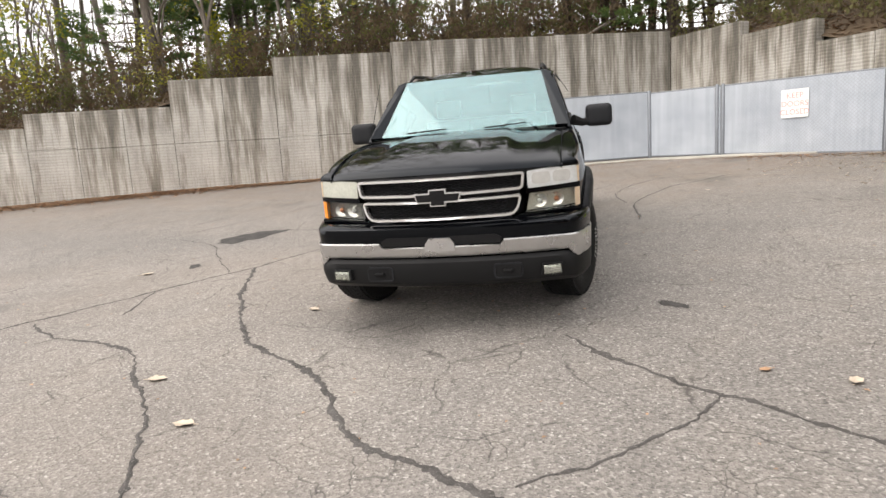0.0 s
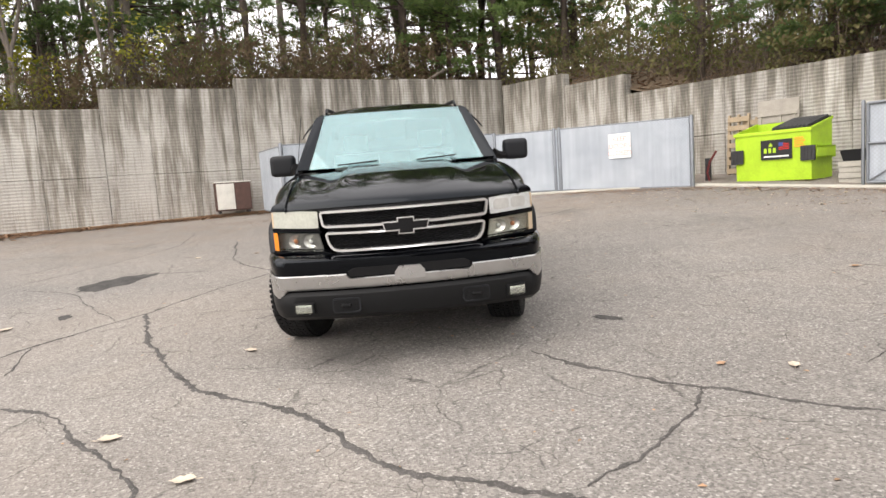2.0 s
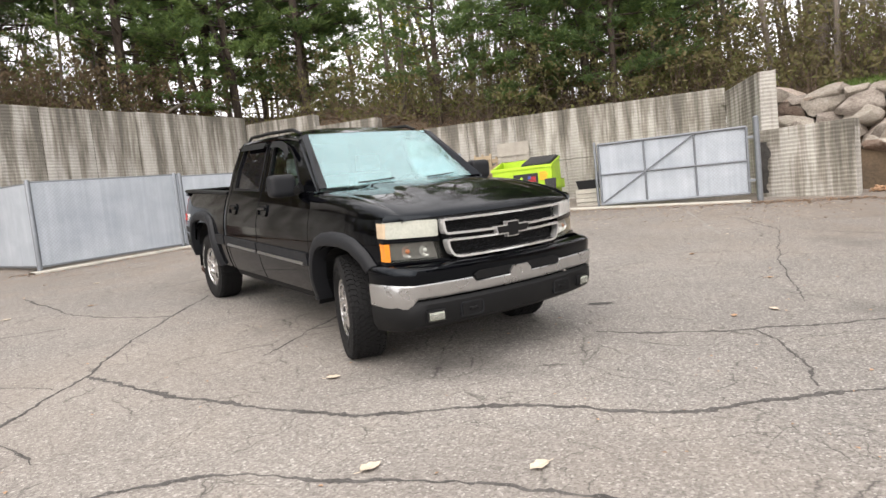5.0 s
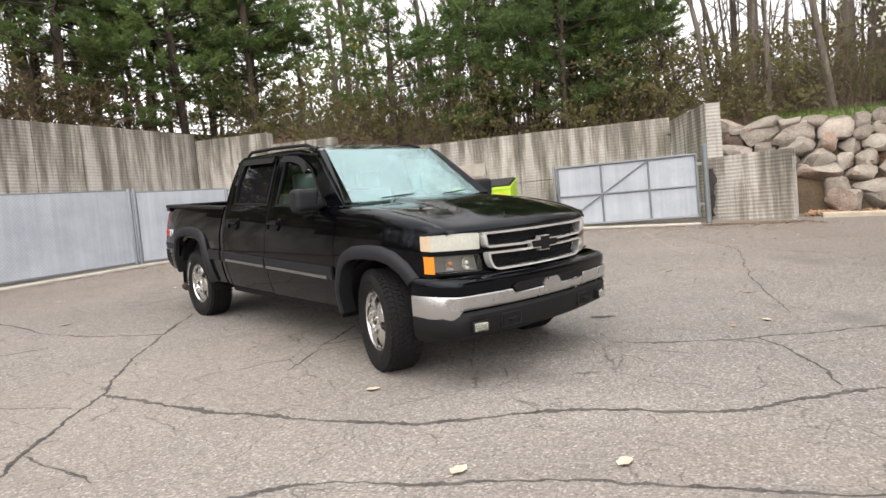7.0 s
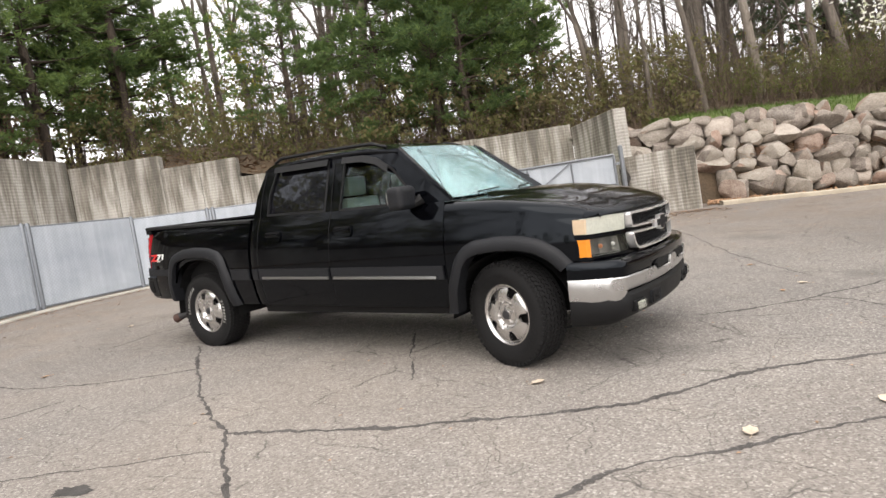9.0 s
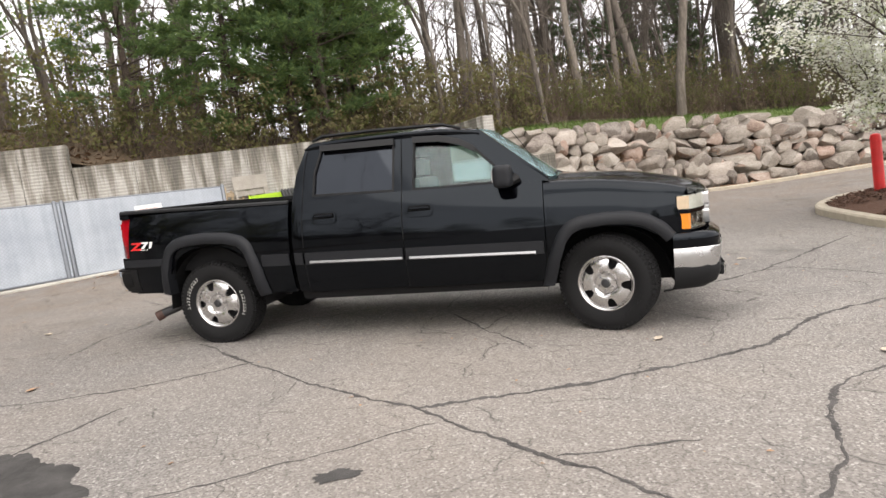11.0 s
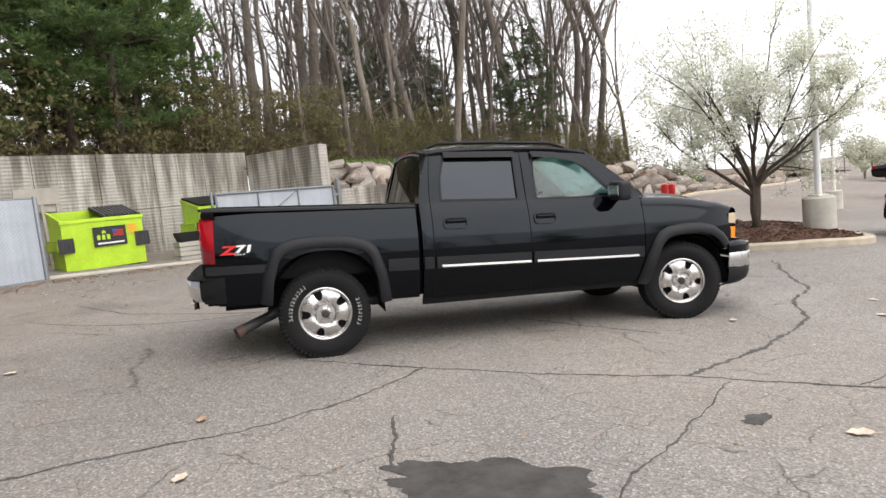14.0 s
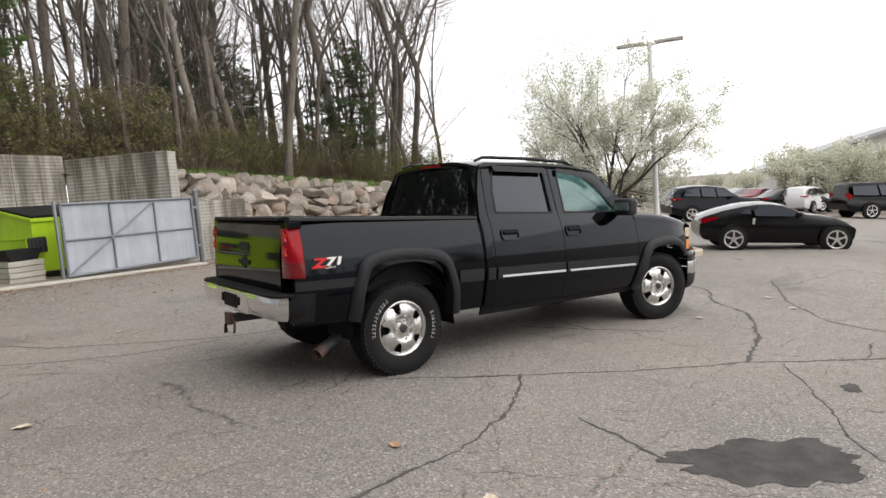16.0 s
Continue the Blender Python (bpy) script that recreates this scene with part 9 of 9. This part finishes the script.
for paint_, lb, x, y, a in ((REDCAR, "maroon sedan parked across the lot", 37.4, 14.0, -8), (DARKCAR, "dark sedan parked across the lot", 34.6, 13.0, -30), (REDCAR, "maroon sedan parked across the lot", 42.3, 18.0, -12),
                            (DARKCAR, "dark sedan parked across the lot", 46.1, 20.6, -10), (SILVERCAR, "silver sedan parked far across the lot", 51.5, 24.5, -12), (DARKCAR, "dark sedan parked across the lot", 32.7, 21.4, -50),
                            (SILVERCAR, "silver sedan parked far across the lot", 45.0, 28.2, -60), (WHITECAR, "white sedan parked far across the lot", 58.0, 32.0, -55), (WHITECAR, "white sedan parked far across the lot", 61.0, 31.0, -55)):
    c = car("sedan", 4.5, 1.8, sedprof, sedwin, 0.98, 0.32, (0.0, 2.7), paint_, M_ALLOY, [("tail_lamp", -0.96, -0.70, 0.82, 0.84, 0.16, M_TAILRED)], lb)
    c["group"] = "cars parked across the lot"
    c.matrix_basis = pose(x, y, ground_z(x, y), 0, 3, a)

# low building behind the blossom
M_FACADE = simple("tan_panel", (0.52, 0.52, 0.48), 0.8, 0, 0.1, 0.5, 0.1)
M_ROOFMETAL = simple("grey_roof", (0.30, 0.31, 0.32), 0.6, 0, 0.1, 0.5, 0.1)
bl = empty("office_building", pose(63.3, 26.4, -3.9, 0, 0, -60), "long low tan office building with a grey roof", "building")
bm = bmesh.new()
ext(bm, [(0, 0), (26, 0), (26, 4.9), (13, 8.4), (0, 4.9)], "y", 0.0, 18.0)
part("wall", bm, M_FACADE, bl)
bm = bmesh.new()
ext(bm, [(-0.8, 4.75), (13, 8.45), (26.8, 4.75), (26.8, 5.05), (13, 8.8), (-0.8, 5.05)], "y", -0.8, 18.8)
part("roof", bm, M_ROOFMETAL, bl)
for k in range(7):
    w = box("window", 1.2 + k * 3.5, 3.4 + k * 3.5, -0.06, 0.02, 2.2, 3.9, M_TINT, bl)
    box("sill", 1.1 + k * 3.5, 3.5 + k * 3.5, -0.14, 0.0, 2.10, 2.19, M_CONC, w)
# further lamp poles
for x, y, h, r in ((49.2, 21.1, 4.2, 0.06), (13.46, 7.78, 4.3, 0.05)):
    t = empty("parking_lot_lamp", pose(x, y, ground_z(x, y)), "slim white parking lot lamp on a concrete base", "street lamp")
    bm = bmesh.new()
    bm_tube(bm, [(0, 0, -0.1), (0, 0, 0.50), (0, 0, 0.52)], [0.21, 0.21, 0.19], 18)
    part("base", bm, M_CONC, t, smooth=True)
    tube("pole", [(0, 0, 0.5), (0, 0, h)], [r, r * 0.7], M_OFFWHITE, t, 10)
    box("lamp_head", -0.5, 0.5, -0.1, 0.1, h, h + 0.08, M_OFFWHITE, t, 0.02)
